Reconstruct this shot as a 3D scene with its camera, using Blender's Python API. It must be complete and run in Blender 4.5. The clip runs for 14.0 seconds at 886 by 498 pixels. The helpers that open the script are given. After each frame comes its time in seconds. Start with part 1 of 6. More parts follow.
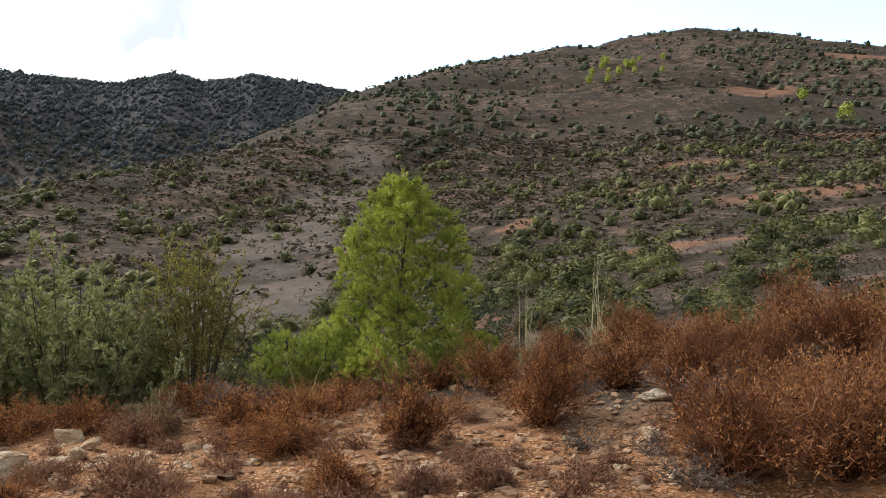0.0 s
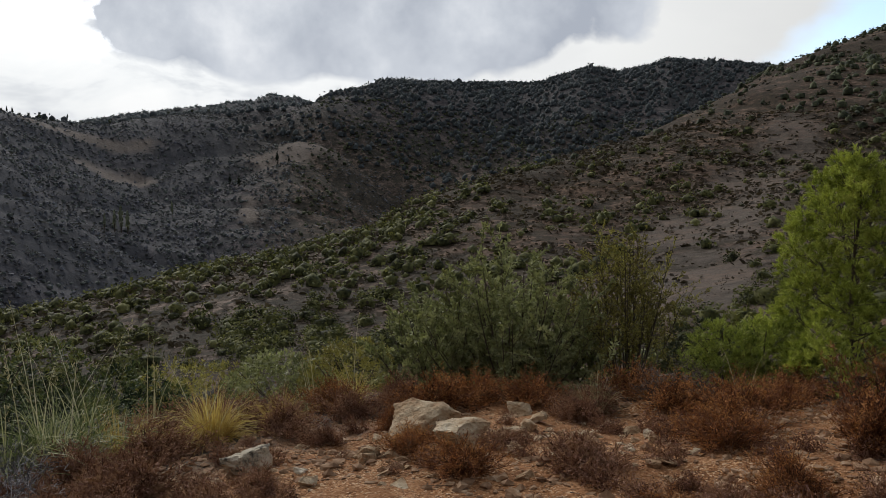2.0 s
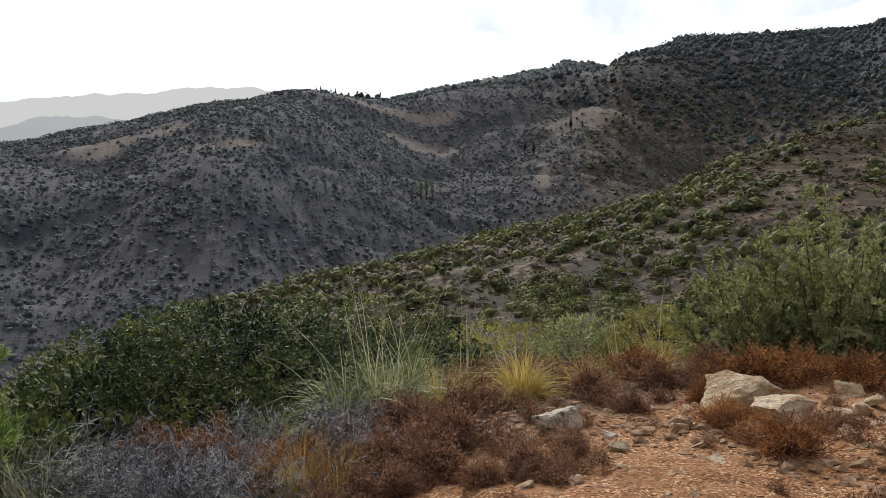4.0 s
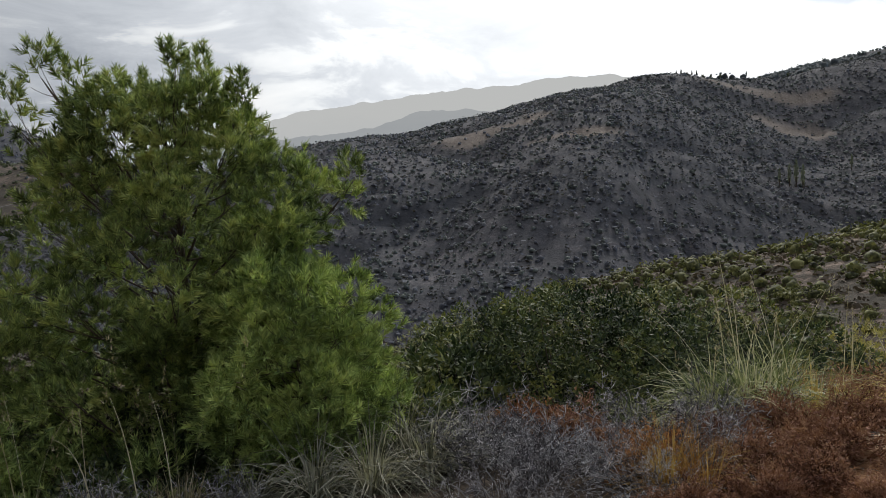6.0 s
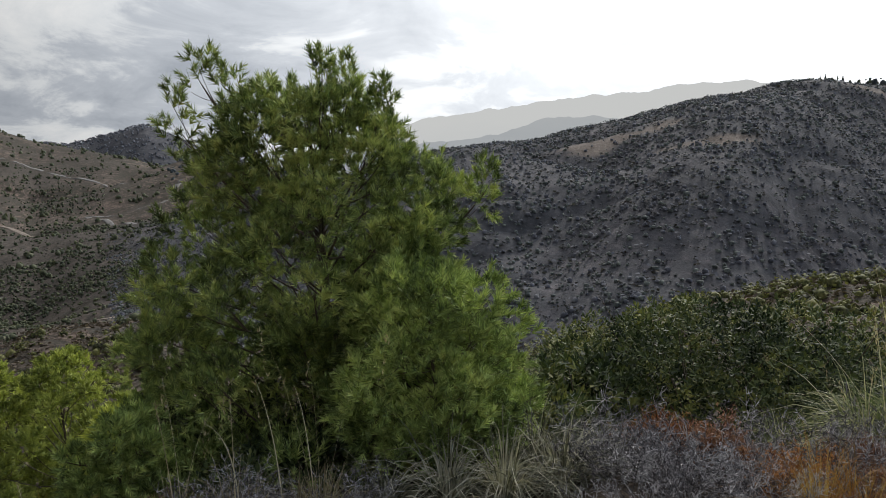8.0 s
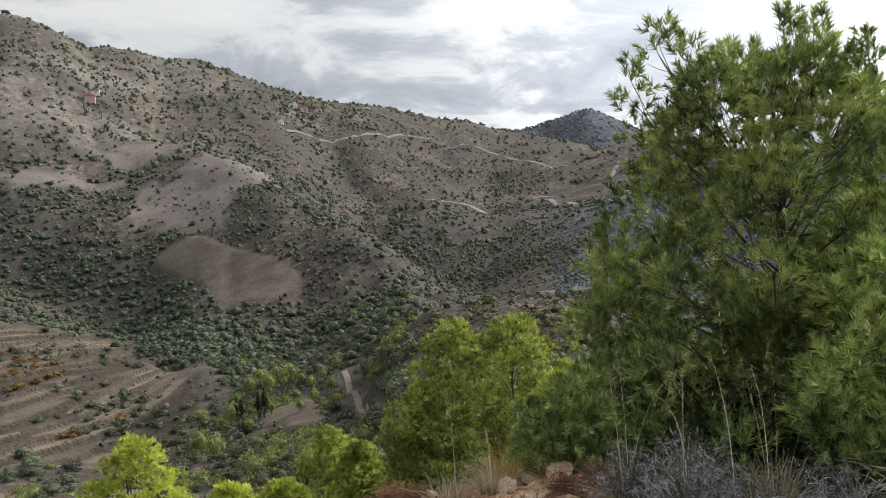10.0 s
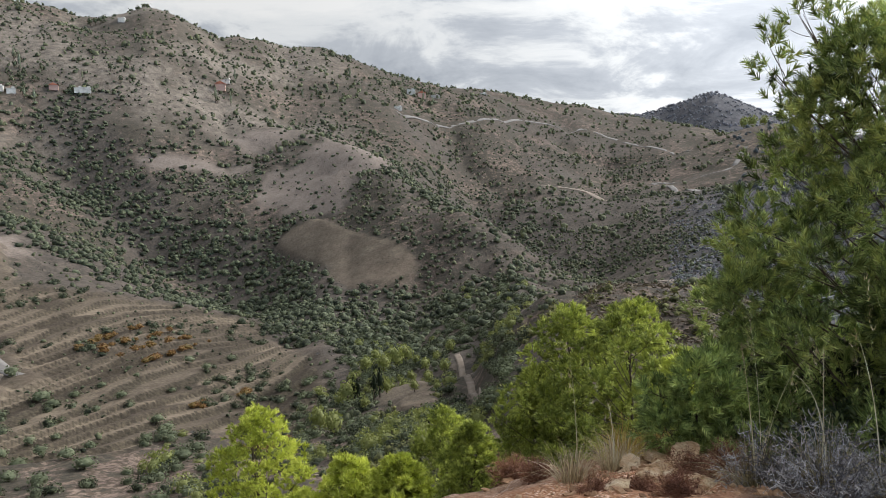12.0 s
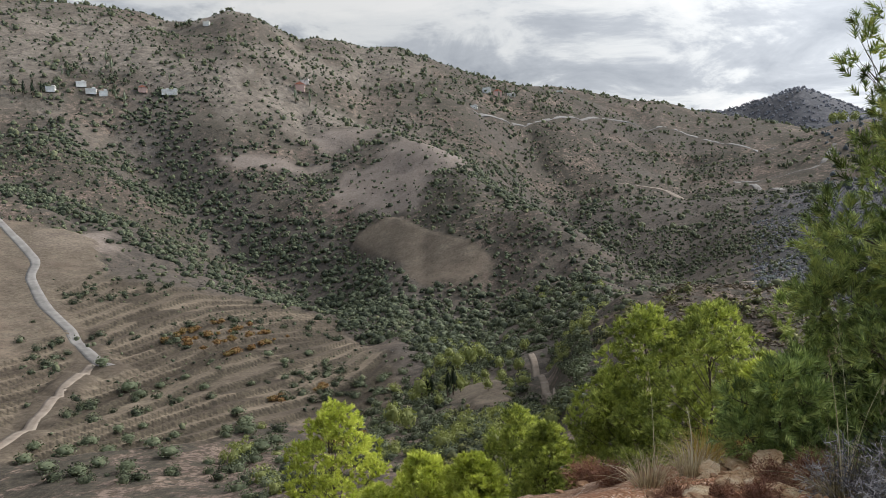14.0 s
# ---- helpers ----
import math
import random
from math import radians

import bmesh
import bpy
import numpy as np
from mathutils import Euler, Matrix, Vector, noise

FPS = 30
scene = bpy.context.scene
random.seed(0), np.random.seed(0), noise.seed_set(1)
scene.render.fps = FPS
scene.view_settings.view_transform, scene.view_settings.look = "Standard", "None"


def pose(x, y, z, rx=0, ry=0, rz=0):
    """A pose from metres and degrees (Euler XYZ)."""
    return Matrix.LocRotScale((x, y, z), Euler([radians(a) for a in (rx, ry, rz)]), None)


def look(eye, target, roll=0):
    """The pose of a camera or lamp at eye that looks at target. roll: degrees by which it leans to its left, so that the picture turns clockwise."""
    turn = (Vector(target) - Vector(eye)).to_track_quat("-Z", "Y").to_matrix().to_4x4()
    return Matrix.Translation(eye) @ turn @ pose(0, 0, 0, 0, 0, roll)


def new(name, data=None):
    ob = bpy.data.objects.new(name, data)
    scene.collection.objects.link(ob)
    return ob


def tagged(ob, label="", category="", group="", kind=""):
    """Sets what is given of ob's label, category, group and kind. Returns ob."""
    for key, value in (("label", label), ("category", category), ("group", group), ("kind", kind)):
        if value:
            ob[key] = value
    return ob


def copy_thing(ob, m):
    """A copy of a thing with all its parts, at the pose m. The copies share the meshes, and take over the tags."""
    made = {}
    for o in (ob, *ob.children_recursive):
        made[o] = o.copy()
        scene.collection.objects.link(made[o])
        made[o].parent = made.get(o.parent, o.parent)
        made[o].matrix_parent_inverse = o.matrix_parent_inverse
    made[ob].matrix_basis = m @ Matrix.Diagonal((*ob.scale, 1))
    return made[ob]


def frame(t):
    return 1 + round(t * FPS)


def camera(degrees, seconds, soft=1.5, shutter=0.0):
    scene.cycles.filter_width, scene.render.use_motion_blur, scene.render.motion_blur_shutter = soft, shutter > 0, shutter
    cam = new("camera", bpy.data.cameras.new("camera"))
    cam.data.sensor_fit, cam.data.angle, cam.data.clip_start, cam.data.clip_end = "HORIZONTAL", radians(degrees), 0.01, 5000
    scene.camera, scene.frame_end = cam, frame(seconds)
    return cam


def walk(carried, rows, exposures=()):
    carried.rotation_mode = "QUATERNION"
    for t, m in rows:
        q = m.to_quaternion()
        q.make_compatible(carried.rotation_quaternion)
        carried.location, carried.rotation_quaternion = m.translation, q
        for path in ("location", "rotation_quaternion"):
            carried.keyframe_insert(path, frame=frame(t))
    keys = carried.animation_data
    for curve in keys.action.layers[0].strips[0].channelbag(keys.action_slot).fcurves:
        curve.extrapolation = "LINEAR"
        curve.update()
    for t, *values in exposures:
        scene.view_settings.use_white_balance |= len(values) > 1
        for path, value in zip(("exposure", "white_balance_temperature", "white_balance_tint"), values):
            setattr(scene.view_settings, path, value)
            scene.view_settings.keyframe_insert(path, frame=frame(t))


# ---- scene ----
cam = camera(57.4, 14.0, 0.6)
PATH = [
    (0, (-0.415, 0.253, 1.389), (-0.179, 10.247, 1.141), 0.69),
    (0.5, (-0.466, 0.269, 1.381), (-1.942, 10.150, 0.955), 0.52),
    (1, (-0.507, 0.233, 1.389), (-3.281, 9.830, 0.947), -0.02),
    (1.5, (-0.537, 0.223, 1.396), (-4.275, 9.489, 0.975), -0.61),
    (2, (-0.564, 0.216, 1.392), (-5.179, 9.078, 0.984), -0.78),
    (2.5, (-0.588, 0.210, 1.388), (-5.991, 8.613, 0.949), -1.29),
    (2.7, (-0.594, 0.202, 1.388), (-6.335, 8.376, 0.902), -1.32),
    (4.8, (-0.696, 0.118, 1.366), (-9.172, 5.362, 0.551), -1.87),
    (5, (-0.697, 0.105, 1.359), (-9.458, 4.856, 0.541), -1.87),
    (5.5, (-0.709, 0.057, 1.373), (-10.014, 3.624, 0.538), -1.53),
    (6, (-0.702, 0.029, 1.387), (-10.223, 2.983, 0.601), -1.68),
    (6.5, (-0.704, 0.024, 1.385), (-10.340, 2.607, 0.690), -1.79),
    (7, (-0.706, -0.022, 1.384), (-10.356, 2.518, 0.729), -1.04),
    (7.5, (-0.696, -0.077, 1.387), (-10.347, 2.456, 0.730), -0.48),
    (8, (-0.732, -0.074, 1.373), (-10.597, 1.419, 0.695), -0.66),
    (8.5, (-0.743, -0.083, 1.346), (-10.692, -0.794, 0.630), -0.57),
    (9, (-0.741, -0.133, 1.335), (-10.418, -2.539, 0.584), -0.63),
    (9.2, (-0.749, -0.148, 1.335), (-10.316, -2.957, 0.574), -0.76),
    (11.5, (-0.850, -0.288, 1.201), (-9.766, -4.711, 0.229), -0.41),
    (12, (-0.775, -0.275, 1.196), (-9.418, -5.204, 0.196), -0.58),
    (12.5, (-0.754, -0.287, 1.199), (-9.187, -5.565, 0.187), -0.77),
    (13, (-0.777, -0.280, 1.203), (-9.054, -5.798, 0.182), -0.91),
    (13.5, (-0.772, -0.284, 1.198), (-8.930, -5.975, 0.173), -1.05),
    (14, (-0.749, -0.271, 1.212), (-8.899, -5.977, 0.204), -0.71),
]
EXPOSURES = [(0, 0.02), (0.5, 0.05), (1, -0.42), (1.5, -0.9), (2, -1.05), (2.5, -0.95), (2.7, -0.9), (4.8, 0.0), (5.5, -0.02), (6, -0.55), (6.5, -0.58), (7.5, -0.52), (8, -0.38), (8.5, 0.1), (9.2, 0.28), (11.3, 0.36), (14, 0.25)]
walk(cam, [(t, look(eye, target, roll)) for t, eye, target, roll in PATH], EXPOSURES)


# ---- sky, sun ----
SUN_BEARING, SUN_HEIGHT, CLOUD_TURN = 58.0, 34.0, -13.0
sun_way = Vector((-math.sin(radians(SUN_BEARING)) * math.cos(radians(SUN_HEIGHT)), math.cos(radians(SUN_BEARING)) * math.cos(radians(SUN_HEIGHT)), math.sin(radians(SUN_HEIGHT))))
sun_lamp = new("sun", bpy.data.lights.new("sun", "SUN"))
sun_lamp.data.energy, sun_lamp.data.angle, sun_lamp.data.color = 2.7, radians(6), (1.0, 0.95, 0.89)
sun_lamp.matrix_world = look((0, 0, 50), Vector((0, 0, 50)) - sun_way)


def node(tree, kind, inputs=None):
    n = tree.nodes.new(kind)
    for key, value in (inputs or {}).items():
        if isinstance(value, bpy.types.NodeSocket):
            tree.links.new(value, n.inputs[key])
        else:
            n.inputs[key].default_value = value
    return n


def ramp(tree, fac, stops):
    n = tree.nodes.new("ShaderNodeValToRGB")
    tree.links.new(fac, n.inputs[0])
    e = n.color_ramp.elements
    while len(e) < len(stops):
        e.new(0.5)
    for el, (p, c) in zip(e, stops):
        el.position, el.color = p, (*c, 1) if len(c) == 3 else c
    return n.outputs[0]


def calc(tree, op, a, b=0.0, clamp=False):
    n = node(tree, "ShaderNodeMath", {0: a, 1: b})
    n.operation, n.use_clamp = op, clamp
    return n.outputs[0]


def blend(tree, fac, a, b, mode="MIX"):
    n = tree.nodes.new("ShaderNodeMix")
    n.data_type, n.blend_type = "RGBA", mode
    for i, v in ((0, fac), (6, a), (7, b)):
        if isinstance(v, bpy.types.NodeSocket):
            tree.links.new(v, n.inputs[i])
        else:
            n.inputs[i].default_value = (*v, 1) if isinstance(v, tuple) and len(v) == 3 else v
    return n.outputs[2]


def make_sky():
    w = bpy.data.worlds.new("sky")
    scene.world = w
    w.use_nodes = True
    t = w.node_tree
    t.nodes.clear()
    sky = t.nodes.new("ShaderNodeTexSky")
    sky.sky_type, sky.sun_disc, sky.air_density, sky.dust_density = "NISHITA", False, 1.0, 1.5
    sky.sun_elevation, sky.sun_rotation = radians(SUN_HEIGHT), radians(-SUN_BEARING)
    blue = blend(t, 1.0, sky.outputs[0], (0.42, 0.44, 0.46), "MULTIPLY")
    way = node(t, "ShaderNodeTexCoord").outputs["Generated"]
    xyz = node(t, "ShaderNodeSeparateXYZ", {0: way})
    up = calc(t, "MAXIMUM", xyz.outputs[2], 0.0)
    # clouds lie on a flat layer overhead
    lift = calc(t, "ADD", up, 0.24)
    u, v = calc(t, "DIVIDE", xyz.outputs[0], lift), calc(t, "DIVIDE", xyz.outputs[1], lift)
    plane = node(t, "ShaderNodeCombineXYZ", {0: u, 1: v, 2: 0.0}).outputs[0]
    wind = node(t, "ShaderNodeVectorRotate", {"Vector": plane, "Angle": radians(CLOUD_TURN)})
    wind.rotation_type = "Z_AXIS"
    plane = wind.outputs[0]
    big = node(t, "ShaderNodeTexNoise", {"Vector": plane, "Scale": 0.85, "Detail": 7.0, "Roughness": 0.52, "Distortion": 0.35}).outputs[0]
    fine = node(t, "ShaderNodeTexNoise", {"Vector": plane, "Scale": 2.4, "Detail": 8.0, "Roughness": 0.62, "Distortion": 0.5}).outputs[0]
    dot = node(t, "ShaderNodeVectorMath", {0: way, 1: tuple(sun_way)})
    dot.operation = "DOT_PRODUCT"
    near_sun = calc(t, "MAXIMUM", dot.outputs["Value"], 0.0)
    # the cloud deck breaks up towards the north-east
    clear = node(t, "ShaderNodeVectorMath", {0: way, 1: (math.sin(radians(30)), math.cos(radians(30)), 0.0)})
    clear.operation = "DOT_PRODUCT"
    open_sky = calc(t, "MULTIPLY", calc(t, "SUBTRACT", clear.outputs["Value"], 0.72, True), 1.35)
    thick = calc(t, "SUBTRACT", big, open_sky)
    cover = ramp(t, thick, [(0.27, (0, 0, 0)), (0.36, (1, 1, 1))])
    shade = calc(t, "ADD", calc(t, "MULTIPLY", big, 0.5), calc(t, "MULTIPLY", fine, 0.55))
    body = ramp(t, shade, [(0.42, (0.98, 0.99, 1.01)), (0.50, (0.84, 0.87, 0.91)), (0.55, (0.58, 0.62, 0.69)), (0.66, (0.40, 0.44, 0.51))])
    thin = node(t, "ShaderNodeVectorMath", {0: way, 1: (-math.sin(radians(8)), math.cos(radians(8)), 0.1)})
    thin.operation = "DOT_PRODUCT"
    veil = calc(t, "MAXIMUM", thin.outputs["Value"], 0.0)
    bright = calc(t, "MAXIMUM", calc(t, "POWER", near_sun, 7.0), calc(t, "POWER", veil, 6.0))
    body = blend(t, calc(t, "MULTIPLY", bright, 0.95), body, (0.98, 0.99, 1.0))
    # one heavy grey cloud over the northern hills
    bearing = calc(t, "ARCTAN2", calc(t, "MULTIPLY", xyz.outputs[0], -1.0), xyz.outputs[1])
    wide = calc(t, "DIVIDE", calc(t, "SUBTRACT", bearing, radians(32.0)), radians(19.5))
    high = calc(t, "DIVIDE", calc(t, "SUBTRACT", xyz.outputs[2], 0.236), 0.075)
    puff = node(t, "ShaderNodeTexNoise", {"Vector": way, "Scale": 6.0, "Detail": 8.0, "Roughness": 0.55}).outputs[0]
    bank = calc(t, "ADD", calc(t, "ADD", calc(t, "POWER", wide, 4.0), calc(t, "POWER", high, 2.0)), calc(t, "MULTIPLY", calc(t, "SUBTRACT", puff, 0.5), 2.6))
    bank = ramp(t, bank, [(0.75, (1, 1, 1)), (1.1, (0, 0, 0))])
    cover = calc(t, "MAXIMUM", cover, bank)
    glow = calc(t, "ADD", 0.62, calc(t, "MULTIPLY", calc(t, "POWER", near_sun, 4.0), 2.0))
    glow = calc(t, "ADD", glow, calc(t, "MULTIPLY", calc(t, "POWER", veil, 5.0), 0.75))
    glow = calc(t, "ADD", glow, calc(t, "MULTIPLY", calc(t, "POWER", near_sun, 60.0), 1.6))
    lit = blend(t, 1.0, body, node(t, "ShaderNodeCombineXYZ", {0: glow, 1: glow, 2: calc(t, "MULTIPLY", glow, 0.985)}).outputs[0], "MULTIPLY")
    lit = blend(t, bank, lit, ramp(t, puff, [(0.32, (1.75, 1.8, 1.88)), (0.46, (1.25, 1.33, 1.46)), (0.62, (0.86, 0.94, 1.09))]))
    out = blend(t, cover, blue, lit)
    back = node(t, "ShaderNodeBackground", {0: out, 1: 1.0})
    t.links.new(back.outputs[0], node(t, "ShaderNodeOutputWorld").inputs[0])


make_sky()


# ---- materials ----
def fresh(name):
    m = bpy.data.materials.new(name)
    m.use_nodes = True
    t = m.node_tree
    t.nodes.clear()
    return m, t, t.nodes.new("ShaderNodeOutputMaterial")


def leaf_mat(name, colours, grain=1.5, thru=0.3, rough=0.55, spread=0.5):
    """Foliage: a tint per leaf, drifting from shrub to shrub, and some light let through."""
    m, t, out = fresh(name)
    geo = node(t, "ShaderNodeNewGeometry")
    cloud = node(t, "ShaderNodeTexNoise", {"Vector": geo.outputs["Position"], "Scale": grain, "Detail": 2.0}).outputs[0]
    fine = node(t, "ShaderNodeTexNoise", {"Vector": geo.outputs["Position"], "Scale": grain * 4.5, "Detail": 1.0}).outputs[0]
    fac = calc(t, "ADD", calc(t, "MULTIPLY", geo.outputs["Random Per Island"], spread), calc(t, "ADD", calc(t, "MULTIPLY", calc(t, "SUBTRACT", cloud, 0.5), 1.8), calc(t, "MULTIPLY", calc(t, "SUBTRACT", fine, 0.5), 1.5)))
    fac = calc(t, "ADD", fac, 0.5 - spread / 2, True)
    n = len(colours)
    col = ramp(t, fac, [(i / (n - 1), c) for i, c in enumerate(colours)])
    body = node(t, "ShaderNodeBsdfPrincipled", {"Base Color": col, "Roughness": rough, "Specular IOR Level": 0.15})
    back = node(t, "ShaderNodeBsdfTranslucent", {"Color": blend(t, 1.0, col, (1.25, 1.3, 0.8), "MULTIPLY")})
    mix = node(t, "ShaderNodeMixShader", {0: thru, 1: body.outputs[0], 2: back.outputs[0]})
    t.links.new(mix.outputs[0], out.inputs[0])
    return m


def plain_mat(name, colours, grain=4.0, rough=0.85, bump=0.3, size=0.01, detail=6.0, metal=0.0):
    """Bark, stone, plaster: two scales of mottling and a fine relief."""
    m, t, out = fresh(name)
    geo = node(t, "ShaderNodeNewGeometry")
    pos = geo.outputs["Position"]
    a = node(t, "ShaderNodeTexNoise", {"Vector": pos, "Scale": grain, "Detail": detail, "Roughness": 0.6}).outputs[0]
    b = node(t, "ShaderNodeTexNoise", {"Vector": pos, "Scale": grain * 7, "Detail": 4.0}).outputs[0]
    rnd = node(t, "ShaderNodeObjectInfo").outputs["Random"]
    fac = calc(t, "ADD", calc(t, "ADD", calc(t, "MULTIPLY", calc(t, "SUBTRACT", a, 0.5), 2.0), calc(t, "MULTIPLY", b, 0.5)), calc(t, "MULTIPLY", rnd, 0.3))
    n = len(colours)
    col = ramp(t, calc(t, "ADD", fac, 0.08, True), [(i / (n - 1), c) for i, c in enumerate(colours)])
    high = node(t, "ShaderNodeBump", {"Strength": bump, "Distance": size, "Height": calc(t, "ADD", a, calc(t, "MULTIPLY", b, 0.6))})
    body = node(t, "ShaderNodeBsdfPrincipled", {"Base Color": col, "Roughness": rough, "Metallic": metal, "Normal": high.outputs[0], "Specular IOR Level": 0.25})
    t.links.new(body.outputs[0], out.inputs[0])
    return m


def ground_mat():
    """Dry hill soil with low scrub specks; ploughed and red earth where the masks say so."""
    m, t, out = fresh("hill_soil")
    pos = node(t, "ShaderNodeNewGeometry").outputs["Position"]

    def fbm(scale, detail=5.0, rough=0.6):
        return node(t, "ShaderNodeTexNoise", {"Vector": pos, "Scale": scale, "Detail": detail, "Roughness": rough}).outputs[0]

    def mask(name):
        n = t.nodes.new("ShaderNodeAttribute")
        n.attribute_name = name
        return n.outputs["Fac"]
    wide, mid, small, tiny = fbm(0.011), fbm(0.09), fbm(0.9, 6.0, 0.65), fbm(9.0, 6.0, 0.7)
    hill = ramp(t, calc(t, "ADD", calc(t, "MULTIPLY", wide, 0.55), calc(t, "MULTIPLY", mid, 0.5)),
                [(0.32, (0.100, 0.077, 0.067)), (0.46, (0.155, 0.120, 0.104)), (0.58, (0.225, 0.175, 0.148)), (0.72, (0.285, 0.222, 0.178))])
    dark = ramp(t, small, [(0.45, (1.1, 1.1, 1.1)), (0.55, (0.30, 0.31, 0.27))])
    hill = blend(t, 0.8, hill, dark, "MULTIPLY")
    low = ramp(t, calc(t, "ADD", calc(t, "MULTIPLY", fbm(0.22, 7.0, 0.72), 0.75), calc(t, "ADD", calc(t, "MULTIPLY", fbm(0.018, 3.0), 0.35), calc(t, "MULTIPLY", mask("scrubby"), 0.012))), [(0.505, (0, 0, 0)), (0.555, (0.95, 0.95, 0.95))])
    hill = blend(t, low, hill, ramp(t, small, [(0.38, (0.036, 0.034, 0.028)), (0.52, (0.062, 0.057, 0.046)), (0.66, (0.105, 0.09, 0.072))]))
    hill = blend(t, 0.6, hill, ramp(t, tiny, [(0.35, (0.6, 0.58, 0.56)), (0.6, (1.15, 1.1, 1.05))]), "MULTIPLY")
    straw = ramp(t, calc(t, "ADD", calc(t, "MULTIPLY", small, 0.6), calc(t, "MULTIPLY", mid, 0.4)), [(0.35, (0.083, 0.067, 0.054)), (0.5, (0.150, 0.123, 0.098)), (0.65, (0.232, 0.195, 0.154))])
    bare = ramp(t, calc(t, "ADD", calc(t, "MULTIPLY", small, 0.7), calc(t, "MULTIPLY", mid, 0.3)), [(0.36, (0.112, 0.092, 0.080)), (0.5, (0.180, 0.150, 0.131)), (0.66, (0.256, 0.217, 0.189))])
    red = ramp(t, calc(t, "ADD", calc(t, "MULTIPLY", small, 0.6), calc(t, "MULTIPLY", mid, 0.4)), [(0.35, (0.16, 0.078, 0.047)), (0.6, (0.29, 0.155, 0.095))])
    grit = node(t, "ShaderNodeTexVoronoi", {"Vector": pos, "Scale": 72.0, "Randomness": 1.0})
    stone = ramp(t, node(t, "ShaderNodeSeparateColor", {0: grit.outputs["Color"]}).outputs[0], [(0.0, (0.11, 0.045, 0.018)), (0.5, (0.31, 0.14, 0.058)), (0.8, (0.46, 0.26, 0.13)), (1.0, (0.66, 0.49, 0.33))])
    dust = ramp(t, calc(t, "ADD", calc(t, "MULTIPLY", fbm(2.4, 6.0, 0.7), 0.6), calc(t, "MULTIPLY", fbm(38.0, 4.0, 0.7), 0.4)), [(0.36, (0.125, 0.054, 0.024)), (0.5, (0.29, 0.130, 0.057)), (0.64, (0.46, 0.262, 0.14))])
    track = blend(t, ramp(t, fbm(5.0), [(0.38, (0.15, 0.15, 0.15)), (0.58, (0.9, 0.9, 0.9))]), dust, stone)
    # blue distance haze put into the soil colour of the opposite and far slopes
    hill = blend(t, mask("haze_tint"), hill, blend(t, 1.0, hill, (1.2, 1.34, 1.76), "MULTIPLY"))
    hill = blend(t, mask("haze_tint"), hill, blend(t, 1.0, hill, ramp(t, fbm(0.33, 6.0, 0.75), [(0.40, (0.46, 0.47, 0.5)), (0.5, (0.85, 0.85, 0.87)), (0.62, (1.35, 1.3, 1.25))]), "MULTIPLY"))
    hill = blend(t, calc(t, "MULTIPLY", mask("haze_tint"), 0.8), hill, ramp(t, mid, [(0.35, (0.050, 0.053, 0.062)), (0.5, (0.076, 0.079, 0.091)), (0.65, (0.118, 0.117, 0.127))]))
    hill = blend(t, mask("warm"), hill, blend(t, 1.0, hill, (0.90, 0.79, 0.69), "MULTIPLY"))
    floor = ramp(t, calc(t, "ADD", calc(t, "MULTIPLY", small, 0.5), calc(t, "MULTIPLY", fbm(0.3, 6.0, 0.7), 0.5)), [(0.38, (0.038, 0.034, 0.030)), (0.5, (0.078, 0.067, 0.058)), (0.62, (0.135, 0.112, 0.092))])
    hill = blend(t, mask("scrub_floor"), hill, floor)
    hill = blend(t, mask("rocky"), hill, ramp(t, calc(t, "ADD", calc(t, "MULTIPLY", small, 0.4), calc(t, "MULTIPLY", fbm(0.2, 6.0, 0.72), 0.6)), [(0.38, (0.075, 0.064, 0.054)), (0.5, (0.155, 0.133, 0.112)), (0.62, (0.255, 0.222, 0.188))]))
    col = blend(t, mask("bare"), hill, bare)
    col = blend(t, mask("red"), col, red)
    col = blend(t, mask("field"), col, straw)
    col = blend(t, mask("field"), col, blend(t, 1.0, col, ramp(t, mask("tread"), [(0.0, (0.28, 0.265, 0.24)), (0.45, (0.56, 0.545, 0.52)), (1.0, (1.3, 1.27, 1.19))]), "MULTIPLY"))
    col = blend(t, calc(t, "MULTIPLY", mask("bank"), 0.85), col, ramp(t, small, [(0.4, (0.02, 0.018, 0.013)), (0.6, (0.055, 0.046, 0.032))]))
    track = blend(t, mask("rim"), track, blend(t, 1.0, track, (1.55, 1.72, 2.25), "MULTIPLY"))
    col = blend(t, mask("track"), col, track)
    # soil darker under the bushes and the pine to the west
    col = blend(t, mask("dark_soil"), col, ramp(t, tiny, [(0.35, (0.022, 0.018, 0.014)), (0.6, (0.075, 0.058, 0.045))]))
    relief = calc(t, "ADD", calc(t, "MULTIPLY", tiny, 0.5), calc(t, "MULTIPLY", grit.outputs["Distance"], -0.4))
    near = node(t, "ShaderNodeBump", {"Strength": 0.7, "Distance": 0.025, "Height": relief})
    far = node(t, "ShaderNodeBump", {"Strength": 0.45, "Distance": 0.6, "Height": small, "Normal": near.outputs[0]})
    body = node(t, "ShaderNodeBsdfPrincipled", {"Base Color": col, "Roughness": 0.95, "Normal": far.outputs[0], "Specular IOR Level": 0.15})
    t.links.new(body.outputs[0], out.inputs[0])
    return m


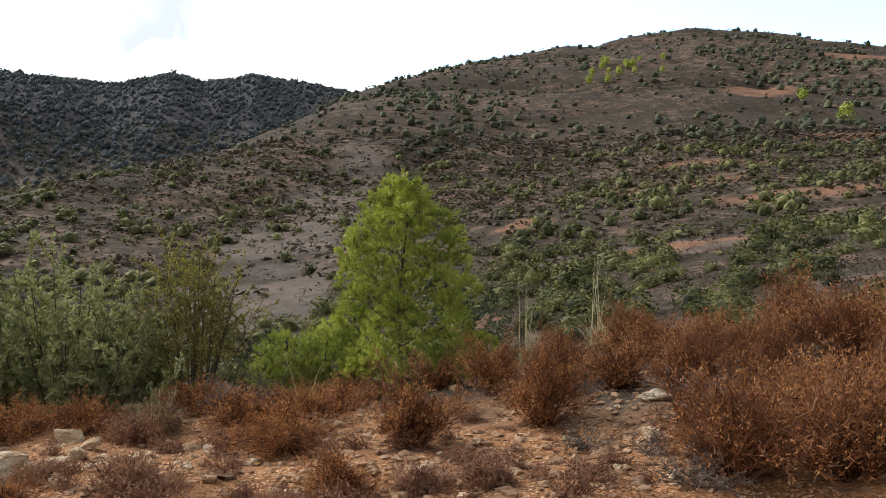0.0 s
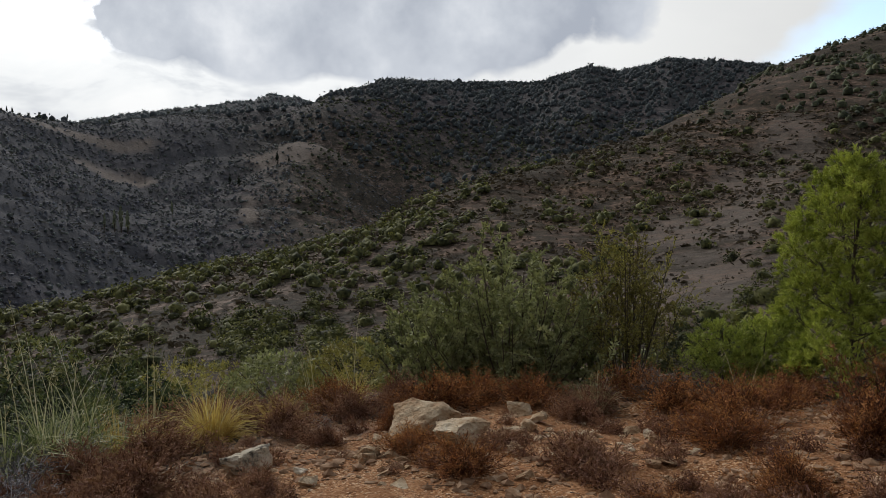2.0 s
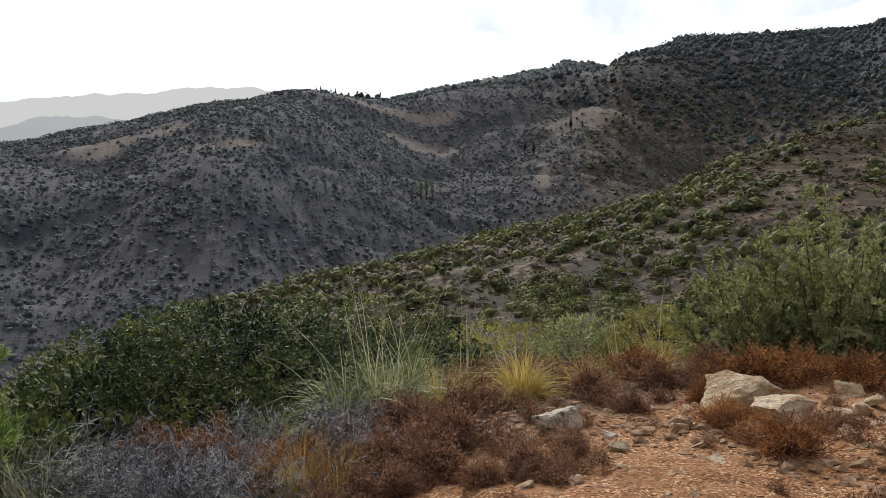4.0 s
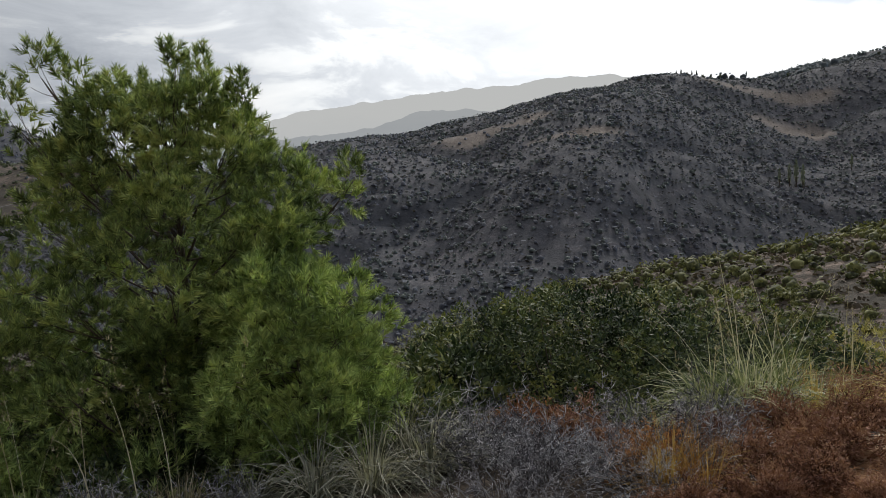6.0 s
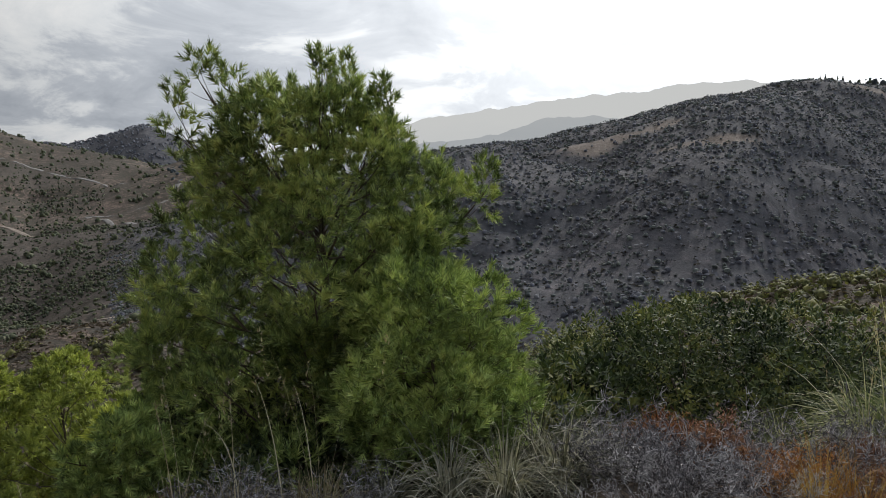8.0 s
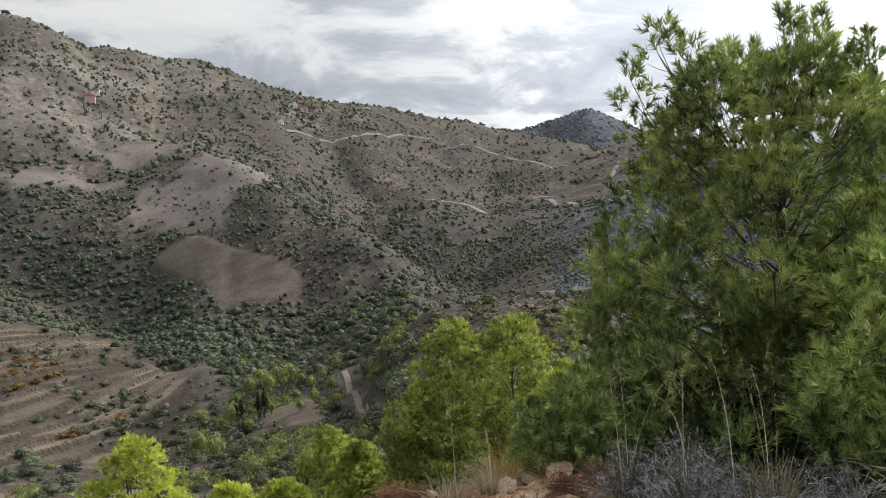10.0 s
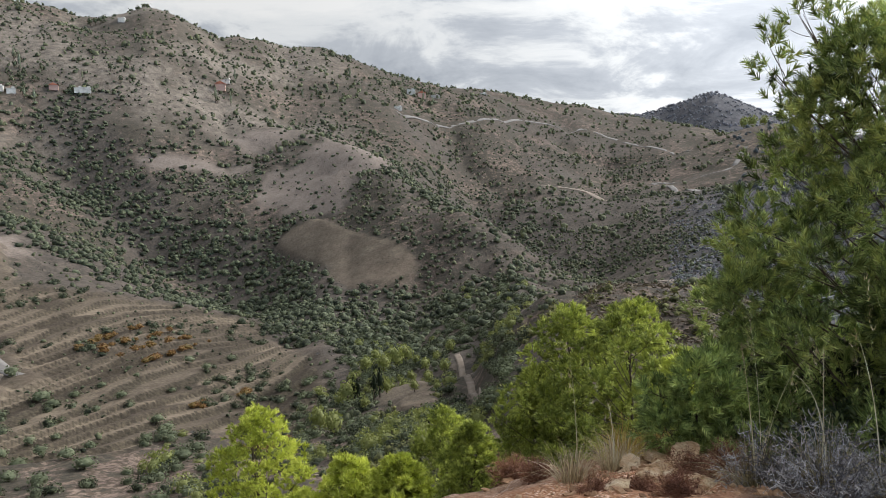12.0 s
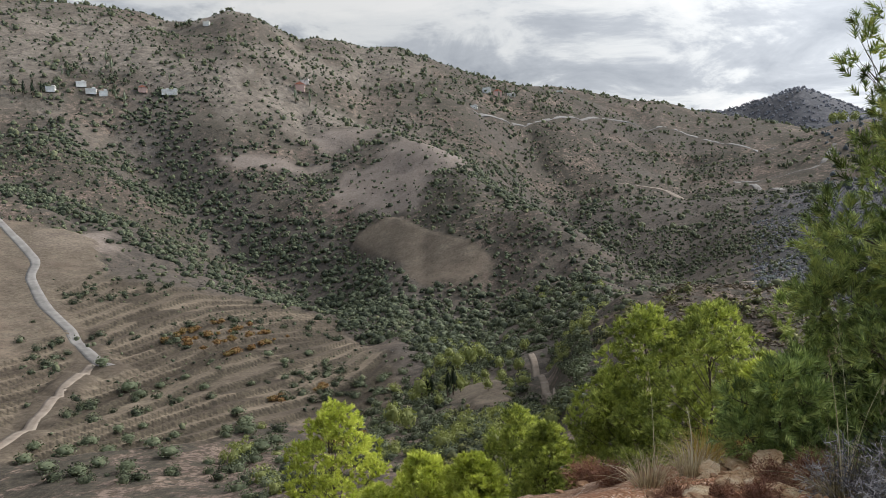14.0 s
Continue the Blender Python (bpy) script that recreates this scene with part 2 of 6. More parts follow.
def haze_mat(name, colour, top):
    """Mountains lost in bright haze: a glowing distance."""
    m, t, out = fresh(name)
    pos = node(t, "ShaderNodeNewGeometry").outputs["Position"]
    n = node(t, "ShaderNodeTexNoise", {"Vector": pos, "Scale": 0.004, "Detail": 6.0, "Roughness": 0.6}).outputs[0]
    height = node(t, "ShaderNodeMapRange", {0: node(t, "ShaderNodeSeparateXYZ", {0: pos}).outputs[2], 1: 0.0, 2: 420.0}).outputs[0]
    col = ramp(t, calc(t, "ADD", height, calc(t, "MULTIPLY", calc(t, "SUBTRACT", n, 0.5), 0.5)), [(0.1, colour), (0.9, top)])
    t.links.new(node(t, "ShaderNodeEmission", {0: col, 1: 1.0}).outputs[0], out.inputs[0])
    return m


SOIL = ground_mat()
NEEDLE_YOUNG = leaf_mat("bright_pine_needles", [(0.17, 0.195, 0.045), (0.36, 0.405, 0.095), (0.58, 0.61, 0.18)], 2.2, 0.3)
NEEDLE = leaf_mat("pine_needles", [(0.05, 0.075, 0.028), (0.25, 0.335, 0.112), (0.64, 0.71, 0.26)], 2.4, 0.08)
NEEDLE_FRESH = leaf_mat("fresh_green_pine_needles", [(0.075, 0.11, 0.04), (0.33, 0.43, 0.145), (0.70, 0.79, 0.30)], 2.4, 0.12)
NEEDLE_OLIVE = leaf_mat("olive_green_pine_needles", [(0.12, 0.15, 0.04), (0.32, 0.365, 0.095), (0.60, 0.64, 0.19)], 0.9, 0.22)
NEEDLE_LIME = leaf_mat("lime_pine_needles", [(0.24, 0.275, 0.05), (0.48, 0.525, 0.11), (0.70, 0.72, 0.20)], 1.2, 0.3)
OLIVE_LEAF = leaf_mat("olive_leaves", [(0.145, 0.158, 0.078), (0.275, 0.285, 0.15), (0.45, 0.46, 0.28)], 1.5, 0.3)
BROWN_LEAF = leaf_mat("sparse_brownish_leaves", [(0.14, 0.12, 0.045), (0.27, 0.24, 0.08), (0.42, 0.38, 0.15)], 1.5, 0.32)
LENTISK_LEAF = leaf_mat("lentisk_leaves", [(0.014, 0.023, 0.013), (0.044, 0.066, 0.033), (0.12, 0.15, 0.062), (0.25, 0.255, 0.08)], 1.0, 0.12, 0.6)
SCRUB_LEAF = leaf_mat("scrub_leaves", [(0.034, 0.040, 0.028), (0.070, 0.081, 0.052), (0.120, 0.132, 0.077), (0.175, 0.182, 0.10)], 0.4, 0.15, 0.7, 0.35)
# blue of the hazy air mixed into these far leaves
WOOD_LEAF = leaf_mat("hazed_wood_leaves", [(0.048, 0.059, 0.067), (0.083, 0.097, 0.108), (0.122, 0.141, 0.147)], 0.05, 0.1, 0.8, 0.35)
DRY_LEAF = leaf_mat("dry_scrub_twigs", [(0.062, 0.050, 0.041), (0.112, 0.090, 0.073), (0.175, 0.140, 0.108)], 0.2, 0.1, 0.9, 0.4)
OAK_LEAF = leaf_mat("dark_oak_leaves", [(0.018, 0.023, 0.016), (0.056, 0.067, 0.041), (0.165, 0.186, 0.115)], 0.5, 0.12, 0.7, 0.45)
NEAR_SCRUB = leaf_mat("slope_shrub_leaves", [(0.026, 0.029, 0.015), (0.080, 0.086, 0.038), (0.172, 0.176, 0.072), (0.27, 0.262, 0.105)], 0.55, 0.18, 0.7, 0.4)
# next three scrubs: haze over the distance is put into their leaf colours
HAZED_SCRUB = leaf_mat("haze_grey_scrub", [(0.080, 0.085, 0.104), (0.145, 0.150, 0.180), (0.225, 0.230, 0.255)], 0.08, 0.1, 0.9, 0.4)
HAZED_GREEN_SCRUB = leaf_mat("haze_grey_green_scrub", [(0.080, 0.092, 0.093), (0.138, 0.156, 0.154), (0.21, 0.232, 0.213)], 0.3, 0.1, 0.8, 0.4)
DRY_FAR = leaf_mat("greyish_far_scrub", [(0.050, 0.047, 0.046), (0.088, 0.082, 0.078), (0.14, 0.128, 0.115)], 0.1, 0.1, 0.9, 0.4)
ORCHARD_LEAF = leaf_mat("grey_olive_crowns", [(0.052, 0.063, 0.038), (0.100, 0.118, 0.070), (0.165, 0.188, 0.118)], 0.3, 0.15, 0.7, 0.35)
# haze on the second ridge, carried by the leaf colour
HAZE_WOOD = leaf_mat("hazed_distant_woods", [(0.15, 0.17, 0.185), (0.20, 0.222, 0.235), (0.26, 0.28, 0.285)], 0.05, 0.1, 0.8, 0.35)
CYPRESS_LEAF = leaf_mat("cypress_foliage", [(0.012, 0.018, 0.010), (0.024, 0.034, 0.018)], 0.8, 0.1)
POPLAR_LEAF = leaf_mat("pale_poplar_leaves", [(0.13, 0.15, 0.11), (0.20, 0.22, 0.16), (0.27, 0.29, 0.21)], 0.3, 0.2)
YELLOW_LEAF = leaf_mat("yellow_green_leaves", [(0.15, 0.17, 0.06), (0.27, 0.29, 0.115)], 0.5, 0.3)
AUTUMN_LEAF = leaf_mat("autumn_leaves", [(0.12, 0.06, 0.025), (0.21, 0.115, 0.045), (0.19, 0.145, 0.06)], 0.2, 0.25)
RUSSET = leaf_mat("russet_dry_heath", [(0.16, 0.062, 0.031), (0.36, 0.153, 0.070), (0.57, 0.295, 0.135)], 1.3, 0.25, 0.8, 0.8)
RUSSET_DULL = leaf_mat("dull_reddish_heath", [(0.155, 0.078, 0.062), (0.29, 0.158, 0.122), (0.43, 0.262, 0.205)], 1.3, 0.25, 0.8, 0.8)
HEATH_TWIG = leaf_mat("reddish_heath_twigs", [(0.075, 0.034, 0.022), (0.19, 0.089, 0.053), (0.34, 0.187, 0.117)], 3.0, 0.1, 0.85, 0.8)
GREY_TWIG = leaf_mat("silvery_dry_twigs", [(0.06, 0.057, 0.061), (0.20, 0.194, 0.205), (0.58, 0.57, 0.58)], 3.0, 0.0, 0.8, 1.0)
BROWN_TWIG = leaf_mat("brownish_dry_twigs", [(0.05, 0.038, 0.032), (0.13, 0.105, 0.09), (0.30, 0.255, 0.22)], 3.0, 0.0, 0.8, 1.0)
STRAW = leaf_mat("straw_blades", [(0.38, 0.26, 0.09), (0.57, 0.42, 0.165), (0.70, 0.58, 0.30)], 2.0, 0.35, 0.6, 0.8)
GREEN_BLADE = leaf_mat("green_grass_blades", [(0.075, 0.105, 0.045), (0.23, 0.265, 0.125), (0.60, 0.58, 0.38)], 1.5, 0.25, 0.45, 0.9)
PALE_BLADE = leaf_mat("pale_dry_blades", [(0.13, 0.11, 0.075), (0.29, 0.245, 0.165), (0.54, 0.48, 0.35)], 1.5, 0.3, 0.6, 0.9)
BLEACHED_BLADE = leaf_mat("bleached_grass_blades", [(0.24, 0.18, 0.13), (0.43, 0.35, 0.26), (0.60, 0.52, 0.42)], 1.5, 0.3, 0.6, 0.9)
ORANGE_BLADE = leaf_mat("orange_dry_blades", [(0.20, 0.09, 0.03), (0.36, 0.20, 0.07), (0.46, 0.33, 0.14)], 1.5, 0.3, 0.6, 0.9)
DARK_BLADE = leaf_mat("grey_drooping_blades", [(0.05, 0.052, 0.04), (0.17, 0.17, 0.13), (0.50, 0.48, 0.40)], 1.5, 0.2, 0.6, 0.9)
STALK = leaf_mat("pale_dry_stalks", [(0.38, 0.34, 0.24), (0.55, 0.50, 0.37), (0.66, 0.61, 0.48)], 1.0, 0.2, 0.6, 0.6)
BARK = plain_mat("pine_bark", [(0.045, 0.034, 0.027), (0.10, 0.078, 0.062), (0.17, 0.14, 0.115)], 9.0)
ROCK = plain_mat("pale_limestone", [(0.20, 0.10, 0.05), (0.42, 0.28, 0.165), (0.58, 0.46, 0.32), (0.70, 0.61, 0.48)], 5.0, 0.95, 1.0, 0.05)
ROCK_DARK = plain_mat("lichen_blotched_stone", [(0.025, 0.023, 0.02), (0.10, 0.088, 0.072), (0.52, 0.45, 0.34), (0.62, 0.54, 0.43), (0.74, 0.67, 0.56)], 11.0, 0.9, 0.8, 0.03, 3.0)
PEBBLE = plain_mat("loose_stones", [(0.17, 0.09, 0.05), (0.36, 0.225, 0.135), (0.58, 0.46, 0.33)], 7.0, 0.9, 0.4, 0.006)
ROAD_MAT = plain_mat("pale_road_surface", [(0.14, 0.132, 0.126), (0.205, 0.195, 0.186), (0.27, 0.258, 0.246)], 0.25, 0.9, 0.2, 0.05)
DIRT_ROAD = plain_mat("dirt_track", [(0.14, 0.112, 0.092), (0.215, 0.178, 0.146), (0.295, 0.252, 0.212)], 0.3, 0.95, 0.3, 0.05)
PLASTER = plain_mat("house_plaster", [(0.42, 0.40, 0.37), (0.60, 0.58, 0.55), (0.76, 0.74, 0.71)], 0.4, 0.9, 0.1)
ROOF_TILE = plain_mat("clay_roof_tiles", [(0.28, 0.09, 0.06), (0.42, 0.15, 0.10), (0.48, 0.21, 0.14)], 0.8, 0.85, 0.4, 0.05)
DARK_PANE = plain_mat("dark_window", [(0.02, 0.022, 0.025), (0.04, 0.042, 0.046)], 1.0, 0.25, 0.0)
PINK_PLASTER = plain_mat("pink_plaster", [(0.40, 0.26, 0.22), (0.55, 0.38, 0.33)], 0.4, 0.9, 0.1)
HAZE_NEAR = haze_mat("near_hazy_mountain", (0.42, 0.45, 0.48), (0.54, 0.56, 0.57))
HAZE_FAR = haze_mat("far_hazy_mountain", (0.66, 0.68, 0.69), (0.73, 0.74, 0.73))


# ---- the lie of the land: rings of landforms round the viewpoint, as bearing (degrees west of north), distance, slope angle seen from the viewpoint ----
EYE_Z = 1.35
RIM = [(-60, 10, -2), (-30, 9, -5.8), (-10, 9.5, -8), (5, 9.5, -9.6), (15, 9, -11.2), (30, 8.5, -12.6), (45, 8.6, -13.2), (60, 8.8, -14), (75, 8.8, -15), (90, 8.5, -16.4), (103.2, 6.6, -18.74), (113.5, 5.6, -21.42), (125.6, 5, -24.52), (140.6, 4.6, -25.77), (180, 4.5, -24), (240, 8, -8)]
FOOT = [(-60, 20, 0), (-30, 19, -5.2), (-20, 22, -8), (-10, 24, -10.3), (5, 28, -12.3), (20, 32, -13.5), (35, 40, -13), (50, 44, -14), (60, 44, -15.5), (75, 44, -20), (90, 44, -23.5), (105.3, 40, -24.22), (115.6, 38, -26.19), (125.7, 40, -28.02), (140.7, 45, -28.77), (155.6, 50, -27.54), (180, 50, -26), (240, 30, 3)]
SLOPE = [(-60, 120, 6), (-30, 110, 3.6), (-20, 110, 3.3), (-10, 110, 2.3), (-2, 110, 1.9), (5, 100, 0.6), (10, 90, -1.2), (15, 85, -2.3), (20, 85, -2.6), (25, 80, -3.4), (33, 75, -5), (42, 70, -6.5), (50, 70, -8), (58, 72, -9.2), (65, 76, -11), (75, 80, -15), (85, 85, -18), (95, 85, -17.5), (104.2, 80, -17.18), (113.5, 85, -18.72), (120.5, 95, -19.61), (128.5, 105, -20.77), (140.5, 120, -20.77), (153.5, 125, -20.07), (180, 130, -18), (240, 100, 8)]
SPUR = [(-60, 400, 10), (-29.8, 420, 10.6), (-24.4, 420, 11.6), (-18.4, 430, 12.3), (-9.7, 420, 11.7), (-3.8, 390, 11.1), (2.1, 330, 9.8), (6, 290, 8.7), (9.9, 240, 7), (13.5, 210, 5.4), (19.3, 185, 4), (25.3, 155, 1.9), (29.2, 140, 0.9), (33.2, 125, -0.8), (37, 118, -1.9), (42.5, 112, -3.2), (48, 108, -4.4), (53, 105, -5.6), (57, 105, -6.2), (61, 108, -6.9), (65, 112, -7.5), (70, 122, -9.8), (76, 132, -11.8)]
SPUR += [(85, 140, -12.5), (95, 148, -10.6), (101.4, 155, -8.07), (108.3, 160, -8.4), (112.3, 168, -9.04), (115.3, 176, -11.19), (117.4, 185, -14.06), (121.4, 190, -14.69), (125.4, 195, -15.42), (132.4, 190, -16.7), (140.4, 185, -15.77), (148.9, 200, -14.64), (153.4, 200, -14.37), (180, 200, -12), (240, 300, 9)]
VALE = [(-60, 520, 8), (-30, 560, 6), (-10, 560, 7), (2, 480, 5), (10, 380, 2), (19, 300, -1.5), (29, 250, -4), (37, 230, -6), (48, 200, -8.5), (57, 180, -9.5), (65, 165, -10.2), (75, 165, -11), (85, 170, -11), (95, 180, -10), (101, 230, -9.65), (108.3, 260, -9.6), (114.3, 270, -9.41), (118.3, 262, -10.94), (121.3, 255, -12.39), (125.4, 225, -13.82), (128.3, 245, -11.97), (132.3, 275, -10.51), (136.3, 300, -8.94), (140.3, 330, -7.57)]
VALE += [(143.7, 355, -5.92), (147.2, 380, -4.46), (150.2, 405, -3.02), (153.6, 430, -1.86), (160.1, 450, 0.53), (180, 450, 3), (240, 500, 8)]
BENCH = [(-60, 700, 7), (-30, 700, 6.5), (0, 620, 6.5), (10, 520, 5), (17, 450, 3), (22, 430, 2), (33, 400, 1), (40, 380, 0.5), (48, 360, 1.2), (56, 330, 1.7), (60, 310, 2.3), (64, 300, 2.7), (68, 300, 3.1), (72, 300, 2.8), (78, 300, 1.8), (85, 300, 0), (92, 330, -2.5), (98, 700, -0.4), (104.1, 720, -1.48), (108.2, 720, -2.2), (113.2, 680, -1.42)]
BENCH += [(118.2, 620, -0.74), (123.2, 560, -1.06), (128.2, 500, -2.77), (132.2, 470, -3.31), (136.2, 480, -2.04), (140.2, 500, -0.97), (145.1, 540, 0.91), (150.1, 560, 2.38), (160.1, 600, 3.53), (180, 600, 4), (240, 700, 8)]
CREST = [(-60, 900, 8.5), (-30, 900, 8), (2, 800, 8.8), (6, 780, 9.4), (9.4, 775, 9.75), (12.1, 760, 10.1), (15.3, 755, 9.4), (17.1, 750, 9.8), (20.9, 740, 8.8), (24, 725, 9.25), (27.9, 700, 9.3),
         (31.8, 685, 9.15), (33, 680, 8.8), (35.7, 675, 8.5), (38.2, 670, 7.65), (41.6, 640, 6.9), (43.7, 610, 6.95), (47.4, 580, 6.7), (49.6, 565, 6.3), (52.5, 540, 6.45), (54.6, 525, 6.7), (56.7, 518, 7.0), (58.5, 505, 6.9)]
CREST += [(61.1, 500, 6.5), (64.5, 490, 5.9), (68.5, 480, 4.95), (75, 460, 3.75), (80.9, 450, 3.4), (88, 460, 1.9), (94, 700, 2), (97.6, 1000, 2.6), (101, 1100, 2.4), (106, 1250, 3.2), (108.4, 1250, 3.75), (109.9, 1250, 4.2), (114, 1230, 4.8),
          (117, 1200, 5.4), (119.7, 1170, 5.55), (122.3, 1150, 6.0), (126, 1120, 6.8), (128.1, 1100, 7.35), (130.2, 1080, 7.5), (131.8, 1060, 8.2), (133.4, 1045, 8.4), (134.6, 1030, 8.1)]
CREST += [(136, 1000, 8.6), (137.8, 990, 9.3), (139.3, 980, 9.55), (140.6, 970, 9.2), (143.4, 955, 8.95), (145, 950, 9.5), (147, 950, 9.8), (149, 950, 10), (151, 950, 10.15), (153, 950, 10.3), (160, 950, 10.3), (180, 950, 9.9), (240, 1000, 9)]
DIP = [(-60, 1300, 3), (20, 1150, 4), (45, 1000, 3.5), (60, 850, 2), (80, 850, 0), (94, 1200, 0.5), (104, 1500, 1.2), (115, 1500, 3), (135, 1400, 5), (180, 1400, 5), (240, 1400, 4)]
FAR = [(-60, 1900, 2), (30, 1500, 3), (36, 1480, 7.6), (37.5, 1480, 8.2), (39.4, 1480, 8.4), (42.9, 1480, 7.7), (47.4, 1480, 7.1), (51.1, 1480, 6.45), (55, 1500, 4.5), (60, 1800, 1.0), (90, 1800, 0.8), (95, 1800, 2.3), (97.6, 1800, 3.1), (98.3, 1800, 3.4), (100.2, 1800, 4.25),
       (101, 1800, 4.65), (101.5, 1800, 4.75), (102, 1800, 4.65), (102.9, 1800, 4.4), (104.5, 1850, 3.9), (106.1, 1900, 3.5), (108, 2000, 3.6), (110, 2000, 3.4), (114, 2000, 2.5), (140, 2000, 3), (240, 2000, 2)]
END = [(-60, 4800, 0.3), (240, 4800, 0.3)]
RINGS = [RIM, FOOT, SLOPE, SPUR, VALE, BENCH, CREST, DIP, FAR, END]


def smooth(lo, hi, v):
    k = np.clip((v - lo) / (hi - lo), 0, 1)
    return k * k * (3 - 2 * k)


def value_noise(x, y, seed):
    """Smooth random field from -1 to 1 with a grain of one unit."""
    xi, yi = np.floor(x).astype(np.int64), np.floor(y).astype(np.int64)
    fx, fy = x - xi, y - yi
    fx, fy = fx * fx * (3 - 2 * fx), fy * fy * (3 - 2 * fy)

    def grain(a, b):
        h = (a * 374761393 + b * 668265263 + seed * 974634721) & 0xFFFFFFFF
        h = ((h ^ (h >> 13)) * 1274126177) & 0xFFFFFFFF
        h = ((h ^ (h >> 15)) * 2246822519) & 0xFFFFFFFF
        return ((h ^ (h >> 16)) & 0xFFFFFF) / 8388607.5 - 1.0
    low = grain(xi, yi) * (1 - fx) + grain(xi + 1, yi) * fx
    top = grain(xi, yi + 1) * (1 - fx) + grain(xi + 1, yi + 1) * fx
    return low * (1 - fy) + top * fy


def ring_at(ring, bearing):
    """Distance and height of a landform ring at bearings."""
    a = np.array(ring + [(ring[0][0] + 360, ring[0][1], ring[0][2])], dtype=float)
    b = np.where(bearing < -60, bearing + 360, bearing)
    far = np.interp(b, a[:, 0], a[:, 1])
    high = np.interp(b, a[:, 0], a[:, 2])
    return far, EYE_Z + far * np.tan(np.radians(high))


def big_form(bearing, r):
    """Height of the smooth landforms: a monotone curve outward through the rings."""
    n = len(bearing)
    xs, zs = [np.zeros(n), np.full(n, 2.5)], [np.full(n, 0.0), -0.045 * 2.5 * np.sin(np.radians(bearing))]
    for ring in RINGS:
        f, h = ring_at(ring, bearing)
        xs.append(f)
        zs.append(h)
    X, Z = np.array(xs), np.array(zs)
    step = np.diff(X, axis=0)
    grade = np.diff(Z, axis=0) / step
    slope = np.zeros_like(X)
    a, b = grade[:-1], grade[1:]
    w1, w2 = 2 * step[1:] + step[:-1], step[1:] + 2 * step[:-1]
    same = (a * b) > 0
    with np.errstate(divide="ignore", invalid="ignore"):
        mean = (w1 + w2) / (w1 / a + w2 / b)
    slope[1:-1] = np.where(same, mean, 0)
    slope[0], slope[-1] = grade[0], grade[-1]
    k = np.clip((X[1:-1] <= r).sum(axis=0), 0, len(X) - 2)
    i = np.arange(n)
    x0, h = X[k, i], step[k, i]
    t = np.clip((r - x0) / h, 0, 1)
    z0, z1, m0, m1 = Z[k, i], Z[k + 1, i], slope[k, i] * h, slope[k + 1, i] * h
    t2, t3 = t * t, t * t * t
    return (2 * t3 - 3 * t2 + 1) * z0 + (t3 - 2 * t2 + t) * m0 + (3 * t2 - 2 * t3) * z1 + (t3 - t2) * m1


def patch(x, y, spots, soft=False):
    """1 inside soft-edged plots (round ones where soft) given as (bearing, distance, half width, half depth) and, where they lie askew, a turn in degrees."""
    out = np.zeros(len(x))
    for b, d, w, dep, *turn in spots:
        c, s = math.cos(math.radians(b)), math.sin(math.radians(b))
        ahead = -x * s + y * c - d
        side = x * c + y * s
        if turn:
            c, s = math.cos(math.radians(turn[0])), math.sin(math.radians(turn[0]))
            ahead, side = ahead * c - side * s, side * c + ahead * s
        wob = 0.25 * value_noise(x / (w * 0.4) + 3, y / (w * 0.4), 71) + 0.12 * value_noise(x / (w * 0.12), y / (w * 0.12), 72)
        far = np.hypot(side / w, ahead / dep) if soft else (np.abs(side / w) ** 5 + np.abs(ahead / dep) ** 5) ** 0.2 - 0.6 * wob
        out = np.maximum(out, 1 - (smooth(0.6, 1.15, far + 1.5 * wob) if soft else smooth(0.88, 1.04, far + wob)))
    return out


TERRACES = [(142, 250, 52, 75), (134, 205, 22, 40), (151, 175, 34, 26)]
FIELDS = [(152, 330, 26, 70), (155, 265, 24, 30), (126.9, 387, 61, 13, -63), (126.5, 352, 15, 6, -63), (122.6, 176, 6, 12), (121.6, 158, 4, 9)]
BARE = [(69.5, 354, 26, 11), (63, 314, 24, 8), (38, 464, 28, 15), (51, 487, 32, 11), (49.6, 446, 22, 10), (41, 372, 6, 24), (10.5, 62, 8, 14), (9.5, 95, 9, 20), (6.5, 125, 8, 22), (4.4, 155, 6, 20), (-14, 60, 9, 5), (115, 190, 12, 8), (130, 520, 26, 40), (132, 610, 36, 18), (127.5, 470, 16, 34), (149, 380, 20, 22), (137, 560, 40, 12), (126.1, 535, 34, 60), (128.5, 480, 20, 40)]
RED = [(-18.3, 137, 10, 4), (-22.6, 232, 10, 14), (-28.6, 168, 11, 5), (-20.8, 113, 14, 3), (-25.9, 93, 10, 3), (-15, 111, 6, 2), (-6.9, 86, 3, 3), (-2.6, 40, 2, 1.5), (-28.5, 294, 14, 6), (-17, 60, 5, 2)]


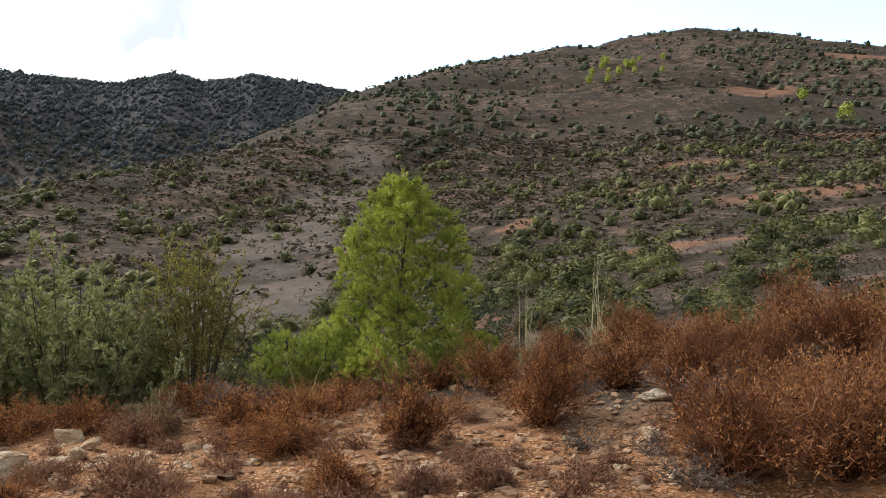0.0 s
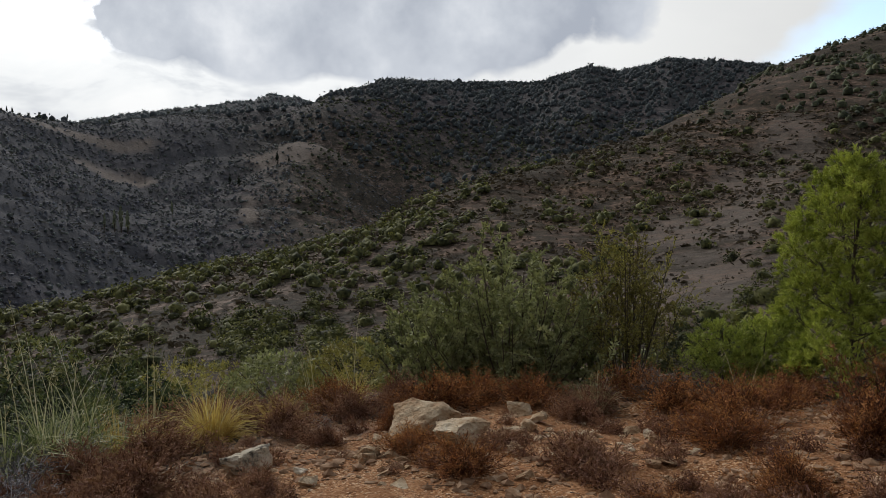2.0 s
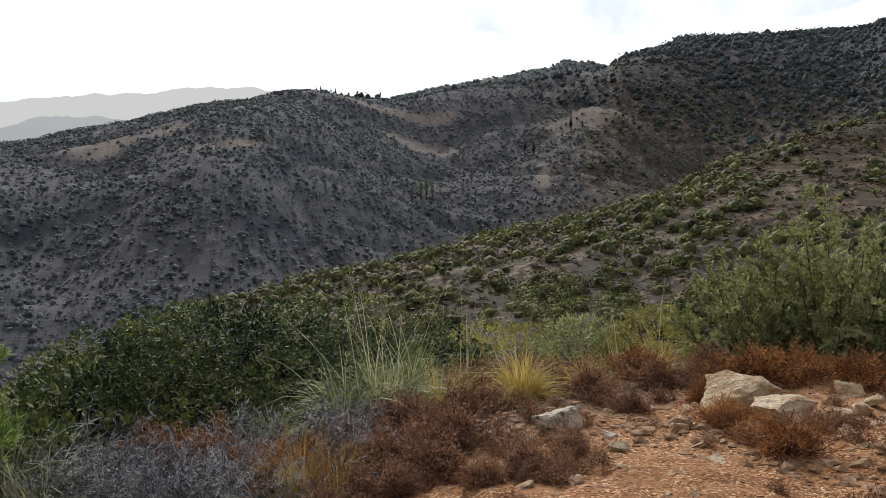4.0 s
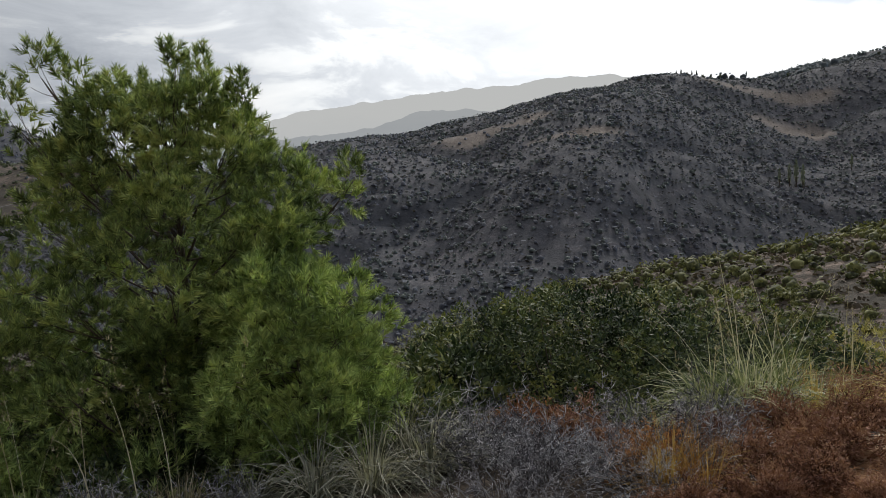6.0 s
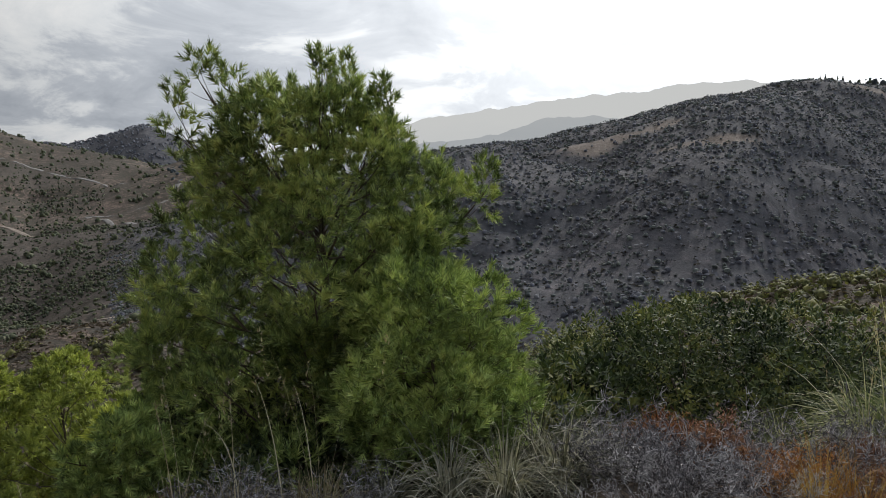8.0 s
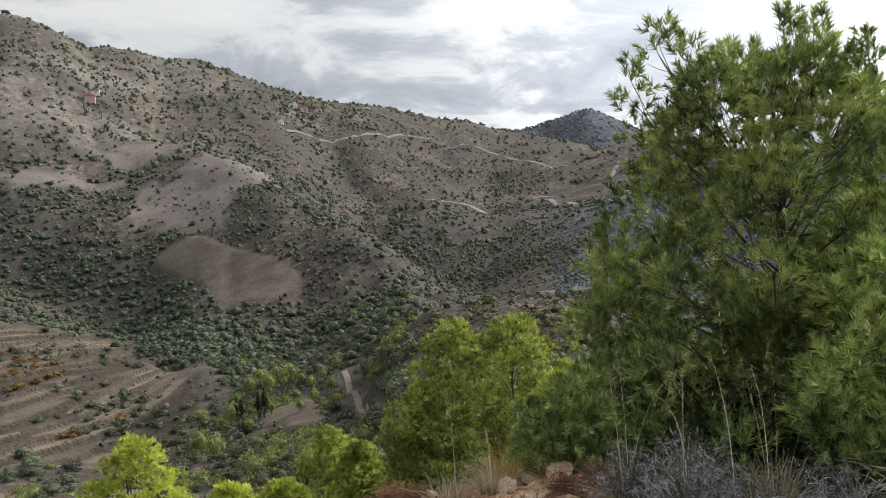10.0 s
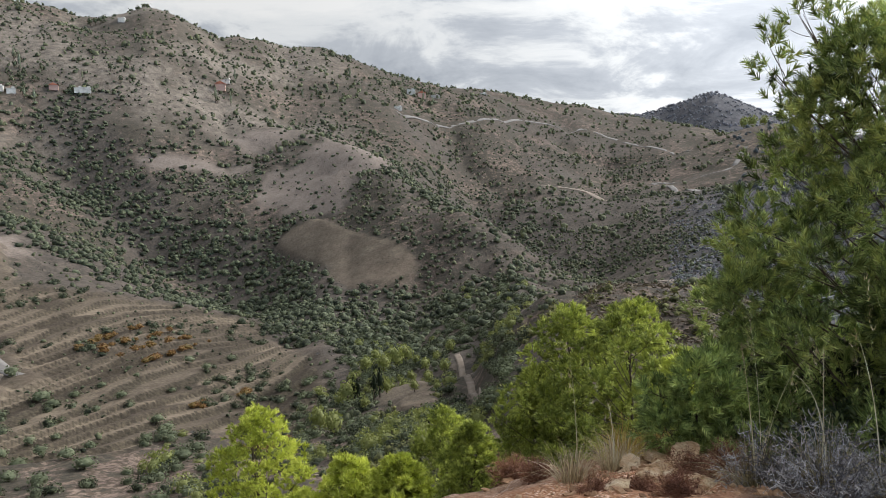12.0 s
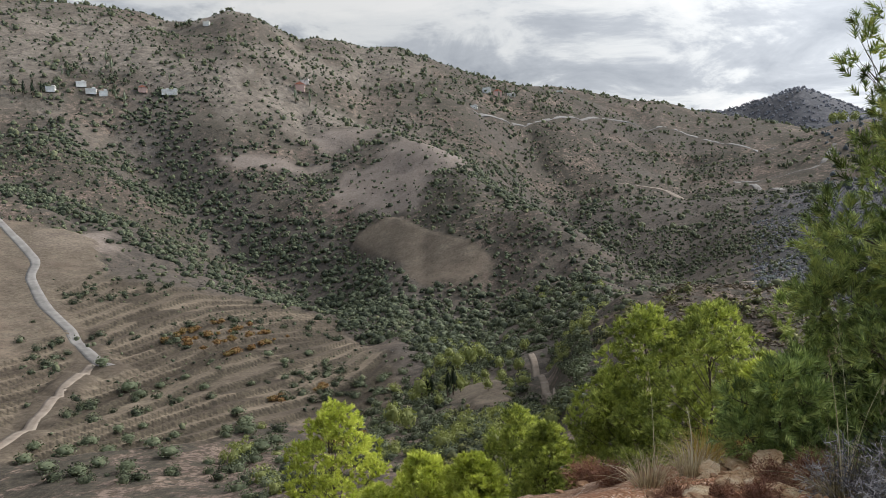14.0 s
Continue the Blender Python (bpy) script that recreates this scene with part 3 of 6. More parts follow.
# spurs (+) and gullies (-) across the valley: way as (bearing, distance), height, half width
FOLDS = [([(133.5, 690), (128, 600), (124, 490), (118, 385), (114.5, 325)], 30, 50), ([(148, 640), (143.5, 540), (136, 405), (129.5, 300)], -27, 40), ([(120.5, 900), (117, 640), (111.5, 440), (109.5, 345)], -30, 46),
         ([(139.5, 960), (137, 760), (134.5, 690)], 14, 70), ([(146, 930), (144, 760), (142, 640), (138.5, 520)], 10, 55), ([(128, 1080), (126, 850), (122, 700)], 14, 70), ([(131, 900), (130.5, 720), (129, 640)], -10, 50),
         ([(50, 540), (47.5, 400), (47, 270), (52, 190)], -14, 45), ([(34, 620), (37, 420), (40, 300)], 13, 50), ([(60, 420), (61, 300), (63, 210)], 7, 30), ([(69, 380), (72, 270), (74, 200)], -8, 28), ([(26, 560), (30, 420), (36, 300)], -10, 45)]


def folds(x, y):
    out = np.zeros(len(x))
    for way, high, wide in FOLDS:
        P = [(-d * math.sin(math.radians(b)), d * math.cos(math.radians(b))) for b, d in way]
        near = np.full(len(x), 1e9)
        fade = np.zeros(len(x))
        for i, ((ax, ay), (bx, by)) in enumerate(zip(P, P[1:])):
            dx, dy = bx - ax, by - ay
            t = np.clip(((x - ax) * dx + (y - ay) * dy) / (dx * dx + dy * dy), 0, 1)
            d = np.hypot(x - ax - dx * t, y - ay - dy * t)
            f = (i + t) / (len(P) - 1)
            fade = np.where(d < near, smooth(0, 0.25, f) * (1 - 0.6 * smooth(0.75, 1.0, f)), fade)
            near = np.minimum(near, d)
        out += high * fade * np.exp(-(near / wide) ** 1.6)
    return out


LANES = [[(154.6, 425), (153.6, 396), (152.6, 368), (151.7, 342), (152.2, 325), (151.5, 293), (149.8, 262), (148.6, 232), (147.6, 224)], [(148.7, 231), (150.7, 207), (152.6, 183), (154.3, 164), (157, 148)]]


ROAD_BEND = [(113, 722), (112.2, 728), (109.5, 729), (106.2, 668)]
ROAD_CLIMB = [(102.2, 650), (103.6, 715), (105.2, 793), (103.1, 772), (100.4, 772), (99.8, 800), (99.2, 860)]
ROAD_FAR = [(123, 786), (120, 830), (117.2, 878), (114.1, 966), (109.6, 1017), (107.7, 997), (104.9, 943), (102.7, 904)]
STREAM_PATH = [(118.8, 215), (118.5, 203), (117.9, 176), (117.4, 150), (116.9, 124)]
SLOPE_TRACK = [(107.6, 340), (106.6, 335), (103.7, 313), (101.3, 286)]
GULLIES = [([(143.4, 660), (144.2, 608), (142.1, 548), (139.6, 486), (136.6, 452), (133.6, 421), (130.4, 350), (127.2, 302), (122, 287)], 20), ([(152.6, 482), (150.1, 442), (143.4, 389), (135.9, 384), (130, 299), (126, 267), (122.5, 235)], 15), ([(150, 590), (147, 540), (142, 520)], 14)]


def off_line(x, y, lines):
    """Plan distance to the nearest of some lines given as (bearing, distance)."""
    near = np.full(len(x), 1e9)
    for way in lines:
        P = [(-d * math.sin(math.radians(b)), d * math.cos(math.radians(b))) for b, d in way]
        for (ax, ay), (bx, by) in zip(P, P[1:]):
            dx, dy = bx - ax, by - ay
            f = np.clip(((x - ax) * dx + (y - ay) * dy) / (dx * dx + dy * dy), 0, 1)
            near = np.minimum(near, np.hypot(x - ax - dx * f, y - ay - dy * f))
    return near


def gully_wood(x, y):
    """How close plan points lie to the wooded gullies, 0 to 1."""
    near = np.zeros(len(x))
    for way, wide in GULLIES:
        near = np.maximum(near, np.exp(-(off_line(x, y, [way]) / wide) ** 2))
    return near


TREAD = 6.2


def land(x, y, banks=False):
    """Ground height at plan points; with banks, also where the banks between terraces are."""
    x, y = np.asarray(x, dtype=float), np.asarray(y, dtype=float)
    r = np.maximum(np.hypot(x, y), 1e-6)
    bearing = np.degrees(np.arctan2(-x, y))
    z = big_form(bearing, r)
    far = r > 140
    if far.any():
        z[far] += folds(x[far], y[far])
    t = patch(x, y, TERRACES) * smooth(3.0, 7.0, off_line(x, y, LANES))
    tilled = 1 - 0.92 * np.maximum(t, patch(x, y, FIELDS))
    for wave, high, seed in ((260, 3.5, 1), (110, 2.0, 2), (45, 1.1, 3), (18, 0.5, 4), (7, 0.22, 5), (2.6, 0.10, 6)):
        z += high * smooth(wave * 1.1, wave * 3.2, r) * value_noise(x / wave, y / wave, seed) * tilled
    # washed-out gullies, wandering downhill
    wx, wy = x + 25 * value_noise(x / 70, y / 70, 15), y + 25 * value_noise(x / 70, y / 70, 16)
    for wave, deep, seed in ((150, 7.0, 7), (62, 3.0, 8), (27, 1.2, 10)):
        fold = 1 - np.abs(value_noise(wx / wave, wy / wave, seed)) * 2.6
        z -= smooth(wave * 1.6, wave * 3.6, r) * deep * np.clip(fold, 0, 1) ** 2 * tilled
    q = (0.25 * x - 0.97 * y + 11 * value_noise(x / 55, y / 55, 9) + 3.0 * value_noise(x / 17, y / 17, 19)) / TREAD
    z += t * (np.floor(q) + smooth(0.70, 0.95, q - np.floor(q)) - q) * 1.5
    part_up = q - np.floor(q)
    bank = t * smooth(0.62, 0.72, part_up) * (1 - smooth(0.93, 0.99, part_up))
    near = 1 - smooth(14, 40, r)
    z += near * (0.05 * value_noise(x / 1.1, y / 1.1, 11) + 0.035 * value_noise(x / 0.45, y / 0.45, 12) + 0.018 * value_noise(x / 0.17, y / 0.17, 13) + 0.008 * value_noise(x / 0.07, y / 0.07, 14)) * smooth(0.5, 2.5, r)
    tread = np.modf(np.abs(np.sin(np.floor(q + 0.05) * 12.9898 + np.floor((x + y) / 46 + value_noise(x / 30, y / 30, 20)) * 4.1)) * 437.58)[0]
    return (z, bank, 0.5 + t * (tread - 0.5)) if banks else z


# ---- mesh helpers ----
def mesh_from(name, V, F, mat=None, flat=True):
    """A mesh from arrays of corners and of faces that all have the same number of sides."""
    V, F = np.asarray(V, dtype=np.float32), np.asarray(F, dtype=np.int32)
    me = bpy.data.meshes.new(name)
    k = F.shape[1]
    me.vertices.add(len(V))
    me.vertices.foreach_set("co", V.ravel())
    me.loops.add(F.size)
    me.loops.foreach_set("vertex_index", F.ravel())
    me.polygons.add(len(F))
    me.polygons.foreach_set("loop_start", np.arange(0, F.size, k, dtype=np.int32))
    me.polygons.foreach_set("use_smooth", np.full(len(F), not flat))
    me.update(calc_edges=True)
    if mat:
        me.materials.append(mat)
    return me


def part(name, V, F, mat, parent, label="", flat=True):
    ob = new(name, mesh_from(name, V, F, mat, flat))
    ob.parent = parent
    return tagged(ob, label)


def thing(name, m, label, category, group=""):
    e = new(name)
    e.empty_display_size = 0.1
    e.matrix_basis = m
    return tagged(e, label, category, group)


def unit(v):
    return v / np.maximum(np.linalg.norm(v, axis=-1, keepdims=True), 1e-9)


def join(pieces):
    """Join (V, F) pairs of one face size."""
    V, F, n = [], [], 0
    for v, f in pieces:
        V.append(v)
        F.append(np.asarray(f) + n)
        n += len(v)
    return np.concatenate(V), np.concatenate(F)


def needles(root, tip, width, rng):
    """One slim triangle from each root to its tip."""
    d = unit(tip - root)
    side = unit(np.cross(d, rng.normal(size=d.shape))) * np.broadcast_to(np.asarray(width), (len(d),))[:, None] * 0.5
    V = np.stack([root - side, root + side, tip], axis=1).reshape(-1, 3)
    return V, np.arange(len(V)).reshape(-1, 3)


def leaf_quads(at, along, face, length, width):
    """One pointed four-cornered leaf at each place."""
    along = unit(along)
    side = unit(np.cross(along, face))
    L, W = np.broadcast_to(length, (len(at),))[:, None] * 0.5, np.broadcast_to(width, (len(at),))[:, None] * 0.5
    V = np.stack([at - along * L, at + side * W, at + along * L, at - side * W], axis=1).reshape(-1, 3)
    return V, np.arange(len(V)).reshape(-1, 4)


def tube(points, radii, sides=6):
    points, radii = np.asarray(points, dtype=float), np.asarray(radii, dtype=float)
    n = len(points)
    d = unit(np.gradient(points, axis=0))
    ref = np.where(np.abs(d[:, 2:3]) < 0.9, np.array([[0, 0, 1.0]]), np.array([[1.0, 0, 0]]))
    a = unit(np.cross(d, ref))
    b = np.cross(d, a)
    ang = np.linspace(0, 2 * math.pi, sides, endpoint=False)
    V = (points[:, None] + radii[:, None, None] * (np.cos(ang)[None, :, None] * a[:, None] + np.sin(ang)[None, :, None] * b[:, None])).reshape(-1, 3)
    i, j = np.meshgrid(np.arange(n - 1), np.arange(sides), indexing="ij")
    p, q = (i * sides + j).ravel(), (i * sides + (j + 1) % sides).ravel()
    return V, np.stack([p, q, q + sides, p + sides], axis=1)


def ribbons(root, way, length, droop, width, rng, bits=4):
    """Grass blades: tapering ribbons that start along way and bend over by droop."""
    n = len(root)
    t = np.linspace(0, 1, bits + 1)
    flat = unit(way * np.array([1, 1, 0]) + 1e-6)
    side = np.stack([-flat[:, 1], flat[:, 0], np.zeros(n)], axis=1)
    side = unit(side + 0.5 * rng.normal(size=side.shape))
    P = root[:, None] + way[:, None] * (length[:, None] * t)[..., None] + (flat * 0.5 - np.array([0, 0, 1.0]))[:, None] * (droop[:, None] * length[:, None] * t ** 2.4)[..., None]
    W = (np.broadcast_to(width, (n,))[:, None] * (1 - t * 0.85))[..., None] * side[:, None] * 0.5
    V = np.stack([P - W, P + W], axis=2).reshape(-1, 3)
    i, j = np.meshgrid(np.arange(n), np.arange(bits), indexing="ij")
    a = (i * (bits + 1) * 2 + j * 2).ravel()
    return V, np.stack([a, a + 1, a + 3, a + 2], axis=1)


def spot(bearing, distance, sink=0.0):
    """Plan point at a bearing and distance, on the ground."""
    x, y = -distance * math.sin(radians(bearing)), distance * math.cos(radians(bearing))
    return x, y, float(land([x], [y])[0]) - sink


def on_ground(bearing, distance, turn=0.0, size=1.0, sink=0.03):
    return pose(*spot(bearing, distance, sink), 0, 0, turn) @ Matrix.Scale(size, 4)


# ---- the ground: one sheet out to the horizon ----
def make_ground():
    fine = np.concatenate([np.arange(-42, 128, 0.36), np.arange(128, 156, 0.21), np.arange(156, 160.01, 0.36)])
    coarse = np.arange(164, 318, 4.0)
    bearing = np.concatenate([fine, coarse])
    rr = np.concatenate([[0.02, 0.8], np.geomspace(1.6, 3.2, 14)[:-1], np.geomspace(3.2, 60, 140)[:-1], np.geomspace(60, 150, 50)[:-1], np.geomspace(150, 440, 165)[:-1], np.geomspace(440, 1500, 80)[:-1], np.geomspace(1500, 4800, 36)])
    B, R = np.meshgrid(bearing, rr, indexing="ij")
    x, y = (-R * np.sin(np.radians(B))).ravel(), (R * np.cos(np.radians(B))).ravel()
    z, bank, tread = land(x, y, True)
    nb, nr = B.shape
    i, j = np.meshgrid(np.arange(nb), np.arange(nr - 1), indexing="ij")
    a, b = (i * nr + j).ravel(), (((i + 1) % nb) * nr + j).ravel()
    F = np.stack([b, b + 1, a + 1, a], axis=1)[:, ::-1]
    me = mesh_from("ground", np.stack([x, y, z], axis=1), F, SOIL, flat=False)
    co = np.zeros(len(me.vertices) * 3, dtype=np.float32)
    me.vertices.foreach_get("co", co)
    X, Y = co[0::3].astype(float), co[1::3].astype(float)
    r = np.hypot(X, Y)
    bear = np.degrees(np.arctan2(-X, Y))
    wob = 0.8 * value_noise(X / 1.7, Y / 1.7, 41) + 0.4 * value_noise(X / 0.5, Y / 0.5, 42)
    edge = np.interp(bear, [-60, -20, 0, 20, 40, 50, 60, 90, 100, 125, 160], [5.2, 6.2, 7.2, 8.2, 7.8, 6.2, 4.8, 5.0, 7.4, 6.0, 5.0])
    across = smooth(102, 106, bear) * smooth(170, 210, r) * (1 - smooth(900, 1200, r))
    floor = across * np.clip(0.9 * smooth(0.05, 0.5, gully_wood(X, Y)) + 0.85 * smooth(-0.1, 0.35, value_noise(X / 75, Y / 75, 43) + 0.4 * value_noise(X / 24, Y / 24, 44)) * (1 - 0.8 * smooth(124, 130, bear) * smooth(520, 620, r)) + 0.6 * (1 - smooth(114, 123, bear)) * (1 - smooth(620, 800, r)), 0, 1)
    masks = {"track": 1 - smooth(edge - 0.8, edge + 1.0, r + wob), "field": np.maximum(0.65 * patch(X, Y, FIELDS), 0.9 * patch(X, Y, TERRACES)), "scrubby": smooth(150, 220, r) * smooth(30, 45, bear), "haze_tint": np.maximum(smooth(1250, 1400, r), np.maximum(0.6 * smooth(450, 600, r) * (1 - smooth(60, 100, bear)), smooth(36, 46, bear) * (1 - smooth(98, 106, bear)) * smooth(125, 175, r) * (1 - smooth(560, 700, r)))), "scrub_floor": floor, "rocky": smooth(122, 130, bear) * smooth(520, 680, r) * (1 - smooth(1150, 1350, r)) * (0.2 + 0.8 * smooth(-0.1, 0.5, value_noise(X / 60, Y / 60, 45) + 0.5 * value_noise(X / 18, Y / 18, 46))), "warm": (1 - smooth(18, 42, bear)) * smooth(10, 16, r) * (1 - smooth(380, 460, r)), "dark_soil": 0.9 * smooth(56, 61, bear) * (1 - smooth(99, 103, bear)) * smooth(3.9, 4.5, r + 0.4 * wob) * (1 - smooth(11, 15, r)), "rim": smooth(88, 99, bear + 5 * wob) * (1 - smooth(140, 175, bear + 5 * wob)) * smooth(3.4, 5.2, r + 0.8 * wob), "bank": bank, "tread": np.maximum(tread, 0.72 * patch(X, Y, FIELDS)), "bare": patch(X, Y, BARE, True) * (1 - 0.55 * (1 - smooth(20, 34, bear))), "red": patch(X, Y, RED, True)}
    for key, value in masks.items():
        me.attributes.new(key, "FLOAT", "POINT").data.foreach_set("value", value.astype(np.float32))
    return tagged(new("ground", me), "dry scrubby Mediterranean hillsides with brown soil and terraces", "ground", kind="structure")


make_ground()


def backdrop(name, ridge, distance, mat, label):
    b = np.arange(ridge[0][0], ridge[-1][0] + 0.01, 0.15)
    h = EYE_Z + distance * np.tan(np.radians(np.interp(b, [p[0] for p in ridge], [p[1] for p in ridge])))
    h += distance * 0.0016 * (value_noise(b * 1.1, b * 0, 51) + 0.5 * value_noise(b * 3.1, b * 0, 52) + 0.25 * value_noise(b * 8, b * 0, 53))
    x, y = -np.sin(np.radians(b)), np.cos(np.radians(b))
    rows = [(distance - 900, -60), (distance - 500, 0.35), (distance - 200, 0.7), (distance, 1.0), (distance + 300, 0.3)]
    V = np.concatenate([np.stack([x * d, y * d, h * k if k >= 0 else np.full(len(b), k)], axis=1) for d, k in rows])
    n = len(b)
    F = np.concatenate([np.stack([np.arange(n - 1) + i * n, np.arange(1, n) + i * n, np.arange(1, n) + (i + 1) * n, np.arange(n - 1) + (i + 1) * n], axis=1) for i in range(len(rows) - 1)])
    return tagged(new(name, mesh_from(name, V, F, mat, flat=False)), label, "mountain", kind="structure")


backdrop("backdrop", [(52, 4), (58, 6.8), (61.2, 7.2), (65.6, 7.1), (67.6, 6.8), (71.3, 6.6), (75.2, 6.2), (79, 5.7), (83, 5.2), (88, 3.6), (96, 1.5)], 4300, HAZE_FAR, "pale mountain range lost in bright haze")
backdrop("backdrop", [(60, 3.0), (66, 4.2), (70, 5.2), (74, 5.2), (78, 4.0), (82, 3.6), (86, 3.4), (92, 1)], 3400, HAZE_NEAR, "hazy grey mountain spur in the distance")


def road(name, way, width, mat, label, lift=0.06):
    """A strip draped over the land along (bearing, distance) points."""
    P = np.array([(-d * math.sin(radians(b)), d * math.cos(radians(b))) for b, d in way])
    s = np.concatenate([[0], np.cumsum(np.hypot(*np.diff(P, axis=0).T))])
    u = np.arange(0, s[-1], 2.0)
    x, y = np.interp(u, s, P[:, 0]), np.interp(u, s, P[:, 1])
    k = np.ones(7) / 7
    x, y = [np.convolve(np.pad(v, 3, "edge"), k, "valid") for v in (x, y)]
    dx, dy = np.gradient(x), np.gradient(y)
    n = np.hypot(dx, dy)
    cols = []
    w = width * (1 + 0.12 * value_noise(u / 9, u * 0, 61))
    for f in (-0.5, -0.17, 0.17, 0.5):
        X, Y = x - dy / n * w * f, y + dx / n * w * f
        cols.append(np.stack([X, Y, land(X, Y)], axis=1))
    bed = np.mean([c[:, 2] for c in cols], axis=0)
    for i, c in enumerate(cols):
        c[:, 2] = np.maximum(0.75 * bed + 0.25 * c[:, 2], c[:, 2]) + (0.02 if i in (0, 3) else lift)
    skirt = [cols[0] - np.array([0, 0, 0.8]), *cols, cols[-1] - np.array([0, 0, 0.8])]
    V = np.stack(skirt, axis=1).reshape(-1, 3)
    i, j = np.meshgrid(np.arange(len(u) - 1), np.arange(5), indexing="ij")
    a = (i * 6 + j).ravel()
    F = np.stack([a, a + 1, a + 7, a + 6], axis=1)
    return tagged(new(name, mesh_from(name, V, F, mat, flat=False)), label, "road", kind="structure")


# ---- plants: builders ----
def brushes(P, D, count, shoot, length, width, rng, open_by=0.95):
    """Needle brushes: shoots that start at P and run along D, set round with needles that lean forward."""
    P, D = np.repeat(P, count, axis=0), np.repeat(D, count, axis=0)
    f = rng.uniform(0.05, 1.0, (len(P), 1)) ** 0.7
    out = unit(np.cross(D, rng.normal(size=D.shape)))
    root = P + D * shoot * f
    way = unit(D + out * open_by * (1.25 - 0.6 * f))
    return needles(root, root + way * (length * rng.uniform(0.75, 1.15, (len(P), 1)) * (1.1 - 0.3 * f)), width, rng)


def bow(a, b, lift, n=7):
    """A branch line from a to b that sags outward first and turns up at its end."""
    t = np.linspace(0, 1, n)[:, None]
    return a + (b - a) * t + np.array([0, 0, 1.0]) * lift * (t ** 2 - t)


def pine(m, seed, height, outline, lobes, needle_mat, label, lobe=0.36, twigs=7, shoots=80, count=22, shoot=0.11, length=0.075, width=0.0075, plumes=(), stem=0.012, rise=0.75, inner=0.6):
    """A bushy pine: a forking trunk, limbs that end in rounded lobes, and each lobe a fan of twigs set all over with brushes of needles.
    outline: (height share, reach towards -y, towards +y, across); plumes: upright leading shoots as (x, y, top)."""
    rng = np.random.default_rng(seed)
    tree = thing("pine_tree", m, label, "pine tree", "pine trees on the slope")
    hs, left, right, deep = [np.array(c, dtype=float) for c in zip(*outline)]
    k = np.linspace(0, 1, 9)
    trunk = np.stack([0.025 * height * np.sin(k * 5 + seed) * k, 0.025 * height * np.cos(k * 4 + seed) * k, k * height * 0.86], axis=1)
    r0 = stem * height
    part("trunk", *tube(trunk, r0 * (1 - 0.85 * k) + 0.004, 8), BARK, tree, flat=False)
    P, D = [], []
    up = np.array([0, 0, 1.0])

    def limb(c, radii, base, thick, fan):
        """A limb from the trunk to the middle of a lobe, with its twigs."""
        a = np.array([np.interp(base, k * 0.86, trunk[:, i]) for i in range(3)])
        line = bow(a, c, 0.30 * math.hypot(c[0] - a[0], c[1] - a[1]), 8)
        t = np.linspace(0, 1, 8)
        pieces = [tube(line, thick * np.linspace(1, 0.25, 8), 5)]
        away = unit(np.array([c[0], c[1], 0.15 * height]))
        for _ in range(fan):
            d = unit(rng.normal(size=3) + away * 0.55 + up * 0.5)
            tip = c + d * radii * rng.uniform(0.62, 1.0)
            f = rng.uniform(inner, 0.98)
            at = np.array([np.interp(f, t, line[:, i]) for i in range(3)])
            reach = np.linalg.norm(tip - at)
            pieces.append(tube(bow(at, tip, 0.25 * reach, 5), max(0.003, thick * 0.25) * np.linspace(1, 0.4, 5), 3))
        n = int(shoots * (radii[0] / lobe) ** 2 * (radii[2] / radii[0]))
        d = unit(rng.normal(size=(n, 3)) + away * 0.25 + up * 0.35)
        bulge = 0.75 + 0.35 * value_noise(d[:, 0] * 2.1 + c[0] * 9, d[:, 1] * 2.1 + d[:, 2] * 1.7 + c[1] * 9, seed)
        P.extend(c + d * radii * (bulge * rng.uniform(0.55, 1.0, n) ** 0.5)[:, None])
        D.extend(unit(d * 0.7 + up * rise * rng.uniform(0.4, 1.2, (n, 1)) + 0.4 * rng.normal(size=(n, 3))))
        part("limb", *join(pieces), BARK, tree, flat=False)

    for i in range(lobes):
        h = hs[0] + (hs[-1] - hs[0]) * ((i + 0.5) / lobes) ** 1.25
        ang = i * 2.399963 + rng.uniform(-0.3, 0.3)
        side = np.interp(h, hs, right if math.sin(ang) > 0 else left)
        size = lobe * rng.uniform(0.75, 1.2) * (1.1 - 0.35 * h)
        keep = rng.uniform(0.72, 1.0) if i % 4 else rng.uniform(0.35, 0.6)
        c = np.array([math.cos(ang) * max(0.05, np.interp(h, hs, deep) - size * 0.7), math.sin(ang) * max(0.05, side - size * 0.7), 0]) * keep + up * (h * height - 0.35 * size)
        limb(c, np.array([size, size, size * 0.85]), max(0.05, h - 0.12 - 0.16 * rng.uniform()), r0 * (0.42 - 0.26 * h), twigs)
    for x, y, top in plumes:
        size = lobe * rng.uniform(0.6, 0.8)
        limb(np.array([x, y, top - 1.5 * size]), np.array([size * 0.55, size * 0.55, size * 1.35]), max(0.2, top / height - 0.45), r0 * 0.3, twigs)
    P, D = np.array(P), np.array(D)
    size = shoot * rng.uniform(0.7, 1.35, (len(P), 1))
    part("crown", *brushes(P, D, count, np.repeat(size, count, axis=0), length, width, rng), needle_mat, tree)
    return tree


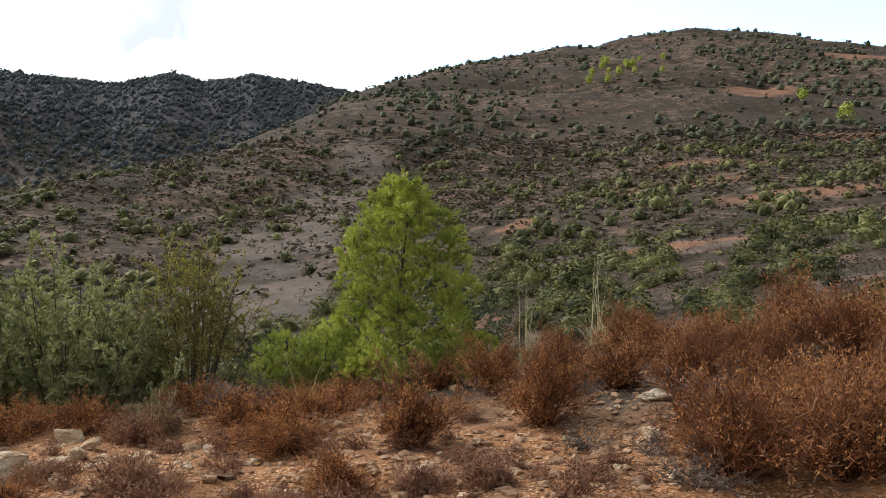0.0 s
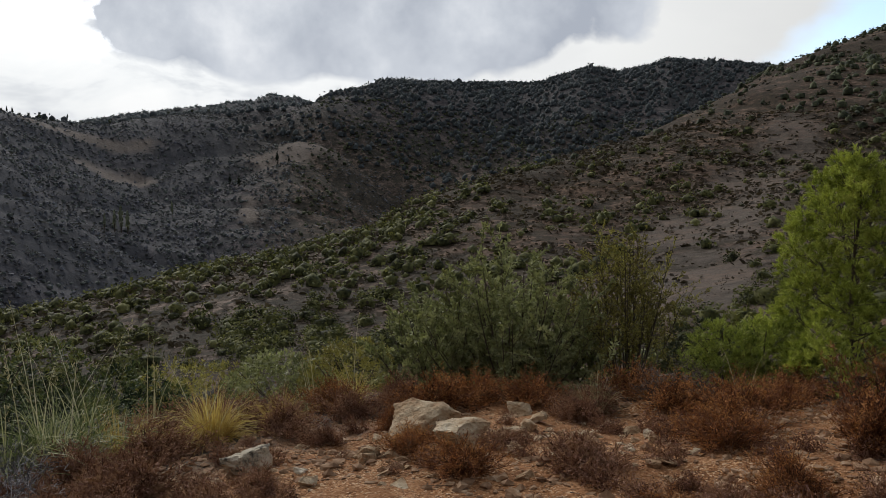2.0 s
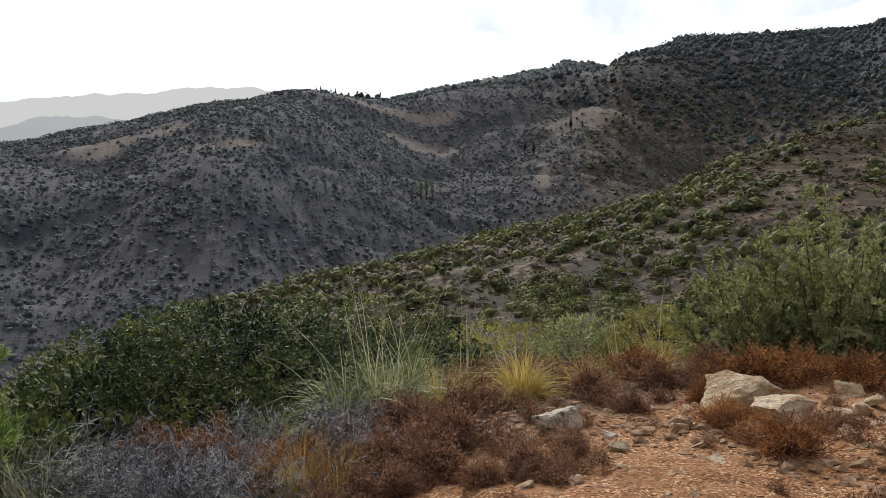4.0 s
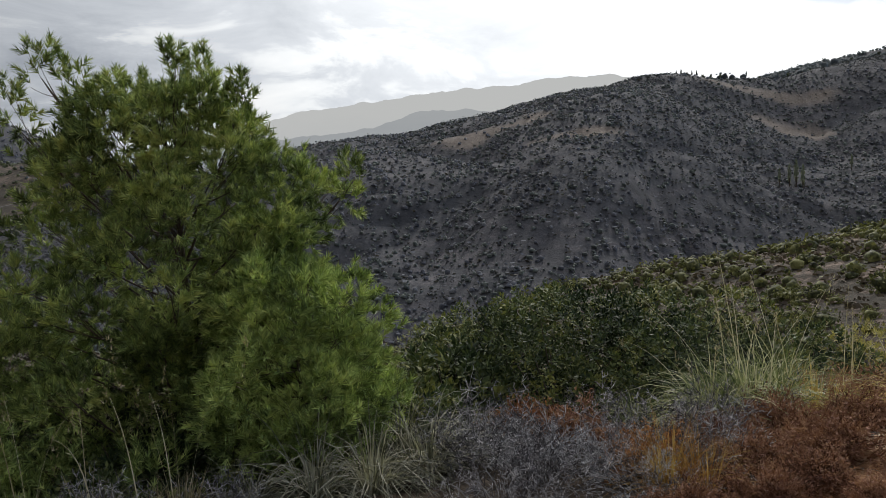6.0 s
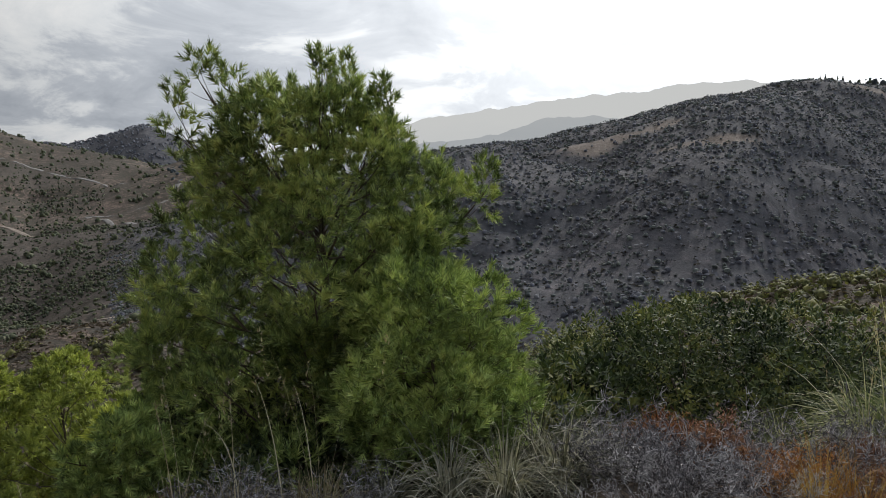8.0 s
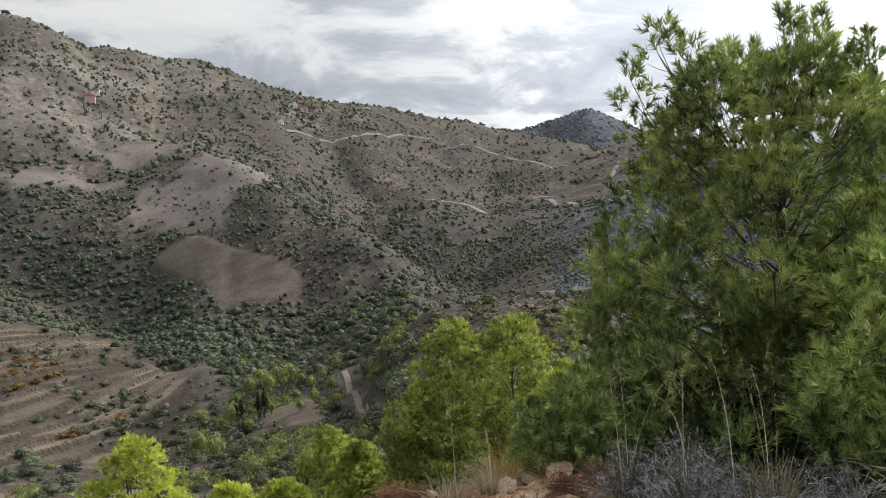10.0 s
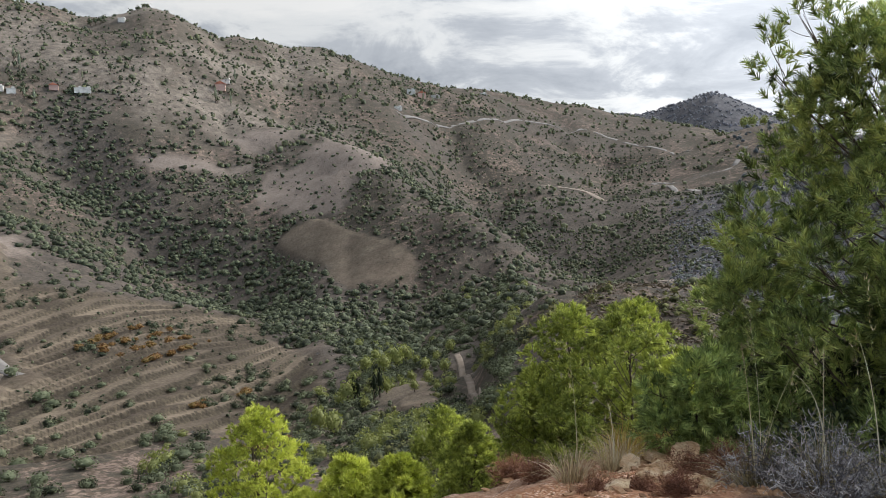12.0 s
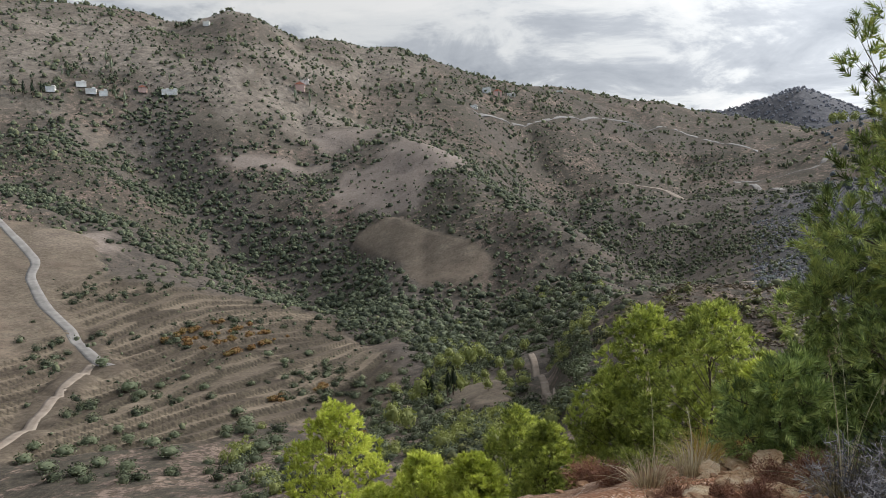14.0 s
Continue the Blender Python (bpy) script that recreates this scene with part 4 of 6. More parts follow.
def spray_shrub(m, seed, radii, stems, twigs, leaves, leaf, mat, label, name, bare=0.3, slim=0.3, arch=0.25, bark=None):
    """A bush of rising stems with leafy side shoots; radii: half width, half depth, height."""
    rng = np.random.default_rng(seed)
    bush = thing(name, m, label, "shrub")
    up = np.array([0, 0, 1.0])
    P, D = [], []
    for i in range(stems):
        a = i * 2.399963 + rng.uniform(-0.4, 0.4)
        out = math.sqrt((i + 0.6) / stems) * rng.uniform(0.8, 1.1)
        end = np.array([math.cos(a) * radii[0] * out, math.sin(a) * radii[1] * out, radii[2] * (1.08 - 0.75 * out ** 2) * rng.uniform(0.85, 1.12)])
        line = bow(np.array([0.1 * math.cos(a), 0.1 * math.sin(a), -0.1]), end, arch * radii[2] * out, 8)
        pieces = [tube(line, 0.013 * np.linspace(1, 0.25, 8), 5)]
        for j in range(twigs):
            f = bare + (1 - bare) * (j + 1) / twigs
            at = np.array([np.interp(f, np.linspace(0, 1, 8), line[:, c]) for c in range(3)])
            way = unit(unit(line[-1] - line[-3]) * 0.5 + unit(rng.normal(size=3)) * 1.0 + up * 0.45)
            reach = 0.28 * radii[2] * rng.uniform(0.5, 1.2)
            pieces.append(tube(bow(at, at + way * reach, 0.05, 4), 0.004 * np.linspace(1, 0.5, 4), 3))
            g = rng.uniform(0.1, 1.0, (leaves, 1))
            P.append(at + way * reach * g)
            D.append(unit(way * 0.8 + unit(rng.normal(size=(leaves, 3))) * 0.85))
        part("stem", *join(pieces), bark or BARK, bush, flat=False)
    P, D = np.concatenate(P), np.concatenate(D)
    size = leaf * rng.uniform(0.6, 1.25, len(P))
    part("foliage", *leaf_quads(P + D * size[:, None] * 0.5, D, unit(rng.normal(size=P.shape) + up * 0.6), size, size * slim), mat, bush)
    return bush


def rosettes(rng, n, radii, leaf, narrow, inner, lumps, edge=0.86, each=8):
    """Leafy shoot tips over a lumpy dome, each a whorl of leaflets round its shoot."""
    d = unit(rng.normal(size=(n, 3)))
    d[:, 2] = np.abs(d[:, 2])
    seeds = unit(np.concatenate([rng.normal(size=(lumps, 2)), np.abs(rng.normal(size=(lumps, 1)))], axis=1))
    bulge = 0.62 + 0.44 * np.max(np.clip((d @ seeds.T - edge) / (1 - edge), 0, 1), axis=1) ** 0.7
    at = d * (bulge * (inner + (1 - inner) * rng.uniform(0, 1, n) ** 0.4))[:, None] * np.array(radii)
    shoot = unit(d / np.array(radii) * np.mean(radii) + np.array([0, 0, 0.7]) + 0.45 * rng.normal(size=d.shape))
    side = unit(np.cross(shoot, rng.normal(size=d.shape)))
    other = np.cross(shoot, side)
    size = leaf * rng.uniform(0.7, 1.35, n)
    A, W, N, L = [], [], [], []
    for k in range(each):
        turn = k * 2.399963 + rng.uniform(-0.3, 0.3, n)
        open_by = 0.35 + 0.95 * k / each
        out = side * np.cos(turn)[:, None] + other * np.sin(turn)[:, None]
        way = unit(shoot * (1.25 - open_by) + out * open_by)
        A.append(at - shoot * (size * 0.9 * k / each)[:, None] + way * (size * 0.55)[:, None])
        W.append(way)
        N.append(unit(shoot + 0.3 * rng.normal(size=d.shape)))
        L.append(size)
    L = np.concatenate(L)
    return leaf_quads(np.concatenate(A), np.concatenate(W), np.concatenate(N), L, L * narrow)


def thorn(m, seed, radius, height, mat, label, stems=46):
    """A leafless thorny bush: stems that zigzag outward, with forked spurs at every bend."""
    rng = np.random.default_rng(seed)
    bush = thing("thorn_bush", m, label, "shrub", "grey thorn bushes")
    d = unit(np.stack([*rng.normal(size=(2, stems)), np.abs(rng.normal(size=stems)) * 0.8 + 0.25], axis=1))
    at = d * np.array([0.1, 0.1, 0.0]) * radius
    step = np.array([radius, radius, height]) / 6.5 * rng.uniform(0.8, 1.25, (stems, 1))
    pieces = []
    for k in range(7):
        to = at + unit(d + 0.55 * rng.normal(size=d.shape) + np.array([0, 0, 0.15])) * step
        pieces.append(tubelets(at, to, 0.0075 - 0.0007 * k, 0.0062 - 0.0007 * k))
        for _ in range(3 if k > 1 else 1):
            way = unit(d + 1.1 * rng.normal(size=d.shape) + np.array([0, 0, 0.2]))
            end = to + way * step * rng.uniform(0.5, 1.0, (stems, 1))
            pieces.append(tubelets(to, end, 0.0048, 0.003))
            for f in (0.35, 0.7, 1.0):
                root = to + (end - to) * f
                tip = root + unit(way + 1.2 * rng.normal(size=d.shape)) * step * rng.uniform(0.25, 0.5, (stems, 1))
                pieces.append(needles(root, tip, 0.0065, rng))
        at = to
    tri = [p for p in pieces if p[1].shape[1] == 3]
    quad = [p for p in pieces if p[1].shape[1] == 4]
    part("branching", *join(quad), mat, bush)
    part("twiggery", *join(tri), mat, bush)
    return bush


def tubelets(a, b, thick, thin):
    """Three-sided twigs from each a to each b."""
    d = unit(b - a)
    u = unit(np.cross(d, np.array([0.3, 0.5, 0.8])))
    v = np.cross(d, u)
    V = np.stack([p + r * (u * math.cos(q) + v * math.sin(q)) for p, r in ((a, thick * 0.5), (b, thin * 0.5)) for q in (0, 2.094, 4.189)], axis=1).reshape(-1, 3)
    i = np.arange(len(a))[:, None] * 6
    return V, np.concatenate([i + np.array([k, (k + 1) % 3, (k + 1) % 3 + 3, k + 3]) for k in range(3)])


def heath(m, seed, radius, height, twig_mat, tip_mat, label, stems=170, tips=16, name="heath_bush", category="shrub", group="dry heath bushes", crooked=0.35, chip=0.022, thick=0.006, upright=0.35):
    """A dry twiggy bush: stems fanning from the base, side twigs, and small dry leaves towards the tips."""
    rng = np.random.default_rng(seed)
    bush = thing(name, m, label, category, group)
    d = unit(np.stack([*rng.normal(size=(2, stems)), np.abs(rng.normal(size=stems)) * 0.9 + upright], axis=1))
    lump = 0.72 + 0.5 * value_noise(d[:, 0] * 2.2 + seed, d[:, 1] * 2.2, seed)
    tip = d * lump[:, None] * rng.uniform(0.62, 1.12, (stems, 1)) * np.array([radius, radius, height])
    root = tip * np.array([0.12, 0.12, 0]) * rng.uniform(0.3, 1.6, (stems, 1))
    mid = root + (tip - root) * 0.5 + rng.normal(size=tip.shape) * 0.07 * radius + np.array([0, 0, 0.04 * height])
    pieces = [needles(root, mid, thick * 1.8, rng), needles(mid - (tip - mid) * 0.06, tip, thick, rng)]
    side = 7
    f = rng.uniform(0.05, 1.0, (stems, side, 1))
    s_at = (mid[:, None] + (tip - mid)[:, None] * f).reshape(-1, 3)
    along = np.repeat(unit(tip - mid), side, axis=0)
    s_tip = s_at + unit(along + crooked * 2.2 * rng.normal(size=along.shape) + np.array([0, 0, 0.25])) * rng.uniform(0.07, 0.20, (len(s_at), 1)) * radius
    pieces.append(needles(s_at, s_tip, thick, rng))
    part("branching", *join(pieces), twig_mat, bush)
    if tips:
        n = stems * tips
        pick = rng.integers(0, len(s_at), n)
        at = s_at[pick] + (s_tip - s_at)[pick] * rng.uniform(0.1, 1.1, (n, 1)) + rng.normal(size=(n, 3)) * 0.012
        way = unit((s_tip - s_at)[pick] + 0.05 * rng.normal(size=(n, 3)))
        part("foliage", *needles(at, at + way * chip * rng.uniform(0.6, 1.6, (n, 1)), chip * 0.45, rng), tip_mat, bush)
    return bush


def tussock(m, seed, blades, length, mat, label, droop=0.5, spread=0.8, stalks=0, stalk_len=1.0, base=0.10, width=0.006, curl=0.5):
    """A clump of arching grass blades, with a few tall seed stalks."""
    rng = np.random.default_rng(seed)
    clump = thing("grass_tussock", m, label, "grass", "grass tussocks")
    ang, tilt = rng.uniform(0, 2 * math.pi, blades), np.abs(rng.normal(size=blades)) * spread * 0.55
    way = np.stack([np.cos(ang) * np.sin(tilt), np.sin(ang) * np.sin(tilt), np.cos(tilt)], axis=1)
    root = np.stack([np.cos(ang) * base * rng.uniform(0, 1, blades), np.sin(ang) * base * rng.uniform(0, 1, blades), np.zeros(blades)], axis=1)
    size = length * rng.uniform(0.45, 1.1, blades)
    part("tuft", *ribbons(root, way, size, droop * rng.uniform(0.3, 1.3, blades) * (0.4 + tilt), width, rng, 5), mat, clump)
    for i in range(stalks):
        a, tl = rng.uniform(0, 6.28), rng.uniform(0.02, curl)
        w = np.array([[math.cos(a) * math.sin(tl), math.sin(a) * math.sin(tl), math.cos(tl)]])
        ln = np.array([stalk_len * rng.uniform(0.65, 1.05)])
        V, F = ribbons(root[i:i + 1], w, ln, np.array([rng.uniform(0.05, 0.35)]), 0.012, rng, 8)
        stalk = part("stalk", V, F, STALK, clump, "pale dry flowering stalk")
        end, n = V[-1], 16
        at = end - w * rng.uniform(0, 0.22, (n, 1)) * ln + rng.normal(size=(n, 3)) * 0.008
        part("seed_head", *needles(at, at + unit(w + 0.5 * rng.normal(size=(n, 3))) * 0.035, 0.007, rng), PALE_BLADE, stalk)["kind"] = "stuff"
    return clump


def rock(m, seed, size, mat, label, fine=3):
    """A broken, rounded boulder: a cut ball, roughened."""
    rng = np.random.default_rng(seed)
    bm = bmesh.new()
    bmesh.ops.create_icosphere(bm, subdivisions=fine, radius=1.0)
    cuts = [(unit(rng.normal(size=3)), rng.uniform(0.32, 0.68)) for _ in range(16)]
    for v in bm.verts:
        p = np.array(v.co)
        for n, d in cuts:
            over = p @ n - d
            if over > 0:
                p = p - n * over
        q = Vector(p * 2.2 + seed)
        p = p * (1 + 0.14 * noise.noise(q) + 0.11 * noise.noise(q * 3.1) + 0.06 * noise.noise(q * 8) + 0.03 * noise.noise(q * 17))
        v.co = Vector(p * np.array(size))
    me = bpy.data.meshes.new("rock")
    bm.to_mesh(me)
    bm.free()
    me.materials.append(mat)
    for p in me.polygons:
        p.use_smooth = False
    ob = new("rock", me)
    ob.matrix_basis = m
    return tagged(ob, label, "rock", "rocks beside the track")


def lump(rng, detail, seeds):
    """The dense inside of a shrub: an uneven rounded body, open below."""
    bm = bmesh.new()
    bmesh.ops.create_icosphere(bm, subdivisions=detail, radius=1.0)
    V = np.array([v.co[:] for v in bm.verts])
    F = np.array([[v.index for v in f.verts] for f in bm.faces])
    bm.free()
    F = F[V[F][:, :, 2].mean(axis=1) > -0.6]
    swell = 0.50 + 0.30 * np.max(np.clip((V @ seeds.T - 0.72) / 0.28, 0, 1), axis=1) + 0.06 * rng.normal(size=len(V))
    return V * swell[:, None], F


def template(seed, n, leaf, detail, tall=0.8):
    """A shrub: dense lumpy body bristling with leaf sprays."""
    rng = np.random.default_rng(seed)
    seeds = unit(rng.normal(size=(9, 3)) + np.array([0, 0, 0.35]))
    core = lump(rng, detail, seeds)
    d = unit(rng.normal(size=(n, 3)) + np.array([0, 0, 0.3]))
    at = d * (0.76 + 0.27 * np.max(np.clip((d @ seeds.T - 0.72) / 0.28, 0, 1), axis=1) + 0.08 * rng.normal(size=n))[:, None]
    face = unit(d + 0.55 * rng.normal(size=d.shape))
    V, Q = leaf_quads(at, unit(np.cross(face, rng.normal(size=d.shape)) + d * 0.5), face, leaf * rng.uniform(0.6, 1.3, n), leaf * 0.8 * rng.uniform(0.6, 1.3, n))
    V, F = join([core, (V, np.concatenate([Q[:, [0, 1, 2]], Q[:, [0, 2, 3]]]))])
    return V * np.array([1, 1, tall]) + np.array([0, 0, 0.42 * tall]), F


def spread_many(name, x, y, size, templates, mat, label, category, seed, tall=None, sink=0.12, flat=False):
    """Very many alike plants as one mesh."""
    rng = np.random.default_rng(seed)
    z = land(x, y) - size * sink
    turn, pick = rng.uniform(0, 6.283, len(x)), rng.integers(0, len(templates), len(x))
    high = size * (rng.uniform(0.75, 1.2, len(x)) if tall is None else tall)
    pieces = []
    for i, (V, F) in enumerate(templates):
        s = np.nonzero(pick == i)[0]
        if len(s) == 0:
            continue
        c, sn = np.cos(turn[s])[:, None], np.sin(turn[s])[:, None]
        X = (V[None, :, 0] * c - V[None, :, 1] * sn) * size[s][:, None] + x[s][:, None]
        Y = (V[None, :, 0] * sn + V[None, :, 1] * c) * size[s][:, None] + y[s][:, None]
        Z = V[None, :, 2] * high[s][:, None] + z[s][:, None]
        pieces.append((np.stack([X, Y, Z], axis=2).reshape(-1, 3), (F[None] + (np.arange(len(s)) * len(V))[:, None, None]).reshape(-1, F.shape[1])))
    return tagged(new(name, mesh_from(name, *join(pieces), mat, flat=flat)), label, category, kind="stuff")


# ---- the far and middle slopes ----
def sow(n, b0, b1, r0, r1, seed, keep):
    """Random plan points between bearings and distances, even on the ground plan, thinned by keep(bearing, distance, x, y)."""
    rng = np.random.default_rng(seed)
    b, r = rng.uniform(b0, b1, n), np.sqrt(rng.uniform(r0 * r0, r1 * r1, n))
    x, y = -r * np.sin(np.radians(b)), r * np.cos(np.radians(b))
    k = rng.uniform(0, 1, n) < keep(b, r, x, y)
    return x[k], y[k]


def open_land(x, y):
    return 1 - np.maximum.reduce([patch(x, y, FIELDS), patch(x, y, TERRACES) * 0.97, patch(x, y, BARE, True) * 0.85, patch(x, y, RED, True) * 0.9, 1 - smooth(4, 9, off_line(x, y, [ROAD_BEND, ROAD_CLIMB, ROAD_FAR, STREAM_PATH, SLOPE_TRACK]))])


def clumpy(x, y, wave, seed, low=-0.3, high=0.5):
    return smooth(low, high, value_noise(x / wave, y / wave, seed) + 0.5 * value_noise(x / wave * 2.7, y / wave * 2.7, seed + 1))


def far_cover(b, r, x, y):
    """How thickly the far slopes are wooded."""
    wood = 0.10 + 0.75 * clumpy(x, y, 38, 81, -0.15, 0.35) + 0.15 * clumpy(x, y, 11, 82)
    wood = np.where((b > 5) & (b < 32) & (r > 480), 0.95, wood)
    side = smooth(106, 111, b) * (1 - smooth(121, 126, b)) * smooth(280, 320, r) * (1 - smooth(600, 700, r))
    return np.maximum(wood, side * 0.75) * open_land(x, y)


def oak_cover(b, r, x, y):
    """Oaks crowd along the gullies and stand loosely on the slopes between them."""
    near = gully_wood(x, y)
    foot = np.interp(b, [113, 125, 128, 132, 140, 147, 153.4], [185, 212, 245, 272, 332, 382, 432])
    side = 0.03 + 0.26 * clumpy(x, y, 42, 92, 0.05, 0.5)
    return np.where(r > foot, np.maximum(near * 0.75, side), 0.0) * open_land(x, y)


def near_cover(b, r, x, y):
    spur = 1.4 * smooth(22, 32, b) * (1 - smooth(72, 80, b)) * smooth(60, 85, r)
    east = 1 - smooth(-4, 3, b)
    return (0.18 + 0.55 * clumpy(x, y, 12, 83, -0.1, 0.5) + 0.5 * spur + 0.06 * east) * open_land(x, y)


NEAR = [template(90 + i, 800, 0.13, 2, 0.8) for i in range(4)]
ROUND = [template(110 + i, 14, 0.28, 2, 0.85) for i in range(5)]
MID = [template(100 + i, 200, 0.22, 1, 0.8) for i in range(5)]
SMALL = [template(120 + i, 22, 0.40, 1, 0.85) for i in range(5)]
FEW = [template(130 + i, 4, 0.46, 1, 0.9) for i in range(6)]
TINY = [template(140 + i, 2, 0.8, 1, 0.95) for i in range(4)]
SPRIG = [template(150 + i, 4, 0.9, 1, 0.6) for i in range(5)]
SPRIG = [(V, F[-8:]) for V, F in SPRIG]
TUFT = [template(160 + i, 18, 0.34, 1, 0.7) for i in range(5)]
TUFT = [(V, F[-36:]) for V, F in TUFT]


def clothe_slopes():
    rng = np.random.default_rng(7)
    x, y = sow(1900, -36, 70, 17, 72, 11, near_cover)
    r = np.hypot(x, y)
    size = rng.uniform(0.4, 1.0, len(x)) ** 1.2 * (0.75 + r / 95)
    order = np.argsort(r)
    x, y, size, r = x[order], y[order], size[order], r[order]
    singles = min(290, len(x))
    close = [mesh_from("shrub", *NEAR[i], NEAR_SCRUB, flat=False) for i in range(4)]
    models = [mesh_from("shrub", *MID[i], NEAR_SCRUB, flat=False) for i in range(5)]
    z = land(x, y)
    for i in range(singles):
        ob = new("shrub", close[i % 4] if r[i] < 34 else models[i % 5])
        ob.matrix_basis = pose(x[i], y[i], z[i] - 0.1 * size[i], 0, 0, rng.uniform(0, 360)) @ Matrix.Diagonal((size[i], size[i] * rng.uniform(0.8, 1.2), size[i] * rng.uniform(0.75, 1.1), 1))
        tagged(ob, "rounded dark green evergreen shrub on the dry slope", "shrub", "evergreen shrubs on the slope")
    if len(x) > singles:
        spread_many("shrubs", x[singles:], y[singles:], size[singles:], MID, NEAR_SCRUB, "scattered rounded evergreen shrubs on dry slopes", "shrubs", 21)
    x, y = sow(6500, -36, 125, 72, 160, 16, near_cover)
    spread_many("shrubs", x, y, rng.uniform(0.4, 1.0, len(x)) ** 1.4 * 1.5, SMALL, NEAR_SCRUB, "many rounded evergreen shrubs on dry slopes", "shrubs", 25)
    x, y = sow(5200, -36, 100, 15, 62, 53, lambda b, r, x, y: (0.35 + 0.6 * clumpy(x, y, 6, 87)) * (1 - 0.5 * patch(x, y, BARE, True)))
    spread_many("dry_scrub", x, y, rng.uniform(0.2, 0.55, len(x)), TUFT, DRY_LEAF, "low dry brown tufts between the shrubs", "scrub", 54)
    x, y = sow(38000, -36, 110, 60, 180, 12, lambda b, r, x, y: (0.3 + 0.5 * clumpy(x, y, 9, 87)) * (1 - 0.35 * patch(x, y, BARE, True)))
    spread_many("dry_scrub", x, y, rng.uniform(0.25, 0.75, len(x)) * (0.8 + np.hypot(x, y) / 150), SPRIG, DRY_LEAF, "low dry brown scrub between the shrubs", "scrub", 22)
    x, y = sow(42000, -36, 157, 160, 560, 13, far_cover)
    bear = np.degrees(np.arctan2(-x, y))
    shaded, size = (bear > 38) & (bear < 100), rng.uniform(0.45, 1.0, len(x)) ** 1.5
    spread_many("scrub", x[shaded], y[shaded], 1.2 * size[shaded], FEW, HAZED_GREEN_SCRUB, "haze-dulled scrub over the shaded hillside", "scrub", 23)
    spread_many("scrub", x[~shaded], y[~shaded], 1.9 * size[~shaded], FEW, SCRUB_LEAF, "evergreen scrub over the middle hillsides", "scrub", 23)
    x, y = sow(15000, 113, 156, 190, 660, 30, oak_cover)
    spread_many("oak_scrub", x, y, rng.uniform(1.3, 2.9, len(x)), ROUND, OAK_LEAF, "close-set dark evergreen oaks filling the gully", "trees", 31)
    x, y = sow(6000, 130, 156, 120, 330, 33, lambda b, r, x, y: np.where(land(x, y, True)[1] > 0.5, 0.5 * clumpy(x, y, 20, 93), 0.0))
    spread_many("scrub", x, y, rng.uniform(0.25, 0.9, len(x)), FEW, OAK_LEAF, "dark bushes along the terrace banks", "scrub", 34)
    x, y = sow(900, 131, 153, 120, 330, 68, lambda b, r, x, y: 0.8 * clumpy(x, y, 26, 69, 0.1, 0.6) * smooth(3, 6, off_line(x, y, LANES)))
    spread_many("shrubs", x, y, rng.uniform(0.5, 1.9, len(x)), MID, OAK_LEAF, "dark evergreen bushes gathered on the terraces", "shrubs", 70)

    def thicket(b, r, x, y):
        floor = smooth(113, 116, b) * (1 - smooth(127, 133, b + 6 * value_noise(x / 22, y / 22, 97))) * smooth(95, 110, r) * (1 - smooth(270, 320, r))
        return np.maximum(floor, smooth(130, 134, b) * (1 - smooth(138, 143, b)) * (1 - smooth(150, 175, r)) * 0.5) * (0.35 + 0.65 * clumpy(x, y, 13, 98)) * (1 - patch(x, y, FIELDS)) * smooth(2, 4, off_line(x, y, [STREAM_PATH]))
    x, y = sow(7000, 112, 145, 95, 320, 50, thicket)
    kind = (rng.uniform(0, 1, len(x)) + 0.35 * value_noise(x / 16, y / 16, 99)) * np.where(np.hypot(x, y) > 225, 0.8, 1.0)
    for lo, hi, mat, label in ((-9, 0.4, OAK_LEAF, "dark thicket along the stream bed"), (0.4, 0.85, ORCHARD_LEAF, "grey-green bushes along the stream bed"), (0.85, 9, YELLOW_LEAF, "pale yellow-green reeds and bushes by the stream")):
        k = (kind >= lo) & (kind < hi)
        spread_many("thicket", x[k], y[k], rng.uniform(0.5, 1.9, k.sum()), MID[:3], mat, label, "bushes", 51, tall=rng.uniform(0.6, 1.9, k.sum()) if lo > 0.8 else None)
    x, y = sow(36000, -36, 157, 160, 700, 17, lambda b, r, x, y: 0.75 * open_land(x, y))
    spread_many("dry_scrub", x, y, rng.uniform(0.45, 1.5, len(x)), SPRIG, DRY_FAR, "dry brown scrub on the middle hillsides", "scrub", 26)
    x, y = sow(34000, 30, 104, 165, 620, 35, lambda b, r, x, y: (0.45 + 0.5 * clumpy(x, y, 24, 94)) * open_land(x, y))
    spread_many("dry_scrub", x, y, rng.uniform(0.7, 1.9, len(x)), SPRIG, HAZED_SCRUB, "low haze-greyed scrub carpeting the shaded hillside", "scrub", 36)
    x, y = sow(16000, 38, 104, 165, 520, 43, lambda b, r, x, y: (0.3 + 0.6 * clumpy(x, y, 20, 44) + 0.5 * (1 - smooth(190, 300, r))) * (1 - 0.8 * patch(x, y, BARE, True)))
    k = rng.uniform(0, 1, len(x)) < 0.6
    spread_many("scrub", x[k], y[k], rng.uniform(0.5, 1.5, k.sum()), FEW[:3], HAZED_SCRUB, "haze-greyed bushes on the shaded hillside", "scrub", 45)
    spread_many("scrub", x[~k], y[~k], rng.uniform(0.5, 1.6, (~k).sum()), FEW[3:], HAZED_GREEN_SCRUB, "haze-dulled green bushes on the shaded hillside", "scrub", 46)
    x, y = sow(10000, 100, 130, 270, 720, 37, lambda b, r, x, y: 0.7 * clumpy(x, y, 34, 95, -0.1, 0.4) * open_land(x, y))
